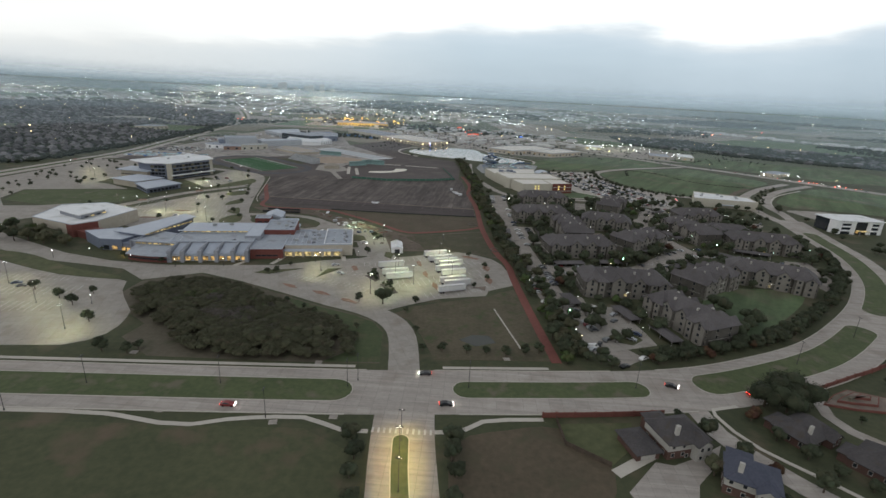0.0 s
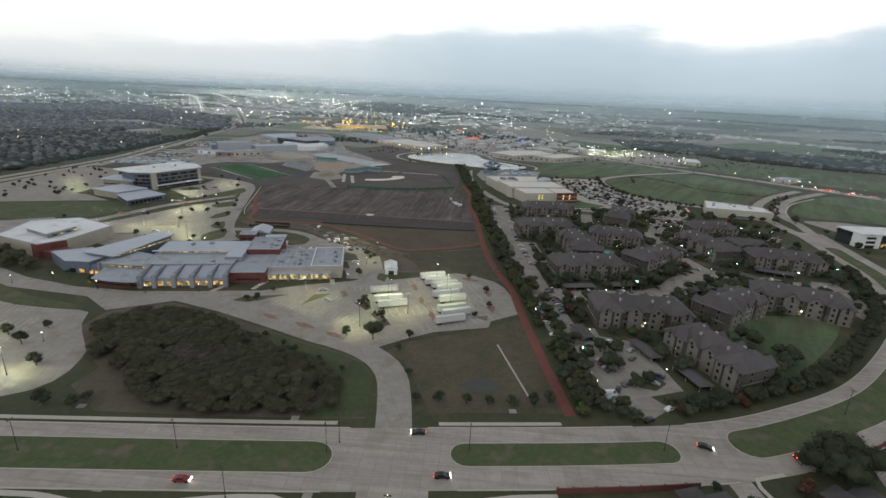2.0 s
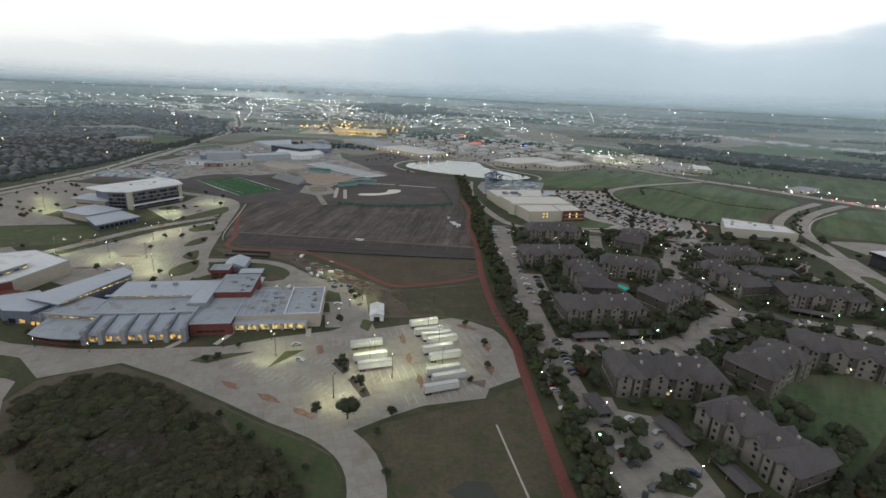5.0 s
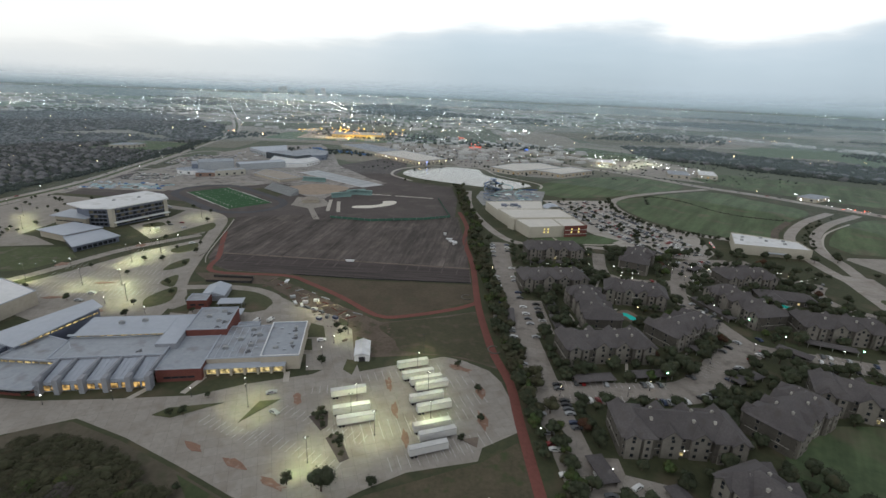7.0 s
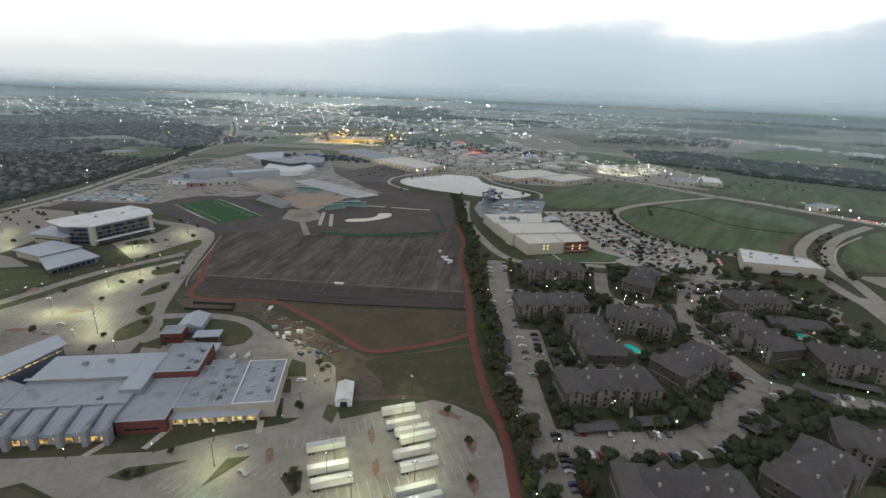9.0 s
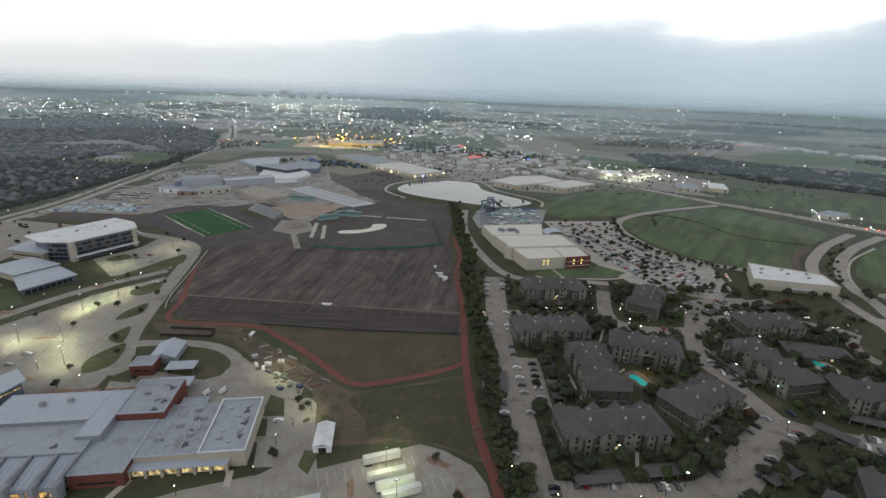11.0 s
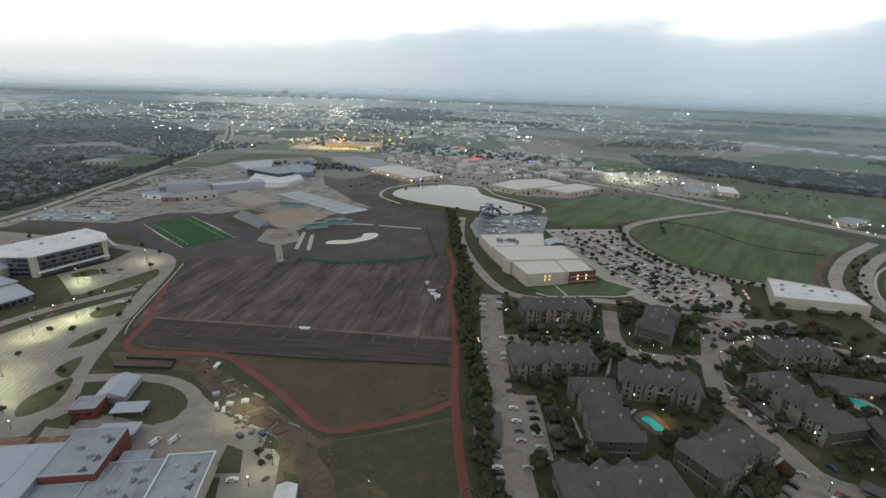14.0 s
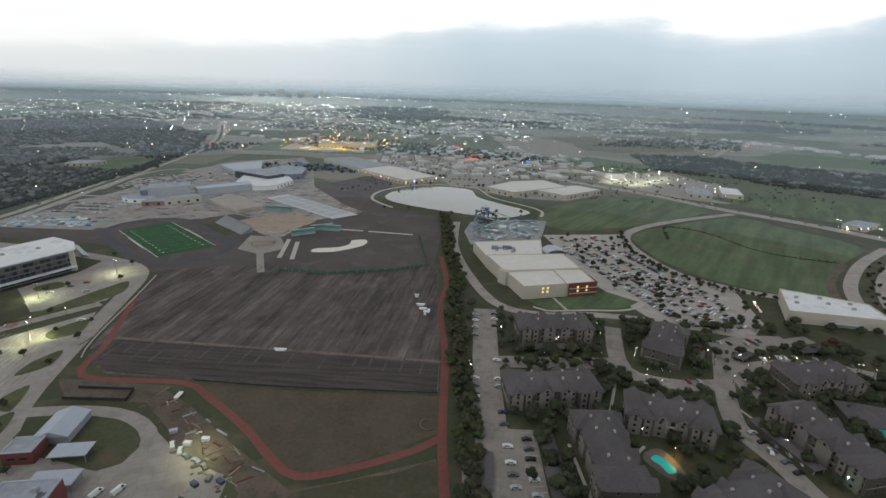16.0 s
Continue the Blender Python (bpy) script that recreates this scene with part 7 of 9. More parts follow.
def profile(pts, half, top):
    """A body from its side outline (x, z), narrowing above the belt line."""
    bm = bmesh.new()
    A, B = [], []
    for x, z in pts:
        y = half if z < 0.95 else half - (z - 0.95) * top
        A.append(bm.verts.new((x, -y, z)))
        B.append(bm.verts.new((x, y, z)))
    n = len(pts)
    bm.faces.new(A)
    bm.faces.new(B[::-1])
    for i in range(n):
        bm.faces.new((A[i], B[i], B[(i + 1) % n], A[(i + 1) % n]))
    return bm


def car(k, van=False, lit=False):
    kind = "van" if van else "car"
    c = thing(kind, pose(0, 0, -500), ("parked white van with dark windows" if van else f"{NAMES[k]} car with dark windows") + (" and lit lamps" if lit else ""), kind, "parked cars" if not lit else "cars on the road")
    if van:
        body = [(-2.7, 0.35), (2.6, 0.35), (2.7, 0.9), (2.1, 1.15), (1.6, 2.0), (-2.6, 2.1), (-2.7, 1.0)]
        cab = [(2.0, 1.2), (1.55, 1.95), (0.9, 1.98), (0.9, 1.2)]
    else:
        body = [(-2.3, 0.3), (2.25, 0.3), (2.32, 0.62), (2.15, 0.8), (1.15, 0.95), (0.35, 1.42), (-1.05, 1.45), (-1.85, 1.02), (-2.3, 0.95)]
        cab = [(1.05, 0.97), (0.38, 1.38), (-1.05, 1.41), (-1.7, 1.0)]
    bm = profile(body, 0.9, 0.35)
    part("body", bm, PAINTS[k], c)
    part("cabin_glass", profile(cab, 0.915, 0.36), GLASS, c)
    for x in (-1.4, 1.42):
        for y in (-0.82, 0.82):
            lathe(0.33, 0.22, RUBBER, c, "wheel", x, y, 0.33)
    for y in (-0.62, 0.62):
        if lit:
            part("headlight", boxes((2.2, 2.36, y - 0.2, y + 0.2, 0.6, 0.76)), HEAD, c)
            part("tail_light", boxes((-2.37, -2.25, y - 0.2, y + 0.2, 0.74, 0.9)), TAIL, c)
    return c


FLEET = [car(k) for k in (0, 1, 2, 3, 4, 5)]
ROLLING = [car(k, lit=True) for k in (2, 4, 0)]
VAN = car(0, van=True)


def park(proto, x, y, a):
    m = pose(x, y, 0.09, 0, 0, a)
    if proto.name in used:
        copy_thing(proto, m)
    else:
        used.add(proto.name)
        proto.matrix_world = m


rnd = random.Random(21)
ODDS = [0, 0, 0, 1, 1, 1, 1, 2, 2, 2, 3, 3, 3, 3, 4, 5]
for p, x, y, a in ((1, -67, 132, 0), (0, 4, 138, 4), (0, -4, 156, 184), (0, 88, 156, -22), (1, 117, 154, 20)):
    park(ROLLING[p], x, y, a)
for line, side, every in ((AISLES[0], 6.2, 0.3), (AISLES[0], -6.2, 0.36), (AISLES[3], 6.6, 0.35), (AISLES[3], -6.6, 0.5), (AISLES[4], 5.4, 0.28), (AISLES[4], -5.4, 0.15)):
    pts = offset(line, side)
    for i, p in enumerate(pts):
        if rnd.random() < every and i > 3:
            a, b = line[max(i - 1, 0)], line[min(i + 1, len(line) - 1)]
            park(FLEET[rnd.choice(ODDS)], p[0], p[1], math.degrees(math.atan2(b[1] - a[1], b[0] - a[0])) + 90 + rnd.uniform(-4, 4))
for x, y, a in ((70, 186, 60), (74, 190, 60), (86, 192, -30), (90, 197, -30), (84, 210, 40), (86, 217, 40), (78, 224, 30), (193, 448, -120), (198, 458, -120), (176, 376, 80), (179, 371, 80), (181, 366, 80), (163, 380, 20), (190, 322, 60), (194, 320, 60), (206, 316, 60), (210, 314, 60), (236, 290, 30), (237, 294, 30), (238, 298, 30), (239, 302, 30), (211, 322, 70), (214, 321, 70), (222, 318, 70), (233, 314, 70), (207, 309, 82), (218, 308, 82), (226, 307, 82), (67, 338, 2), (67, 341, 2), (67, 349, 2), (67, 360, 2), (67, 366, 2), (67, 372, 2), (41.5, 343, 2), (41.5, 351, 2), (199, 469, 95), (205, 469, 95), (216, 469, 95), (222, 470, 95), (194, 434, 5), (194, 428, 5), (193, 420, 5), (272, 410, 20), (268, 404, 20), (270, 398, 0), (171, 384, 15), (172, 378, 15), (173, 372, 15), (175, 366, 15), (176, 360, 15), (241, 310, 30), (100, 436, 90), (104, 436, 90), (112, 437, 90), (120, 438, 90), (160, 424, 90), (166, 424, 90), (220, 474, 90), (226, 474, 90), (172, 372, 70), (187, 338, 100), (-63, 267, 20), (-57, 254, -30), (-54, 314, 10), (-207, 358, 0), (-207, 347, 0), (-200, 462, 30), (-252, 500, 20), (-240, 520, 20), (-246, 512, 20), (-205, 215, 20), (-210, 218, 20), (-230, 505, 60)):
    park(FLEET[rnd.choice(ODDS)], x, y, a + rnd.uniform(-5, 5))
for x, y, a in ((-95, 331.5, 75), (-88, 333.5, 75), (66, 183, 10)):
    park(VAN, x, y, a)
for x, y in ((-82, 358), (-77, 355), (-73, 352), (-68, 350), (-63, 347)):
    park(FLEET[rnd.choice((0, 0, 1, 3))], x, y, rnd.uniform(100, 170))
# hall parking lot: rows of cars
HLOT = [(130, 695), (212, 708), (205, 640), (219, 588), (252, 556), (243, 500), (228, 486), (184, 492), (155, 560), (142, 634)]
LOT_CARS = []
rows = 0
axis = Vector((0.30, -0.954))
side = Vector((0.954, 0.30))
for r in range(-3, 12):
    for k in range(0, 74):
        p = Vector((150, 690)) + side * (r * 8.4 + (2.6 if r % 2 else 0)) + axis * (k * 2.9)
        if inside(tuple(p), HLOT) and rnd.random() < (0.6 if p.y < 640 else 0.3) and rows < 290:
            rows += 1
            LOT_CARS.append((FLEET[rnd.choice(ODDS)], pose(p.x, p.y, 0.09, 0, 0, 17 + rnd.uniform(-4, 4))))
def join_cars(name, cars, label):
    """Cars past counting, joined by paint."""
    extra = {}
    for t, m in cars:
        for child in t.children:
            me = child.data
            V, F = extra.setdefault(me.materials[0].name, ([], []))
            k = len(V)
            a = m @ child.matrix_basis
            V += [tuple(a @ v.co) for v in me.vertices]
            F += [tuple(i + k for i in p.vertices) for p in me.polygons]
    for mat_name, (V, F) in extra.items():
        tagged(from_data(name, V, F, bpy.data.materials[mat_name]), label, "cars", kind="stuff")


join_cars("lot_cars", LOT_CARS, "rows of parked cars filling the hall's lot")
for x, y in ((254, 520), (256, 527), (258, 534)):
    park(ROLLING[2], x, y, 70)


def trailer():
    """A box trailer with ribs, rear doors, wheels and landing legs."""
    t = thing("semi_trailer", pose(0, 0, -500), "long white box trailer parked in the lot", "trailer", "box trailers")
    part("box", boxes((-7.4, 7.4, -1.3, 1.3, 1.2, 4.05)), TRAILER_BOX, t)
    part("top_rail", boxes((-7.45, 7.45, -1.34, -1.26, 3.95, 4.1), (-7.45, 7.45, 1.26, 1.34, 3.95, 4.1), (-7.45, -7.35, -1.3, 1.3, 3.95, 4.1), (7.35, 7.45, -1.3, 1.3, 3.95, 4.1)), STEEL, t)
    part("bottom_rail", boxes((-7.45, 7.45, -1.34, -1.26, 1.1, 1.3), (-7.45, 7.45, 1.26, 1.34, 1.1, 1.3)), STEEL, t)
    for i in range(13):
        x = -6.9 + i * 1.15
        part("rib", boxes((x - 0.03, x + 0.03, -1.33, -1.29, 1.3, 3.95), (x - 0.03, x + 0.03, 1.29, 1.33, 1.3, 3.95)), TRAILER_BOX, t)
    for y in (-0.64, 0.64):
        part("rear_door", boxes((-7.46, -7.4, y - 0.6, y + 0.6, 1.35, 3.9)), TRAILER_BOX, t)
    part("chassis", boxes((-7.2, 6.5, -0.6, -0.4, 0.85, 1.15), (-7.2, 6.5, 0.4, 0.6, 0.85, 1.15), (-7.2, -7.0, -1.2, 1.2, 0.45, 0.6)), DARK, t)
    for x in (-6.3, -5.0):
        for y in (-1.05, 1.05):
            lathe(0.5, 0.5, RUBBER, t, "wheel", x, y, 0.5)
    for y in (-0.8, 0.8):
        part("landing_leg", boxes((5.2, 5.4, y - 0.1, y + 0.1, 0.1, 1.15), (5.05, 5.55, y - 0.2, y + 0.2, 0.02, 0.12)), STEEL, t)
    return t


T = trailer()
for x, y, a in ((-4.5, 292.7, 21), (-1.3, 284.0, 21), (2.6, 279.6, 21), (5.4, 275.6, 22), (3.6, 266.9, 21), (7, 260.7, 21), (6.6, 248.8, 21), (9, 244.0, 21), (6.0, 236.0, 21), (-30, 268.1, 19), (-26.3, 256.7, 19), (-23.3, 250.4, 19)):
    m = pose(x, y, 0.07, 0, 0, a)
    if T.name in used:
        copy_thing(T, m)
    else:
        used.add(T.name)
        T.matrix_world = m

# parking bay lines
def bay_lines(name, x, y, a, count, gap, length, rows=1, row_gap=0):
    m = pose(x, y, 0, 0, 0, a)
    bm = bmesh.new()
    for r in range(rows):
        for i in range(count):
            bx, by = i * gap, r * row_gap
            box(bm, bx - 0.09, bx + 0.09, by, by + length, 0.05, 0.085)
    bm.transform(m)
    tagged(part(name, bm, PAINT), "white painted parking bay lines", "marking", kind="structure")


for k, (x, y, a, n, g, l, r, rg) in enumerate(((-28, 236, 20, 10, 3.6, 11, 1, 0), (-6, 226, 21, 10, 3.4, 7, 1, 0), (8, 234, 21, 8, 3.4, 7, 2, 16), (14, 262, 21, 6, 3.4, 8, 2, 14), (-62, 240, -24, 14, 3.0, 5.5, 2, 16), (-84, 246, -24, 10, 3.0, 5.5, 1, 0), (-46, 268, 10, 8, 3.2, 5.5, 1, 0), (-26, 278, 20, 12, 3.4, 7, 1, 0), (-245, 345, 12, 26, 3.0, 10.5, 4, 17), (-225, 415, 12, 10, 3.0, 10.5, 2, 17), (-250, 480, 60, 12, 3.0, 5.5, 1, 0), (64, 283, 2, 18, 2.9, 5, 1, 0), (64, 272, 2, 14, 2.9, 5, 1, 0), (71, 335, 91, 16, 2.8, 5.5, 1, 0), (44.5, 340, 91, 8, 2.8, 5.5, 1, 0), (207, 319, -20, 11, 2.8, 5.5, 1, 0), (206, 307, -8, 12, 2.8, 5.5, 1, 0), (194, 468, 5, 16, 2.8, 4, 1, 0), (138, 296, 48, 8, 2.8, 5, 1, 0), (-290, 175, 8, 40, 3.0, 10.5, 3, 18))):
    bay_lines(f"marking_bays_{k + 1}", x, y, a, n, g, l, r, rg)
for i in range(11):
    x = -18.6 + i * 1.8
    tagged(part(f"marking_crossing_{i + 1}", boxes((x - 0.35, x + 0.35, 122.6, 125.0, 0.1, 0.15)), PAINT), "white painted crosswalk bar", "marking", kind="structure")

# ---- lamps ----
def lamp_post(h, arms, head, label, name="lamp_post", category="lamp post"):
    t = thing(name, pose(0, 0, -500), label, category, "lamp posts")
    bm = bmesh.new()
    rings = []
    for z, r in ((0, 0.22), (0.6, 0.2), (0.62, 0.1), (h, 0.07)):
        rings.append([bm.verts.new((r * math.cos(a), r * math.sin(a), z)) for a in (2 * math.pi * k / 8 for k in range(8))])
    for p, q in zip(rings, rings[1:]):
        for k in range(8):
            bm.faces.new((p[k], p[(k + 1) % 8], q[(k + 1) % 8], q[k]))
    part("pole", bm, DARK, t)
    for a in arms:
        m = Matrix.Rotation(radians(a), 4, "Z")
        bm = boxes((0, 0.5, -0.04, 0.04, h - 0.15, h - 0.05))
        bm.transform(m)
        part("arm", bm, DARK, t)
        bm = boxes((0.35, 0.95, -0.2, 0.2, h - 0.05, h + 0.08))
        bm.transform(m)
        hd = part("head", bm, DARK, t)
        bm = boxes((0.4, 0.9, -0.16, 0.16, h - 0.09, h - 0.06))
        bm.transform(m)
        part("lens", bm, head, hd)
    # refractor that shows from above
    bm = bmesh.new()
    bmesh.ops.create_icosphere(bm, subdivisions=1, radius=0.09 if h > 8 else 0.3 if h > 6 else 0.17, matrix=Matrix.Translation((0, 0, h + 0.2)))
    part("refractor", bm, head, t)
    return t


P_FLOOD = lamp_post(11.0, (0, 180), LAMP_WHITE, "tall lit parking lot lamp with two heads")
P_WALK = lamp_post(4.2, (0,), LAMP_WHITE, "short lit footpath lamp")
P_GREEN = lamp_post(6.5, (0,), LAMP_GREEN, "court lamp with a greenish glow")
P_WARM = lamp_post(4.5, (0,), LAMP_WARM, "short court lamp with a warm glow")
P_DARK = lamp_post(10.5, (0, 180), STEEL, "unlit steel street lamp on the median")


def stand(proto, x, y, a=0):
    m = pose(x, y, 0.05, 0, 0, a)
    if proto.name in used:
        copy_thing(proto, m)
    else:
        used.add(proto.name)
        proto.matrix_world = m


def shine(x, y, z, watts, color, radius=0.5, spot=120):
    l = new("lamp_light", bpy.data.lights.new("lamp_light", "SPOT"))
    l.data.energy, l.data.color, l.data.shadow_soft_size = watts, color, radius
    l.data.spot_size, l.data.spot_blend = radians(spot), 1.0
    l.location = (x, y, z)


WARM_WHITE = (0.97, 1.0, 0.56)
for x, y, w in ((-25, 261, 0.7), (-36, 228, 0.9), (-69, 257, 1.0), (0, 306, 0.25), (-15, 244, 0.75), (4, 272, 0.8), (6, 252, 0.65), (-2, 288, 0.7), (-26, 254, 0.45), (-218, 413, 1.0), (-211, 437, 1.0), (-222, 370, 0.9), (-198, 372, 0.8), (-252, 491, 1.1), (-232, 541, 1.1), (-214, 218, 1.1), (-154, 176, 1.3), (-184, 198, 1.0), (-356, 480, 1.0), (-390, 520, 0.8), (-67, 354, 1.1), (-42, 323, 0.55), (-262, 374, 0.8), (-270, 200, 1.0), (-180, 350, 0.7), (-390, 400, 0.7)):
    stand(P_FLOOD, x, y, 20)
    shine(x, y, 10.7, 8000 * w * (1.55 if x < -130 and y > 300 else 1.0 if x > -130 else 0.75), WARM_WHITE, 0.6, 152)
for x, y in ((-9.2, 112), (-8.2, 100), (-9.4, 119.5), (-7.4, 84)):
    stand(P_FLOOD, x, y, 0)
    shine(x, y, 9.0, 4200, (1.0, 0.70, 0.22), 0.5, 125)
# warm light from the school's entries
shine(-164, 258, 4.4, 900, (1.0, 0.7, 0.3), 0.6, 150)
for x, y in ((128, 364), (231, 392), (243, 390)):
    shine(x, y, 4.2, 1000, (1.0, 0.6, 0.18), 0.3, 150)
for x, y in ((310, 1060), (345, 1040), (380, 1080), (420, 1120), (350, 1150)):
    shine(x, y, 14, 60000, (0.95, 1.0, 0.7), 1.0, 150)
shine(-186, 266, 4.4, 1300, (1.0, 0.65, 0.2), 0.6, 150)
for x, y in ((-119, 140), (-75, 144), (-31, 146), (12, 149), (74, 154), (-133, 124), (-53, 127), (-28, 150), (150, 178), (196, 206)):
    stand(P_DARK, x, y, 90)
rnd = random.Random(8)
for x, y in ((-95, 262), (-125, 257), (-76, 271), (-52, 282), (-150, 252), (-176, 254), (-205, 262), (-50, 300), (-47, 312), (-240, 440), (-232, 445), (-252, 424), (-262, 398), (-256, 404), (-270, 392), (-226, 455), (-216, 470), (-130, 345), (-190, 345), (-160, 335), (-290, 300), (-310, 310), (-340, 320), (-222, 256), (-235, 205), (-190, 180), (-160, 200)):
    stand(P_WALK, x, y, rnd.uniform(0, 360))
for x, y in ((61, 206), (114, 288), (188, 352), (228, 318), (196, 331), (134, 402), (84, 262), (262, 330)):
    stand(P_GREEN, x, y, rnd.uniform(0, 360))
for i in range(46):
    line = rnd.choice(AISLES)
    p = rnd.choice(line)
    s = rnd.choice((-1, 1)) * rnd.uniform(7.5, 11)
    stand(P_WALK if i % 3 else P_WARM, p[0] + s, p[1] + rnd.uniform(-4, 4), rnd.uniform(0, 360))
for x, y in ((100, 214), (92, 196), (150, 262), (222, 446), (246, 436), (196, 378), (208, 370), (214, 382), (128, 366), (132, 372), (104, 412), (86, 440), (96, 440), (110, 442), (118, 442), (260, 466), (272, 462), (212, 446)):
    stand(P_WARM if x in (128, 132, 208, 214) else P_WALK, x, y, 0)
for i, p in enumerate(curve(AVENUE, 45)):
    if p[1] > 340:
        stand(P_WALK, p[0] + (14 if i % 2 else -14), p[1])

# ---- sports grounds ----
def oval(cx, cy, a, L, R, n=16):
    m = pose(cx, cy, 0, 0, 0, a)
    pts = [(L * s + R * math.cos(q), R * math.sin(q)) for s, q0 in ((1, -math.pi / 2), (-1, math.pi / 2)) for q in (q0 + math.pi * k / n for k in range(n + 1))]
    return [tuple((m @ Vector((x, y, 0))).to_2d()) for x, y in pts]


FX, FY, FA = -249.5, 636, -41
TRACK = mat("track_asphalt", (0.058, 0.059, 0.067), (0.092, 0.092, 0.102), 2, 20)
land("running_track", oval(FX, FY, FA, 42, 45), 0.07, TRACK, "dark asphalt running track round the field", "track")
land("track_infield", oval(FX, FY, FA, 42, 36), 0.09, PLOWED, "dark unfinished infield of the track", "infield")
m = pose(FX, FY, 0, 0, 0, FA)
land("football_field", [tuple((m @ Vector((x, y, 0))).to_2d()) for x, y in rect(-55, 55, -24.5, 24.5)], 0.12, TURF, "green artificial turf football field", "football field")
bm = boxes((-55, 55, -25.2, -24.4, 0.1, 0.15), (-55, 55, 24.4, 25.2, 0.1, 0.15), (-22, 22, -26.4, -25.2, 0.1, 0.15), (-22, 22, 25.2, 26.4, 0.1, 0.15))
for i in range(11):
    x = -45 + i * 9
    for y in (-17, 17):
        box(bm, x - 1.0, x + 1.0, y - 0.8, y + 0.8, 0.1, 0.15)
    box(bm, x - 0.05, x + 0.05, -24, 24, 0.1, 0.135)
bm.transform(m)
tagged(part("marking_field", bm, PAINT), "white painted football field lines", "marking", kind="structure")


def bleacher(x, y, a, L, rows, label):
    b = thing("bleacher", pose(x, y, 0, 0, 0, a), label, "bleacher", "bleachers")
    for i in range(rows):
        part("step", boxes((-L / 2, L / 2, i * 0.85, i * 0.85 + 0.8, 0, 0.5 + i * 0.42)), STEEL, b)
    part("press_rail", boxes((-L / 2, L / 2, rows * 0.85, rows * 0.85 + 0.1, 0, rows * 0.42 + 1.3)), STEEL, b)


bleacher(-207, 676, -41, 62, 14, "long grey aluminium bleacher beside the field")
bleacher(-296, 590, 139, 40, 6, "small grey aluminium bleacher beside the field")
land("softball_infield", [(-215, 695), (-183, 674), (-150, 676), (-126, 715), (-140, 735), (-172, 742), (-195, 726)], 0.08, mat("clay", (0.30, 0.235, 0.18), (0.39, 0.31, 0.245), 3, 18, third=(0.26, 0.22, 0.18)), "tan clay softball field", "ball field", smooth=True)
land("tennis_courts", [(-225, 828), (-110, 731), (-85, 756), (-205, 857)], 0.09, mat("court_slab", (0.46, 0.47, 0.48), (0.56, 0.57, 0.58), 4, 30), "pale unpainted concrete tennis courts", "courts")
m = pose(-156, 794, 0, 0, 0, -40)
for k in range(8):
    for s in (-1, 1):
        land("court_panel", [tuple((m @ Vector((x, y, 0))).to_2d()) for x, y in rect(-66 + k * 16.6, -66 + k * 16.6 + 14, s * 8.2 - 7, s * 8.2 + 7)], 0.12, mat("court_panel", (0.36, 0.38, 0.40), (0.43, 0.45, 0.47), 3, 20) if k + s == -1 else bpy.data.materials["court_panel"], "grey unpainted tennis court panel", "court")
land("plaza", [(-168, 612), (-174, 655), (-142, 652), (-125, 620), (-142, 599)], 0.09, CONCRETE_LOT, "pale concrete plaza between ball fields", "plaza")
strip("plaza_stem", [(-143, 602), (-124, 556)], 6, 0.1, CONCRETE_LOT, "pale concrete path", "footpath")
k = thing("concession_building", pose(-152, 632, 0.09, 0, 0, 20), "small tan concession building with a hipped roof", "building")
part("wall", boxes((-9, 9, -6, 6, 0, 3.4)), WALL_TAN, k)
part("roof", hip_roof(18, 12, 3.4, 3.0, 1.0), mat("tan_roof", (0.25, 0.22, 0.19), (0.31, 0.28, 0.24), 2, 9), k)
land("baseball_outfield", [(-112, 566), (-128, 660), (-104, 686), (-7, 676), (10, 590), (-17, 575), (-70, 560)], 0.075, PLOWED, "dark bare soil of the baseball field", "ball field")
land("baseball_base_path", [(-99, 612), (-98, 622), (-78, 629), (-70, 640), (-70, 652), (-58, 656), (-54, 648), (-58, 634), (-72, 620), (-84, 613)], 0.11, mat("pale_sand", (0.66, 0.62, 0.54), (0.76, 0.72, 0.64), 2, 12), "pale sand of the baseball base path", "ball field", smooth=True, step=3)
green_net = mat("green_mesh_fence", (0.05, 0.12, 0.09), (0.07, 0.16, 0.12), 2, 10)
for x0, y0, x1, y1, h in ((-112, 564, -70, 558, 2.4), (-70, 558, -17, 573, 2.4), (-17, 573, 10, 588, 2.4), (10, 588, -6, 678, 1.6)):
    f = thing("outfield_fence", Matrix(), "green mesh outfield fence on thin posts", "fence", "outfield fences")
    part("mesh", ribbon_bm([(x0, y0), (x1, y1)], 0.05, -0.05, 0.1, h), green_net, f)
    for i in range(8):
        x, y = x0 + (x1 - x0) * i / 7, y0 + (y1 - y0) * i / 7
        slab(f, "post", rect(x - 0.1, x + 0.1, y - 0.1, y + 0.1), 0, h + 0.1, STEEL)
pale_green = mat("pale_green_panel", (0.20, 0.30, 0.29), (0.27, 0.38, 0.37), 2, 10)
for x, y, a, L in ((-122, 664, 35, 24), (-108, 684, 30, 24), (-185, 758, -10, 34), (-100, 682, -5, 20)):
    g = thing("grandstand", pose(x, y, 0, 0, 0, a), "pale green covered grandstand behind home plate", "grandstand", "grandstands")
    for i in range(5):
        part("step", boxes((-L / 2, L / 2, i * 1.0, i * 1.0 + 0.95, 0, 0.6 + i * 0.5)), pale_green, g)
    slab(g, "back_wall", rect(-L / 2, L / 2, 5.1, 5.4), 0, 5.2, pale_green)
    slab(g, "roof", rect(-L / 2, L / 2, 1.8, 6.0), 5.2, 5.5, pale_green)
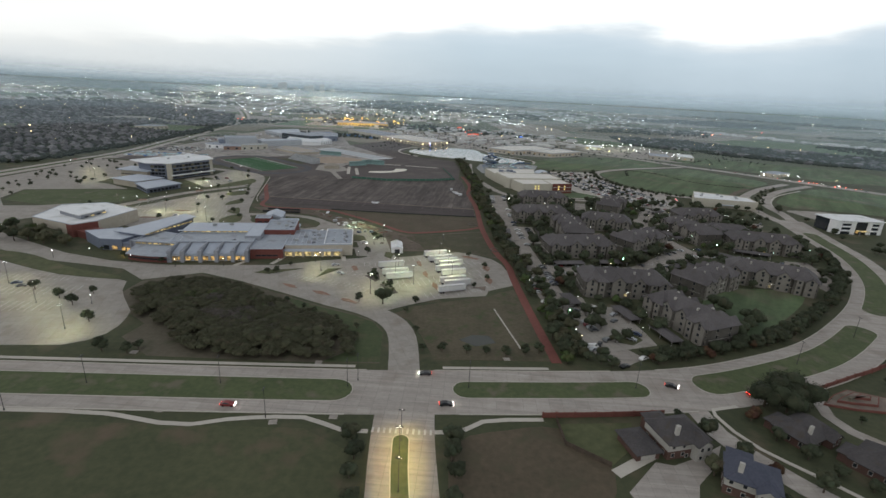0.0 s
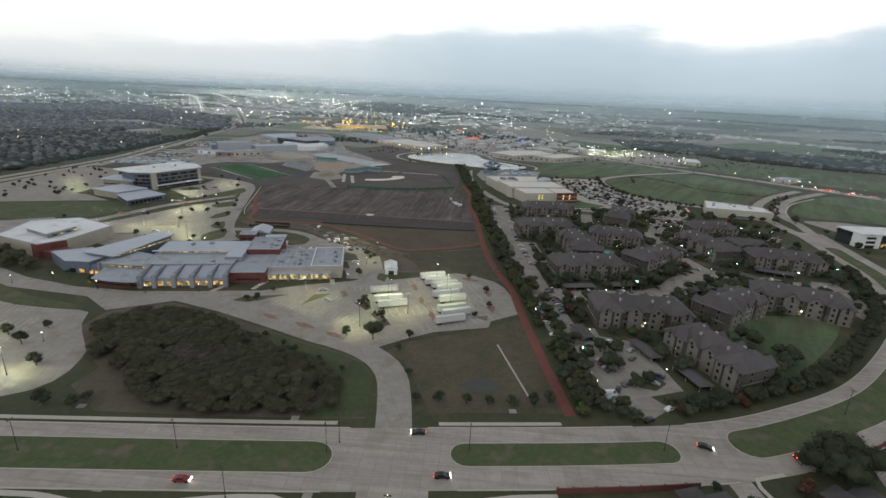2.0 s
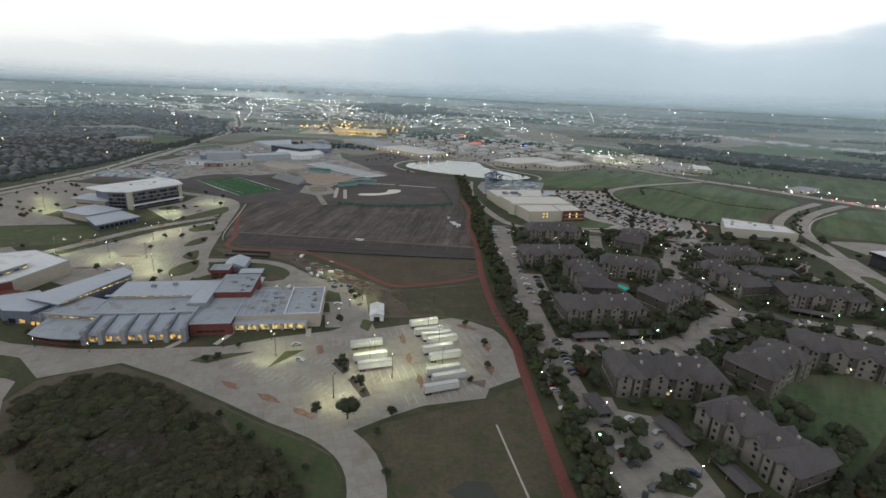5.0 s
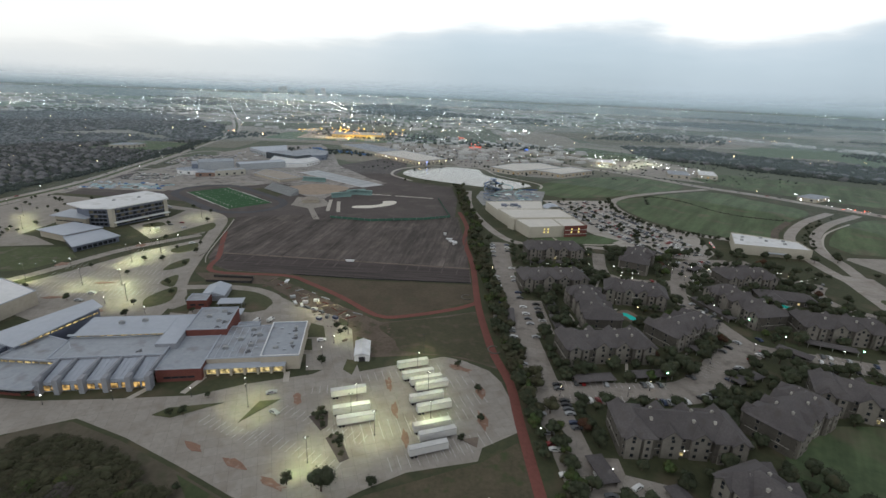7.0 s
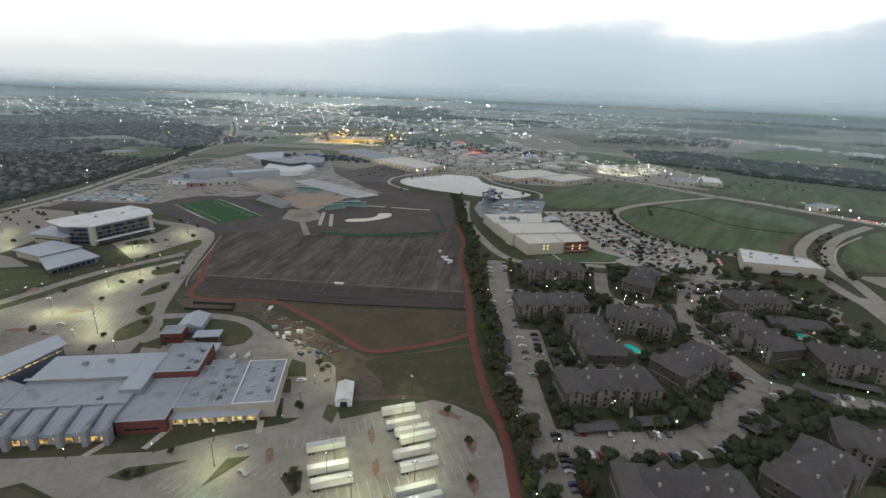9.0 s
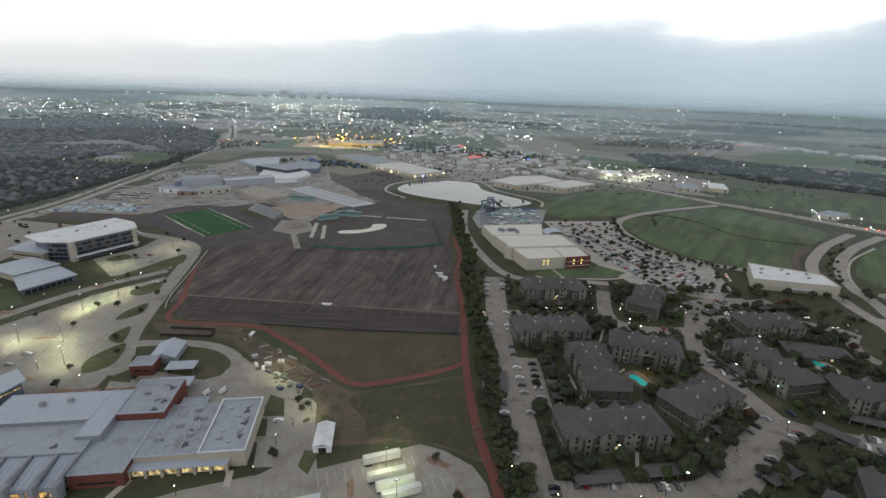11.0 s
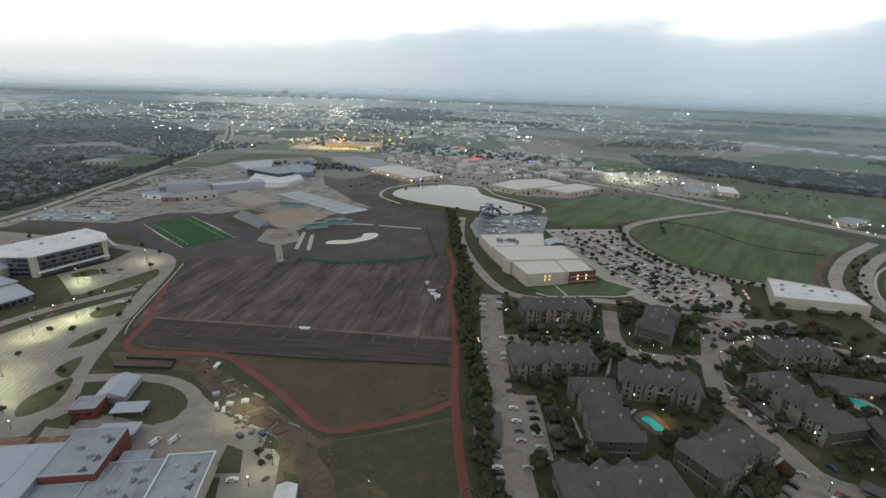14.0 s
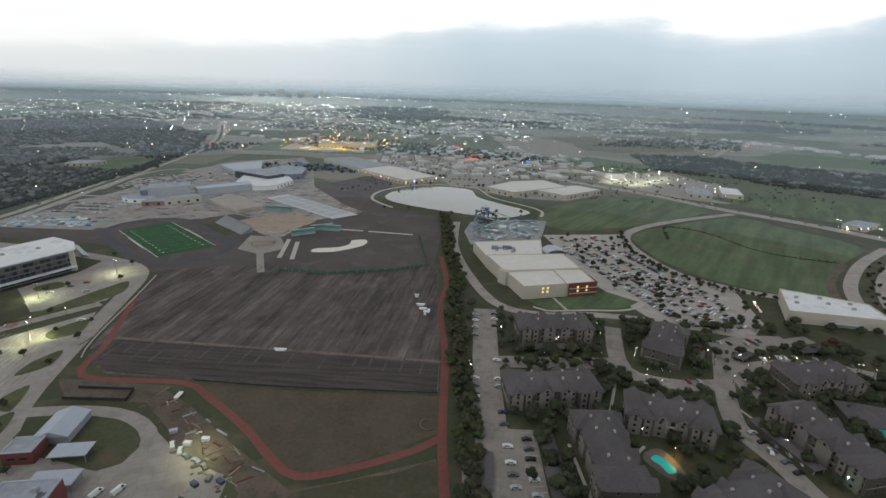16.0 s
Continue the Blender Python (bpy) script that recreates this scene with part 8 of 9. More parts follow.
for x0, y0, x1, y1 in ((-122, 592, -132, 648), (-110, 590, -121, 640), (-60, 686, -12, 680), (-96, 690, -66, 687)):
    s = strip("apron_slab", [(x0, y0), (x1, y1)], 4, 0.1, WALKWAY, "pale concrete bullpen slab", "slab")

# ---- ploughed field details ----
f = thing("black_silt_fence", Matrix(), "low black silt fence on stakes along the ploughed soil", "fence")
part("cloth", ribbon_bm(curve([(-98, 404.6), (-48, 402.6), (26.5, 403.4)], 5), 0.06, -0.06, 0.0, 0.75), DARK, f)
for i in range(32):
    x = -96 + i * 3.9
    y = 404.6 - (x + 98) * 0.04 if x < -48 else 402.6 + (x + 48) * 0.0107
    slab(f, "stake", rect(x - 0.06, x + 0.06, y + 0.07, y + 0.15), 0, 0.95, BARK)
f = thing("yard_fence", Matrix(), "dark mesh fence round a bare plot", "fence")
for a, b in (((-150, 384.5), (-120, 385.5)), ((-120, 385.5), (-122, 394)), ((-122, 394), (-149, 393.5))):
    part("mesh", ribbon_bm([a, b], 0.04, -0.04, 0.1, 1.6), DARK, f)
    for i in range(7):
        x, y = a[0] + (b[0] - a[0]) * i / 6, a[1] + (b[1] - a[1]) * i / 6
        slab(f, "post", rect(x - 0.08, x + 0.08, y - 0.08, y + 0.08), 0, 1.8, DARK)
rnd = random.Random(14)
bm = bmesh.new()
for i in range(22):
    x = -178 + i * 9.2 + rnd.uniform(-3, 3)
    y0, y1 = 418 + rnd.uniform(0, 8), 545 + rnd.uniform(-10, 25)
    lean = 0.10
    for k in range(14):
        t0, t1 = k / 14, (k + 1.0) / 14
        if rnd.random() < 0.8:
            a, b = y0 + (y1 - y0) * t0, y0 + (y1 - y0) * t1
            xa, xb = x + (a - y0) * lean, x + (b - y0) * lean
            w = 0.35 + 0.3 * math.sin(k * 0.9 + i)  ** 2
            prism(bm, [(xa - w, a), (xa + w, a), (xb + w * 0.8, b), (xb - w, b)], 0.03, 0.10 + rnd.random() * 0.10)
tagged(part("soil_ridges", bm, mat("turned_soil", (0.075, 0.062, 0.058), (0.125, 0.104, 0.095), 1.5, 14)), "rows of paler turned soil ridges", "soil", kind="stuff")
strip("soil_track", [(-165, 443), (-80, 439), (27, 433)], 2.2, 0.13, SOIL, "pale wheel track across the field", "track")
strip("silt_fence", [(-168, 420), (-176, 440), (-190, 500), (-200, 540)], 0.5, 0.8, WALKWAY, "pale silt fence along the field", "fence", z0=0)
for x, y, sx, sy, h in ((6, 520, 3, 2, 2.2), (10, 506, 6, 2, 1.2), (14, 492, 2.2, 2.2, 2.4), (12, 500, 5, 2.5, 0.9), (-65, 437, 7, 1.6, 1.2), (-98, 391, 2, 5, 0.9), (16, 496, 2, 5, 1.2)):
    bm = boxes((-sx / 2.6, sx / 2.6, -sy / 2, sy / 2, 0.1, h), (-sx / 2 - 0.1, sx / 2 + 0.1, -sy / 2 - 0.1, sy / 2 + 0.1, h, h + 0.15))
    o = tagged(part("site_container", bm, ROOF_WHITE), "small pale storage box on the bare soil", "container", "site boxes")
    o.location = (x, y, 0.04)
for x, y in ((23, 379), (36, 313)):
    ring = [(x + 3.2 * math.cos(a), y + 3.8 * math.sin(a)) for a in (math.pi * k / 8 + 1 for k in range(13))]
    tagged(part("stone_seat", ribbon_bm(ring, 0.3, -0.3, 0, 0.45), STONE), "curved pale concrete seat beside the path", "bench")
bm = bmesh.new()
for i in range(240):
    x, y = rnd.uniform(-120, -20), rnd.uniform(310, 398)
    if inside((x, y), [(-60, 332), (-30, 304), (10, 308), (0, 338), (-26, 336), (-40, 346), (-60, 360), (-88, 382), (-110, 394), (-120, 390), (-90, 366)]):
        s = rnd.uniform(0.3, 1.4)
        bmesh.ops.create_icosphere(bm, subdivisions=1, radius=s, matrix=pose(x, y, 0.05, 0, 0, rnd.uniform(0, 90)) @ Matrix.Diagonal((1.6, 1, 0.35, 1)))
tagged(part("soil_heaps", bm, MUD), "scattered low heaps of brown soil", "soil", kind="stuff")
TIMBER = mat("weathered_timber", (0.20, 0.165, 0.125), (0.32, 0.27, 0.21), 0.6, 6)
for i in range(36):
    u = rnd.random()
    x, y = -104 + 62 * u + rnd.uniform(-7, 7), 388 - 50 * u + rnd.uniform(-5, 9)
    w, d = rnd.uniform(1.2, 3.6), rnd.uniform(0.15, 0.5)
    o = tagged(part("timber_plank", boxes((-w, w, -d, d, 0, 0.2), (-w * 0.9, w * 0.8, -d * 0.7, d * 0.8, 0.2, 0.36)), rnd.choice((TIMBER, TIMBER, STEEL, RETAIN))), "weathered timber plank lying on the bank", "timber", "timber on the bank")
    o.matrix_world = pose(x, y, 0.05, 0, 0, rnd.choice((-40, 50, -30)) + rnd.uniform(-20, 20))
for x, y, c in ((-62, 338, 5), (-58, 341, 3), (-76, 359, 0), (-70, 362, 0), (-86, 366, 1), (-53, 340, 5)):
    o = tagged(part("skip", boxes((-1.5, 1.5, -0.9, 0.9, 0.06, 1.4), (-1.6, 1.6, -1.0, 1.0, 1.4, 1.55)), PAINTS[c]), "steel waste skip at the yard edge", "skip", "skips")
    o.matrix_world = pose(x, y, 0, 0, 0, 30 * c)

# ---- building site and stores ----
def simple(name, pts, h, wall_mat, roof_mat, label, category="building", lit=0, parapet=0.6, panes=True):
    b = thing(name, Matrix(), label, category)
    volume(b, pts, h, wall_mat, roof_mat, parapet)
    area = sum(pts[i - 1][0] * pts[i][1] - pts[i][0] * pts[i - 1][1] for i in range(len(pts)))
    q = pts if area > 0 else pts[::-1]
    for i in range(len(q)):
        a, c = Vector(q[i]), Vector(q[(i + 1) % len(q)])
        n = int((c - a).length / 9)
        t = (c - a).normalized() if n else Vector((1, 0))
        o = Vector((t.y, -t.x)) * 0.05
        if n and h > 4 and panes:
            row(WIN_WIDE, b, a + o, c + o, 1.2, n, WIN_WIDE_LIT if lit else None, lit)
    return b


PALE_PANEL = mat("pale_grey_panel", (0.34, 0.36, 0.385), (0.42, 0.44, 0.465), 2, 14, rough=0.7)
simple("site_hall", [(-376, 816), (-334, 840), (-320, 814), (-362, 790)], 15, PALE_PANEL, ROOF_FLAT, "tall grey metal-clad hall on the building site", panes=False)
simple("site_stair_tower", [(-384, 812), (-377, 816), (-364, 792), (-371, 788)], 12, WALL_BLUE, ROOF_FLAT, "blue-grey stair block beside the tall hall", panes=False)
simple("site_block", [(-392, 784), (-380, 802), (-352, 786), (-350, 772), (-372, 768), (-386, 774)], 5.5, TRAILER_WHITE, ROOF_FLAT, "low white block with a rounded front on the building site")
simple("site_long_hall", [(-330, 842), (-276, 892), (-262, 872), (-316, 824)], 9, PALE_PANEL, ROOF_METAL, "long grey hall with a pale metal roof on the building site", panes=False)
simple("site_brick_block", [(-350, 756), (-326, 763), (-330, 784), (-352, 778)], 5.5, mat("new_brick", (0.21, 0.125, 0.09), (0.28, 0.17, 0.125), 0.6, 8), ROOF_FLAT, "unfinished brick block on the building site")
simple("site_cream_block", [(-325.6, 763), (-294, 792), (-306, 806), (-329.6, 786)], 7, WALL_CREAM, ROOF_FLAT, "cream block wall on the building site")
simple("site_low_hall", [(-279, 786), (-226, 743), (-204, 767), (-250, 812), (-278, 826)], 3.5, WALL_TAN, mat("tan_flat_roof", (0.33, 0.29, 0.25), (0.40, 0.36, 0.31), 3, 20), "low tan hall under construction")
arc = [(-262 + 36 * math.sin(q) * 0.9, 892 - 20 * math.cos(q)) for q in (-1.2 + 2.4 * k / 9 for k in range(10))]
simple("site_white_hall", [(-312, 960), (-300, 905)] + arc + [(-222, 930), (-238, 960), (-290, 990)], 6, TRAILER_WHITE, ROOF_WHITE, "white hall with a bowed colonnade on the building site")
simple("site_glass_hall", [(-330, 968), (-262, 930), (-246, 958), (-300, 1000)], 11, GLASS, ROOF_FLAT, "dark glazed hall under a pale roof on the building site", panes=False)
simple("site_back_hall", [(-392, 1046), (-330, 975), (-302, 1003), (-340, 1110)], 8, PALE_PANEL, ROOF_METAL, "long hall with a pale metal roof on the building site")
simple("site_end_hall", [(-298, 1004), (-244, 962), (-222, 975), (-234, 1036), (-280, 1060)], 9, WALL_BLUE, ROOF_FLAT, "blue-grey hall with a flat roof on the building site")
blue = mat("blue_tarpaulin", (0.06, 0.14, 0.32), (0.09, 0.19, 0.40), 3, 12)
rnd = random.Random(33)
for i in range(22):
    x, y = rnd.uniform(-290, -160), 0
    y = 1140 - (x + 290) * 0.55 + rnd.uniform(-12, 12)
    o = tagged(part("tarpaulin_bale", boxes((-7, 7, -1.6, 1.6, 0, 1.8), (-7.2, 7.2, -1.8, 1.8, 1.8, 2.0)), blue), "long stack under a blue tarpaulin", "stack", "tarpaulin stacks")
    o.matrix_world = pose(x, y, 0.05, 0, 0, -30)
sheet = mat("cyan_sheeting", (0.30, 0.42, 0.46), (0.42, 0.54, 0.57), 3, 12)
for i in range(80):
    if i < 60:
        x, y = rnd.uniform(-440, -345), rnd.uniform(652, 694)
    elif i < 80:
        x, y = rnd.uniform(-425, -340), rnd.uniform(880, 1040)
    else:
        x, y = rnd.uniform(-300, -210), rnd.uniform(835, 880)
    w = rnd.uniform(0.9, 4)
    o = tagged(part("material_pallet", boxes((-w, w, -w * 0.5, w * 0.5, 0, 0.9), (-w * 0.8, w * 0.8, -w * 0.4, w * 0.4, 0.9, 1.2)), rnd.choice((blue, sheet, sheet, sheet, ROOF_METAL, SOIL, ROOF_WHITE) if i < 60 else (ROOF_WHITE, ROOF_METAL, SOIL, PLOWED))), "stack of building material on the site", "stack", "site stacks")
    o.matrix_world = pose(x, y, 0.06, 0, 0, rnd.uniform(0, 180))
for x, y, w, d, a in ((-428, 672, 9, 3, 10), (-398, 684, 12, 4, 15), (-372, 676, 14, 5, 5), (-356, 668, 10, 4, -8), (-412, 662, 12, 4, 0), (-384, 664, 9, 3, 8)):
    o = tagged(part("ground_sheet", boxes((-w, w, -d, d, 0, 0.12)), sheet), "pale blue sheeting spread over stored material", "sheeting", "site sheeting")
    o.matrix_world = pose(x, y, 0.05, 0, 0, a)
SITE_CARS = []
for i in range(190):
    if i < 120:
        u, v = rnd.random(), rnd.randint(0, 6)
        x, y = -452 + v * 11 + rnd.uniform(-1, 1), 850 + u * 115
    else:
        x, y = rnd.uniform(-432, -372), 716 + rnd.randint(0, 3) * 14 + rnd.uniform(-1, 1)
    SITE_CARS.append((FLEET[rnd.choice(ODDS)], pose(x, y, 0.08, 0, 0, rnd.choice((10, 190)) + rnd.uniform(-4, 4))))
join_cars("site_cars", SITE_CARS, "rows of parked cars on the site's lots")
simple("store_big", [(-143, 1050), (-50, 956), (-2, 1003), (-95, 1108)], 8, WALL_TAN, ROOF_CREAM, "big cream store with lit wall lamps", "store")
simple("store_big", [(-240, 1172), (-146, 1056), (-100, 1112), (-190, 1210)], 8, WALL_CREAM, ROOF_FLAT, "big cream store with a pale roof", "store")
simple("store_row", [(77, 930), (116, 894), (206, 957), (176, 1010), (120, 985)], 7, WALL_TAN, ROOF_CREAM, "row of stores with lit fronts", "store", 3)
simple("store_row", [(150, 922), (189, 886), (255, 942), (225, 975)], 6.5, WALL_TAN, ROOF_CREAM, "row of stores with lit fronts", "store", 3)
land("pavement_stores", [(-170, 1295), (60, 1300), (200, 1270), (125, 1080), (78, 948), (24, 962), (0, 1030), (-90, 1120)], 0.05, CONCRETE_LOT, "pale parking lot of the stores", "parking lot")
land("pavement_stores_east", [(70, 925), (116, 888), (190, 880), (262, 940), (230, 990), (130, 1030)], 0.045, CONCRETE_LOT, "pale parking lot of the stores", "parking lot")
simple("yellow_depot", [(-320, 1415), (-180, 1440), (-190, 1520), (-330, 1490)], 8, mat("yellow_wall", (0.55, 0.38, 0.10), (0.62, 0.44, 0.14), 3, 20), ROOF_FLAT, "long yellow-lit depot at dusk", "depot")
for x in (-320, -280, -240, -200):
    for y in (1385, 1560):
        shine(x, y, 16, 75000, (1.0, 0.66, 0.16), 1.5, 140)
land("pavement_depot", [(-400, 1360), (-150, 1390), (-150, 1640), (-420, 1600)], 0.05, CONCRETE_LOT, "yard of the depot under warm lamps", "yard")
for x, y in ((-132, 1036), (-112, 1014), (-90, 993), (-68, 970), (-36, 966), (-14, 988)):
    shine(x - 3, y - 6, 6, 1500, (1.0, 0.75, 0.4), 0.4, 150)


# ---- what nobody could count, far off ----
def lumps(name, spots, material, label, seed, lo, hi):
    """Far tree crowns as rough rounded tufts."""
    r = np.random.RandomState(seed)
    g = (1 + 5 ** 0.5) / 2
    base = np.array([(-1, g, 0), (1, g, 0), (-1, -g, 0), (1, -g, 0), (0, -1, g), (0, 1, g), (0, -1, -g), (0, 1, -g), (g, 0, -1), (g, 0, 1), (-g, 0, -1), (-g, 0, 1)]) / (1 + g * g) ** 0.5
    tri = np.array([(0, 11, 5), (0, 5, 1), (0, 1, 7), (0, 7, 10), (0, 10, 11), (1, 5, 9), (5, 11, 4), (11, 10, 2), (10, 7, 6), (7, 1, 8), (3, 9, 4), (3, 4, 2), (3, 2, 6), (3, 6, 8), (3, 8, 9), (4, 9, 5), (2, 4, 11), (6, 2, 10), (8, 6, 7), (9, 8, 1)])
    few = np.array([(1, 0, 0), (-1, 0, 0), (0, 1, 0), (0, -1, 0), (0, 0, 1), (0, 0, -1), ], dtype=float)
    few_tri = np.array([(0, 2, 4), (2, 1, 4), (1, 3, 4), (3, 0, 4), (2, 0, 5), (1, 2, 5), (3, 1, 5), (0, 3, 5)])
    V, F = [], []
    near = [p for p in spots if math.hypot(p[0], p[1] - 100) < 850]
    lone = [p for p in spots if math.hypot(p[0], p[1] - 100) >= 850]
    # nearer crowns are clusters of smaller tufts
    tufts = [(x, y, 1.0, 0.0) for x, y in lone] + [(x + r.uniform(-0.5, 0.5) * hi, y + r.uniform(-0.5, 0.5) * hi, 0.72, r.uniform(0, 0.3) * hi) for x, y in near for _ in range(2)]
    count = 0
    for i, (x, y, part_of, up) in enumerate(tufts):
        x, y, z0, k = far_place(x, y)
        s = r.uniform(lo, hi) * k * part_of
        shape, faces = (few, few_tri) if part_of == 1.0 else (base, tri)
        c, w = math.cos(i), math.sin(i)
        turn = np.array([(c, -w, 0), (w, c, 0), (0, 0, 1)])
        v = (shape * (0.75 + 0.5 * r.rand(len(shape), 1))) @ turn * np.array([s, s, s * 0.8]) + np.array([x, y, z0 + up + s * 0.5])
        V.append(v)
        F.append(faces + count)
        count += len(shape)
    ob = from_data(name, np.concatenate(V).tolist(), np.concatenate(F).tolist(), material)
    return tagged(ob, label, "wood", kind="stuff")


FAR_LEAF = mat("far_leaves", (0.020, 0.026, 0.019), (0.042, 0.049, 0.035), 6, 90, rough=0.9)
rs = np.random.RandomState(5)


SUBURB = [(-1584, 1830), (-1405, 1993), (-1103, 2036), (-711, 1622), (-570, 1280), (-512, 922), (-500, 742), (-498, 545), (-1500, 545), (-2300, 1500)]
EAST_WOOD = [(485, 1502), (666, 1496), (815, 1328), (1050, 1220), (1300, 1000), (1000, 900), (756, 970), (652, 1035), (531, 1165), (452, 1225)]


def keep(x, y):
    """True where the far land is wooded."""
    if abs(x) > 0.95 * y + 300 or inside((x, y), SUBURB):
        return False
    if inside((x, y), EAST_WOOD):
        return noise.noise(Vector((x / 60, y / 60, 4))) > -0.35
    if y < 1050 or (x > 250 and y < 1700 and x < 1100):
        return x < -500
    return noise.noise(Vector((x / (300 + y * 0.12), y / (60 + y * 0.045), 2))) > 0.12 + 0.05 * math.sin(x / 700)


spots, further = [], []
while len(spots) < 8500:
    y = 560 + 2900 * rs.rand() ** 1.5
    x = (rs.rand() * 2 - 1) * (0.95 * y + 250)
    if keep(x, y):
        spots.append((x, y))
while len(further) < 5500:
    y = 1 / rs.uniform(1 / 13000, 1 / 2800)
    x = (rs.rand() * 2 - 1) * 0.95 * y
    if keep(x, y):
        further.append((x, y))
while len(spots) < 11500:
    x, y = rs.uniform(450, 1300), rs.uniform(900, 1510)
    if inside((x, y), EAST_WOOD) and keep(x, y):
        spots.append((x, y))
lumps("far_wood", spots, FAR_LEAF, "distant dark trees among houses and fields", 6, 2.4, 5.2)
lumps("distant_wood", further, FAR_LEAF, "dark belts of trees towards the horizon", 16, 6, 14)


def streets():
    """Plots of the suburb along gently bending streets: house spots with their turn, and tree spots."""
    r = np.random.RandomState(41)
    plots, greens = [], []
    for k in range(52):
        for side in (-1, 1):
            for i in range(130):
                u, v = -2300 + i * 15.5 + r.uniform(-2, 2), 520 + k * 31 + side * 8.5
                if noise.noise(Vector((u / 190, v / 150, 11))) > 0.42:
                    continue
                bx, by = 60 * noise.noise(Vector((u / 300, v / 300, 1))), 75 * noise.noise(Vector((u / 260, v / 260, 5)))
                x, y = u + bx, v + by
                if not inside((x, y), SUBURB) or (-690 < x < -540 and 985 < y < 1150):
                    continue
                dy = 75 * (noise.noise(Vector(((u + 15) / 260, v / 260, 5))) - noise.noise(Vector((u / 260, v / 260, 5))))
                plots.append((x, y, math.atan2(dy, 15.5)))
                for _ in range(3):
                    greens.append((x + r.uniform(-9, 9), y + side * r.uniform(2, 12)))
    return plots, greens


PLOTS, GREENS = streets()
lumps("suburb_trees", GREENS, FAR_LEAF, "small dark trees in the gardens of the suburb", 26, 2.4, 4.9)
edge = [(x + rs.uniform(-10, 10), y + rs.uniform(-7, 7)) for x, y in curve([(-497, 560), (-497, 700), (-503, 860), (-520, 1000), (-545, 1130), (-590, 1290), (-690, 1560)], 1.6)]
lumps("avenue_wood", edge, FAR_LEAF, "dark strip of trees between the avenue and the suburb", 27, 2.2, 4.6)


spots = [(x, y) for x, y in zip(rs.uniform(-140, 620, 700), rs.uniform(890, 1330, 700)) if noise.noise(Vector((x / 60, y / 60, 7))) > -0.2 and not inside((x, y), [(-67, 855), (-60, 905), (-12, 951), (51, 940), (66, 879), (123, 812)])]
lumps("store_trees", spots, FAR_LEAF, "small dark trees in the store lots", 9, 1.4, 2.6)


def block_rows(V, F, x, y, a, w, d, h, hip):
    c, s = math.cos(a), math.sin(a)
    n = len(V)
    x, y, z0, k = far_place(x, y)
    w, d, h = w * k, d * k, h * k
    pts = [(-w, -d, 0), (w, -d, 0), (w, d, 0), (-w, d, 0), (-w, -d, h), (w, -d, h), (w, d, h), (-w, d, h)]
    fs = [(0, 1, 5, 4), (1, 2, 6, 5), (2, 3, 7, 6), (3, 0, 4, 7)]
    if hip:
        pts += [(-w * 0.4, 0, h * 1.9), (w * 0.4, 0, h * 1.9)]
        fs += [(4, 5, 9, 8), (6, 7, 8, 9), (5, 6, 9), (7, 4, 8)]
    else:
        fs += [(4, 5, 6, 7)]
    V += [(x + p[0] * c - p[1] * s, y + p[0] * s + p[1] * c, p[2] + z0 - (0 if p[2] else 3 * (1 - k))) for p in pts]
    F += [tuple(i + n for i in f) for f in fs]


def far_blocks(name, count, seed, test, material, label, category, size, hip, reach=3500):
    r = np.random.RandomState(seed)
    V, F = [], []
    made = 0
    while made < count:
        y = 620 + reach * r.rand() ** 1.5
        x = (r.rand() * 2 - 1) * (0.95 * y + 250)
        if not test(x, y):
            continue
        made += 1
        big = 1 + max(0, y - 2500) / 5000
        block_rows(V, F, x, y, r.choice([0.1, 1.67, 0.5]) + r.uniform(-0.1, 0.1), size[0] * big * r.uniform(0.7, 1.4), size[1] * big * r.uniform(0.7, 1.3), size[2] * r.uniform(0.8, 1.3), hip)
    return tagged(from_data(name, V, F, material), label, category, kind="stuff")


def town(x, y):
    return y > 1330 and not inside((x, y), SUBURB) and x < 0.42 * y and not (250 < x < 1000 and y < 2400) and noise.noise(Vector((x / (260 + y * 0.08), y / (130 + y * 0.05), 9))) > -0.02


HOUSE_ROOF = mat("suburb_roofs", (0.085, 0.082, 0.088), (0.150, 0.142, 0.142), 6, 22)
nt = HOUSE_ROOF.node_tree
p = nt.nodes["Principled BSDF"]
old = p.inputs["Base Color"].links[0].from_socket
geo, hs, mr = (nt.nodes.new(n) for n in ("ShaderNodeNewGeometry", "ShaderNodeHueSaturation", "ShaderNodeMapRange"))
mr.inputs["To Min"].default_value, mr.inputs["To Max"].default_value = 0.35, 1.5
nt.links.new(geo.outputs["Random Per Island"], mr.inputs["Value"])
nt.links.new(mr.outputs[0], hs.inputs["Value"])
nt.links.new(old, hs.inputs["Color"])
nt.links.new(hs.outputs[0], p.inputs["Base Color"])
PALE_BLOCK = mat("far_pale_blocks", (0.36, 0.36, 0.36), (0.66, 0.65, 0.62), 30, 90)
V, F = [], []
r = np.random.RandomState(3)
for x, y, a in PLOTS:
    block_rows(V, F, x, y, a + (math.pi / 2 if r.rand() < 0.3 else 0), 4.8 * r.uniform(0.8, 1.25), 4.0 * r.uniform(0.8, 1.2), 2.6 * r.uniform(0.8, 1.5), True)
tagged(from_data("suburb_houses", V, F, HOUSE_ROOF), "crowded suburban houses among dark trees", "houses", kind="stuff")
far_blocks("town_blocks", 900, 4, town, PALE_BLOCK, "pale low stores and sheds of the far town", "buildings", (11, 7, 4), False, 6500)
V, F = [], []
r = np.random.RandomState(77)
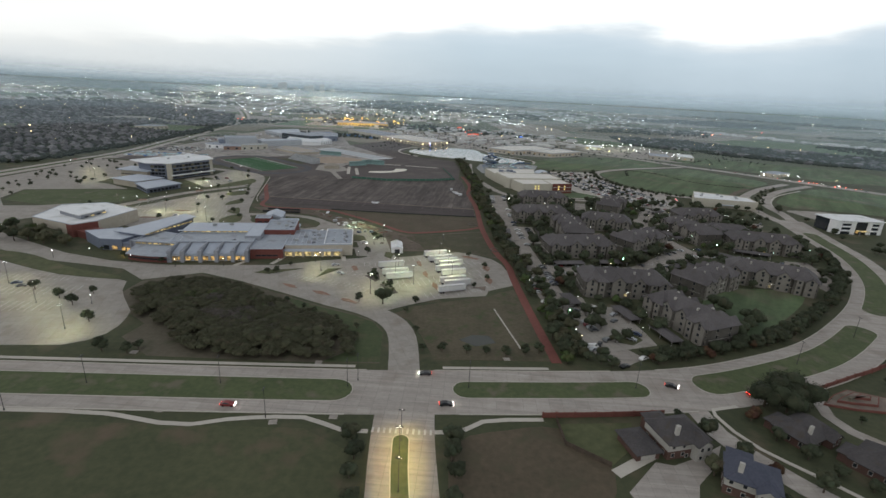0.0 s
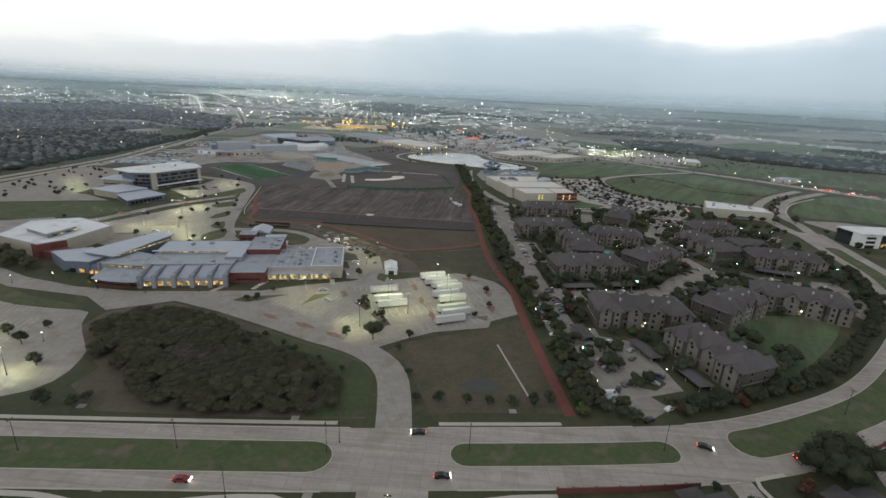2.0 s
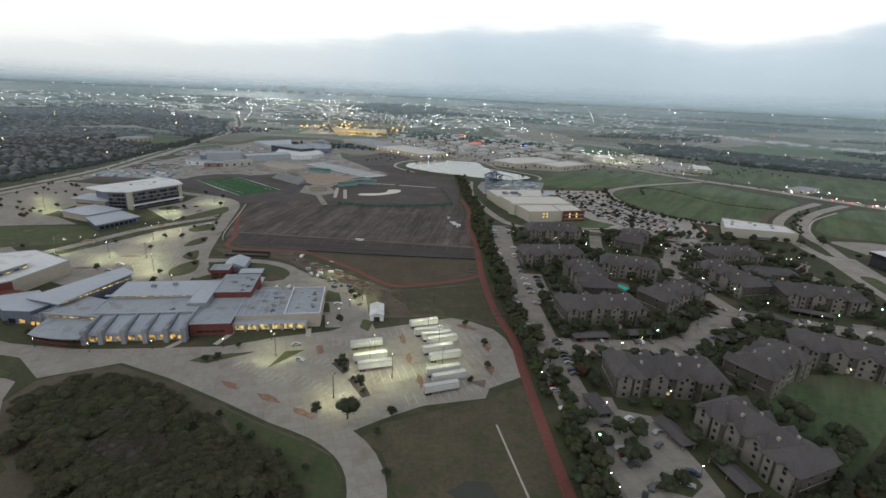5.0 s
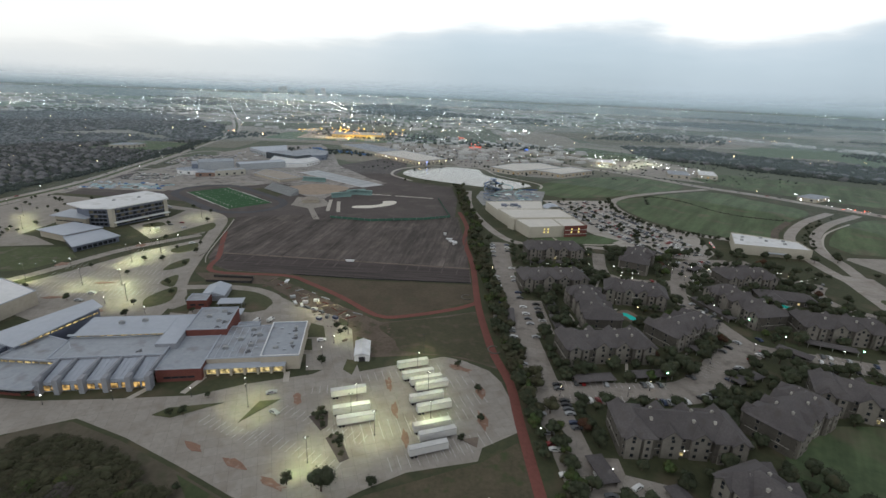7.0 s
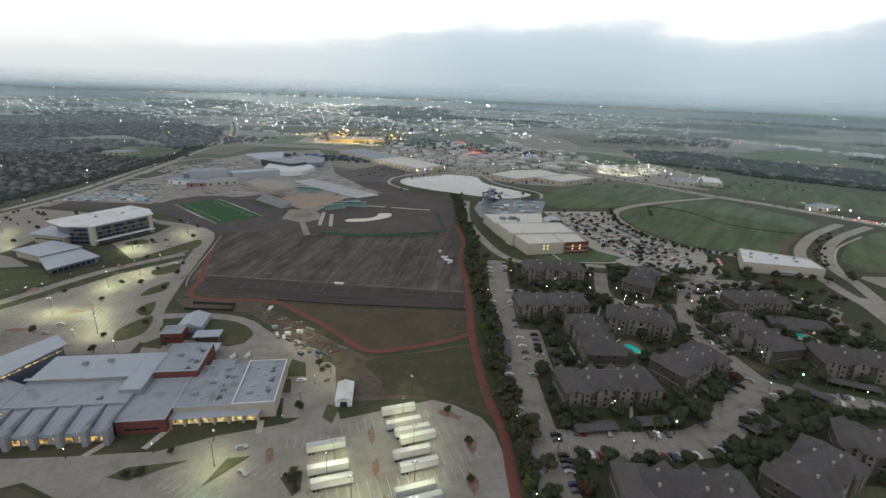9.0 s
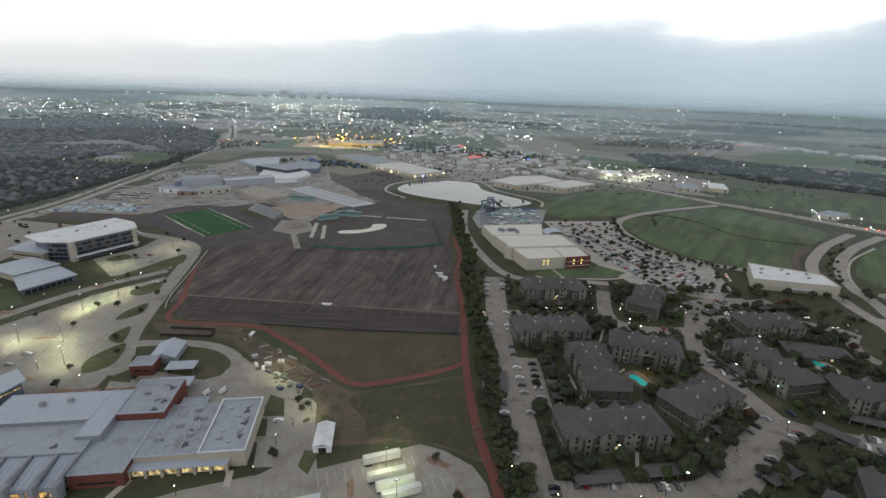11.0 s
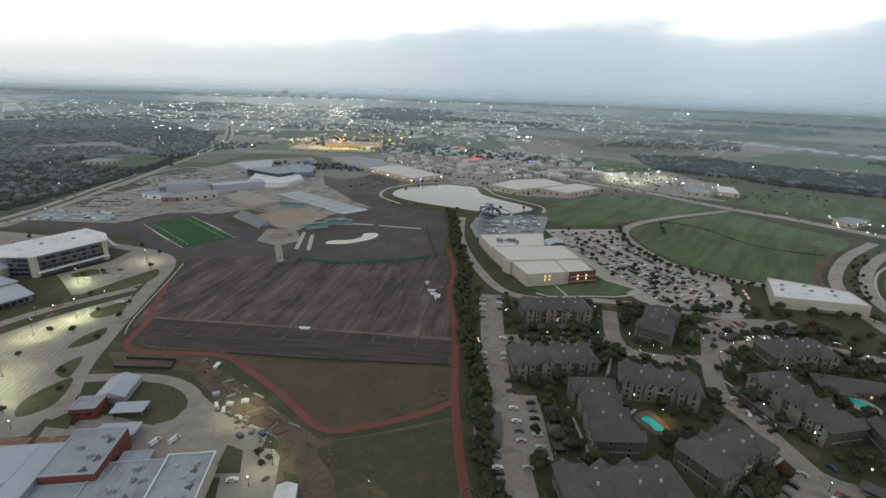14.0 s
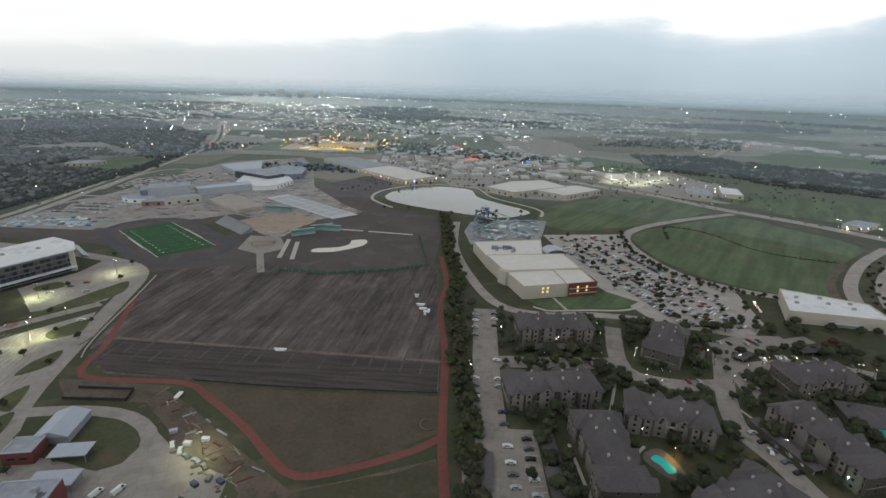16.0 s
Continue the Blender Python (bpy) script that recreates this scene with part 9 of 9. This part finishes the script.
for _ in range(900):
    y = 1 / r.uniform(1 / 13000, 1 / 1900)
    x = y * r.uniform(-0.9, 0.45)
    if not inside((x, y), SUBURB) and noise.noise(Vector((x / (400 + y * 0.1), y / (200 + y * 0.08), 21))) > -0.1:
        block_rows(V, F, x, y, r.choice([0.1, 0.3]), y * r.uniform(0.0012, 0.004), y * r.uniform(0.001, 0.003), r.uniform(4, 9), False)
tagged(from_data("plain_blocks", V, F, PALE_BLOCK), "pale flat warehouses strewn over the far plain", "buildings", kind="stuff")
far_blocks("far_lots", 330, 31, town, mat("far_pavement", (0.24, 0.23, 0.215), (0.38, 0.365, 0.34), 20, 90), "pale paved lots and yards of the far town", "lots", (40, 15, 0.12), False, 5500)
far_blocks("store_blocks", 120, 14, lambda x, y: -150 < x < 320 and 1060 < y < 1420, PALE_BLOCK, "pale low stores round the parking lots", "buildings", (9, 6, 3.5), False)
far_blocks("east_houses", 150, 8, lambda x, y: inside((x, y), EAST_WOOD), HOUSE_ROOF, "houses scattered among eastern trees", "houses", (8, 6, 3.2), True)
far_blocks("east_rows", 120, 9, lambda x, y: abs(y - 1917 + (x - 1116) * 1.92) < 90 and x > 1050, PALE_BLOCK, "pale rows of houses beyond the eastern wood", "houses", (9, 6, 3.6), True)
FALLOW = mat("fallow_field", (0.105, 0.100, 0.066), (0.155, 0.142, 0.098), 8, 90, third=(0.175, 0.152, 0.115))
BARE = mat("bare_pale_soil", (0.21, 0.19, 0.165), (0.30, 0.275, 0.24), 10, 110, third=(0.15, 0.135, 0.11))
land("field_fallow", [(340, 1974), (560, 2100), (800, 2120), (790, 1850), (724, 1640), (447, 1530)], 0.05, FALLOW, "olive-brown fallow field beyond the town", "field")
land("field_bare", [(600, 2010), (900, 2210), (1150, 2080), (1190, 1900), (1097, 1800), (1000, 1700), (760, 1600), (740, 1700), (830, 1960)], 0.045, BARE, "pale bare graded land beyond the fallow field", "field")
land("field_green_mid", [(255, 1338), (358, 1426), (496, 1262), (353, 1130), (314, 1197)], 0.05, MEADOW, "green meadow beyond the stores", "meadow")
land("field_green_strip", [(-263, 2169), (-53, 2396), (-36, 1931), (-205, 1903)], 0.05, MEADOW, "green strip of meadow beyond the depot", "meadow")
land("pavement_fuel", [(285, 1048), (326, 1200), (400, 1215), (470, 1197), (495, 1060), (495, 959), (429, 901), (375, 930)], 0.048, CONCRETE_LOT, "pale lots round the filling station", "parking lot")
strip("road_far_east", [(500, 1262), (700, 1500), (946, 1857), (1044, 1930), (1260, 2110)], 14, 0.09, CONCRETE, "pale far road with evening traffic", "road", step=40)
simple("store_east", [(390, 945), (405, 990), (438, 982), (424, 935)], 6, WALL_TAN, ROOF_FLAT, "low store with a pale grey roof beside the filling station", "store")
simple("store_east", [(445, 950), (470, 1010), (496, 1000), (474, 940)], 6, WALL_CREAM, ROOF_WHITE, "low store with a white roof beside the highway", "store", 2)
simple("fuel_canopy_store", [(300, 1080), (318, 1130), (352, 1120), (334, 1070)], 5, WALL_CREAM, ROOF_WHITE, "brightly lit filling station store", "store", 1)
simple("farm_store", [(505, 782), (540, 806), (556, 788), (520, 764)], 5, WALL_TAN, ROOF_FLAT, "low building with lit front beside the highway", "store", 2)
V, F = [], []
block_rows(V, F, 1085, 5520, 0.05, 62, 40, 26, False)
tagged(from_data("white_hall", V, F, ROOF_WHITE), "wide white hall far across the plain", "hall")


def far_lamps(name, spots, material, label, size):
    V, F = [], []
    for i, (x, y, h) in enumerate(spots):
        s = size * (0.5 + 1.3 * ((i * 0.618) % 1) ** 3) * max(1, y / 3200)
        x, y, z0, k = far_place(x, y)
        s, h = s * k, h * k + z0
        o = len(V)
        V += [(x - s, y, h), (x + s, y, h), (x, y - s, h), (x, y + s, h), (x, y, h + s), (x, y, h - s)]
        F += [(o + a, o + b, o + c) for a, b, c in ((0, 2, 4), (2, 1, 4), (1, 3, 4), (3, 0, 4), (2, 0, 5), (1, 2, 5), (3, 1, 5), (0, 3, 5))]
    return tagged(from_data(name, V, F, material), label, "lamps", kind="stuff")


CITY, CITY_WARM = glow("city_lamp_white", (0.93, 1.0, 0.95), 30), glow("city_lamp_warm", (1.0, 0.80, 0.50), 30)
L1, L2, L3, L4 = glow("far_lamp_white", (0.95, 1.0, 0.92), 11), glow("far_lamp_warm", (1.0, 0.72, 0.36), 12), glow("far_lamp_amber", (1.0, 0.52, 0.09), 10), glow("far_lamp_red", (1.0, 0.12, 0.06), 9)
r = np.random.RandomState(12)


def strew(n, x0, x1, y0, y1, h=9):
    return [(x0 + (x1 - x0) * a, y0 + (y1 - y0) * b, h) for a, b in r.rand(n, 2)]


def queue(n, h):
    """Lamps of cars waiting along the highway."""
    line = [p for p in curve(HIGHWAY, 5) if 600 < p[1] < 770]
    return [(line[i][0] + dx, line[i][1] + dy, h) for i, dx, dy in zip(r.randint(0, len(line), n), r.uniform(-7, 7, n), r.uniform(-4, 4, n))]


def plain(n, a0, a1, near, far, h):
    """Lamps over the far plain, evenly thinning with distance, between two bearings."""
    return [((a0 + (a1 - a0) * a) * d, d, h) for a, d in zip(r.rand(n), 1 / r.uniform(1 / far, 1 / near, n))]


bright = plain(900, -0.56, -0.18, 2900, 7500, 10) + plain(420, -0.95, -0.5, 2250, 4800, 9) + plain(340, -0.25, 0.35, 2300, 7000, 10) + plain(260, -0.6, 0.15, 1700, 2600, 8) + plain(90, 0.3, 0.9, 2600, 8000, 10)
bright += plain(320, -0.62, 0.02, 5000, 11000, 12)
horizon = plain(120, -0.95, 0.9, 6000, 12000, 14) + plain(120, -0.5, 0.05, 7000, 14000, 14)
far_lamps("city_lamps_warm", bright[::3], CITY_WARM, "hundreds of warm lamps of the distant city", 0.85)
far_lamps("city_lamps", [p for i, p in enumerate(bright) if i % 3], CITY, "hundreds of white lamps of the distant city", 0.85)
far_lamps("horizon_lamps", horizon, CITY, "faint white lamps along the horizon", 1.1)
far_lamps("fuel_lamps", strew(70, 290, 460, 1020, 1190, 7) + strew(16, 500, 560, 765, 810, 4) + strew(14, 400, 490, 930, 1050, 5), L1, "white lamps round the filling station", 0.5)
far_lamps("town_lamps", strew(50, -100, 330, 1150, 1700, 7) + strew(30, -150, 220, 980, 1230, 7) + queue(24, 2.5), L1, "white lamps of the store lots", 0.42)
far_lamps("warm_lamps", strew(110, -1900, -520, 620, 1950, 6) + strew(110, -700, 700, 1250, 2600, 8) + strew(40, 600, 1500, 900, 2200, 8), L2, "warm lamps of streets and houses", 0.75)
for x, y in ((-390, 1420), (-330, 1400), (-270, 1415), (-215, 1430), (-350, 1500), (-250, 1510), (-180, 1560)):
    shine(x, y, 16, 90000, (1.0, 0.60, 0.16), 1.0, 155)
far_lamps("depot_lamps", strew(60, -430, -130, 1360, 1640, 12), L3, "amber lamps over the depot yard", 1.0)
far_lamps("red_lamps", queue(22, 2) + strew(14, 30, 90, 1250, 1420, 6) + strew(14, -640, -560, 1380, 1500, 2) + [(946 + 98 * u + w, 1857 + 73 * u, 2.5) for u, w in r.rand(24, 2) * (1.0, 20)] + [(1405 + w, 2250 + u * 50, 3) for u, w in r.rand(14, 2) * (1.0, 30)], L4, "red tail lamps and signs", 0.45)
far_lamps("mast_lamps", [(2330, 5850, 30), (2410, 5860, 30), (2480, 5850, 30), (2560, 5870, 30), (3150, 6500, 30), (3230, 6505, 30), (4900, 6700, 30), (5010, 6700, 30), (420, 6900, 20), (520, 6905, 20), (640, 6910, 20), (760, 6890, 20), (3500, 8200, 40), (3650, 8200, 40)], L1, "tall floodlight masts of far sports fields", 3.4)
SIGN_RED = glow("sign_red", (1.0, 0.16, 0.09), 0.7)
for x, y, w, a, z, m, c in ((68, 1262, 16, -10, 5, SIGN_RED, "red"), (31, 1475, 14, -10, 6, SIGN_RED, "red"), (52, 1250, 8, -12, 4.5, SIGN_RED, "red"), (183, 1250, 6, -15, 5, glow("sign_blue", (0.15, 0.3, 1.0), 1.6), "blue"), (-36, 962, 3, 45, 5.0, bpy.data.materials["sign_blue"] if "sign_blue" in bpy.data.materials else L1, "blue")):
    o = tagged(part("store_sign", boxes((-w / 2, w / 2, -0.3, 0.3, z, z + 2.2), (-w * 0.4, -w * 0.36, -0.2, 0.2, 0, z), (w * 0.36, w * 0.4, -0.2, 0.2, 0, z)), m), f"long lit {c} sign on a store front", "sign", "store signs")
    o.matrix_world = pose(x, y, 0.05, 0, 0, a)
simple("suburb_school", [(-650, 1012), (-612, 1022), (-606, 1056), (-648, 1048)], 6, WALL_TAN, ROOF_FLAT, "low brick school among suburban houses", "school")
LOT2 = []
for i in range(210):
    x, y = r.uniform(-60, 220), r.uniform(1025, 1300)
    LOT2.append((FLEET[ODDS[i % 16]], pose(x - x % 9, y, 0.07, 0, 0, 17 + r.uniform(-3, 3))))
join_cars("store_cars", LOT2, "rows of parked cars before the stores")
far_lamps("highway_lamps", [(p[0] + 12 * (-1) ** i, p[1], 8) for i, p in enumerate(curve(HIGHWAY, 38))], L2, "lamps along the highway", 0.3)
far_lamps("wall_lamps", [(-143.6 + 93 * t, 1048.6 - 94 * t, 5) for t in [k / 6 for k in range(7)]] + [(-48 + 45 * t, 955.5 + 46 * t, 5) for t in [k / 4 for k in range(5)]], L2, "warm lamps along the store's walls", 0.8)
hedge = [(x + rs.uniform(-2.5, 2.5), y + rs.uniform(-2.5, 2.5)) for x, y in curve([(262, 700), (281, 752), (318, 733), (337, 678), (362, 654), (397, 642)], 1.1) if noise.noise(Vector((x / 14, y / 14, 1))) > -0.25]
lumps("meadow_hedge", hedge, FAR_LEAF, "low dark hedge along a ditch in the meadow", 15, 0.3, 1.0)
FAR_HEADS, FAR_TAILS = [], []


def far_car(rnd, x, y, a):
    """A far car on the road shows as its lamps and a dark body."""
    park(FLEET[rnd.choice(ODDS)], x, y, a)
    (FAR_HEADS if rnd.random() < 0.5 else FAR_TAILS).append((x, y, 1.0))


rnd = random.Random(2)
for i, p in enumerate(curve(HIGHWAY, 16)):
    if 560 < p[1] < 1000 and rnd.random() < 0.8:
        far_car(rnd, p[0] + rnd.choice((-5, 5)), p[1], rnd.choice((-45, 135)))
for i, p in enumerate(curve(AVENUE, 22)):
    if 560 < p[1] < 1500 and rnd.random() < 0.6:
        far_car(rnd, p[0] + rnd.choice((-8, 8)), p[1], rnd.choice((-82, 98)))
far_lamps("head_lamps", FAR_HEADS, L1, "white head lamps of far traffic", 0.35)
far_lamps("tail_lamps", FAR_TAILS, L4, "red tail lamps of far traffic", 0.35)
for k in range(9):
    V, F = [], []
    block_rows(V, F, -3250 + 150 * k, 8300 + 120 * (k % 3), 0.1, 36, 22, 80 + 20 * (k % 4), False)
    block_rows(V, F, -3250 + 150 * k, 8300 + 120 * (k % 3), 0.1, 20, 12, 92 + 20 * (k % 4), False)
    tagged(from_data("tower_block", V, F, PALE_BLOCK), "distant pale office tower of the city", "tower", "far towers")
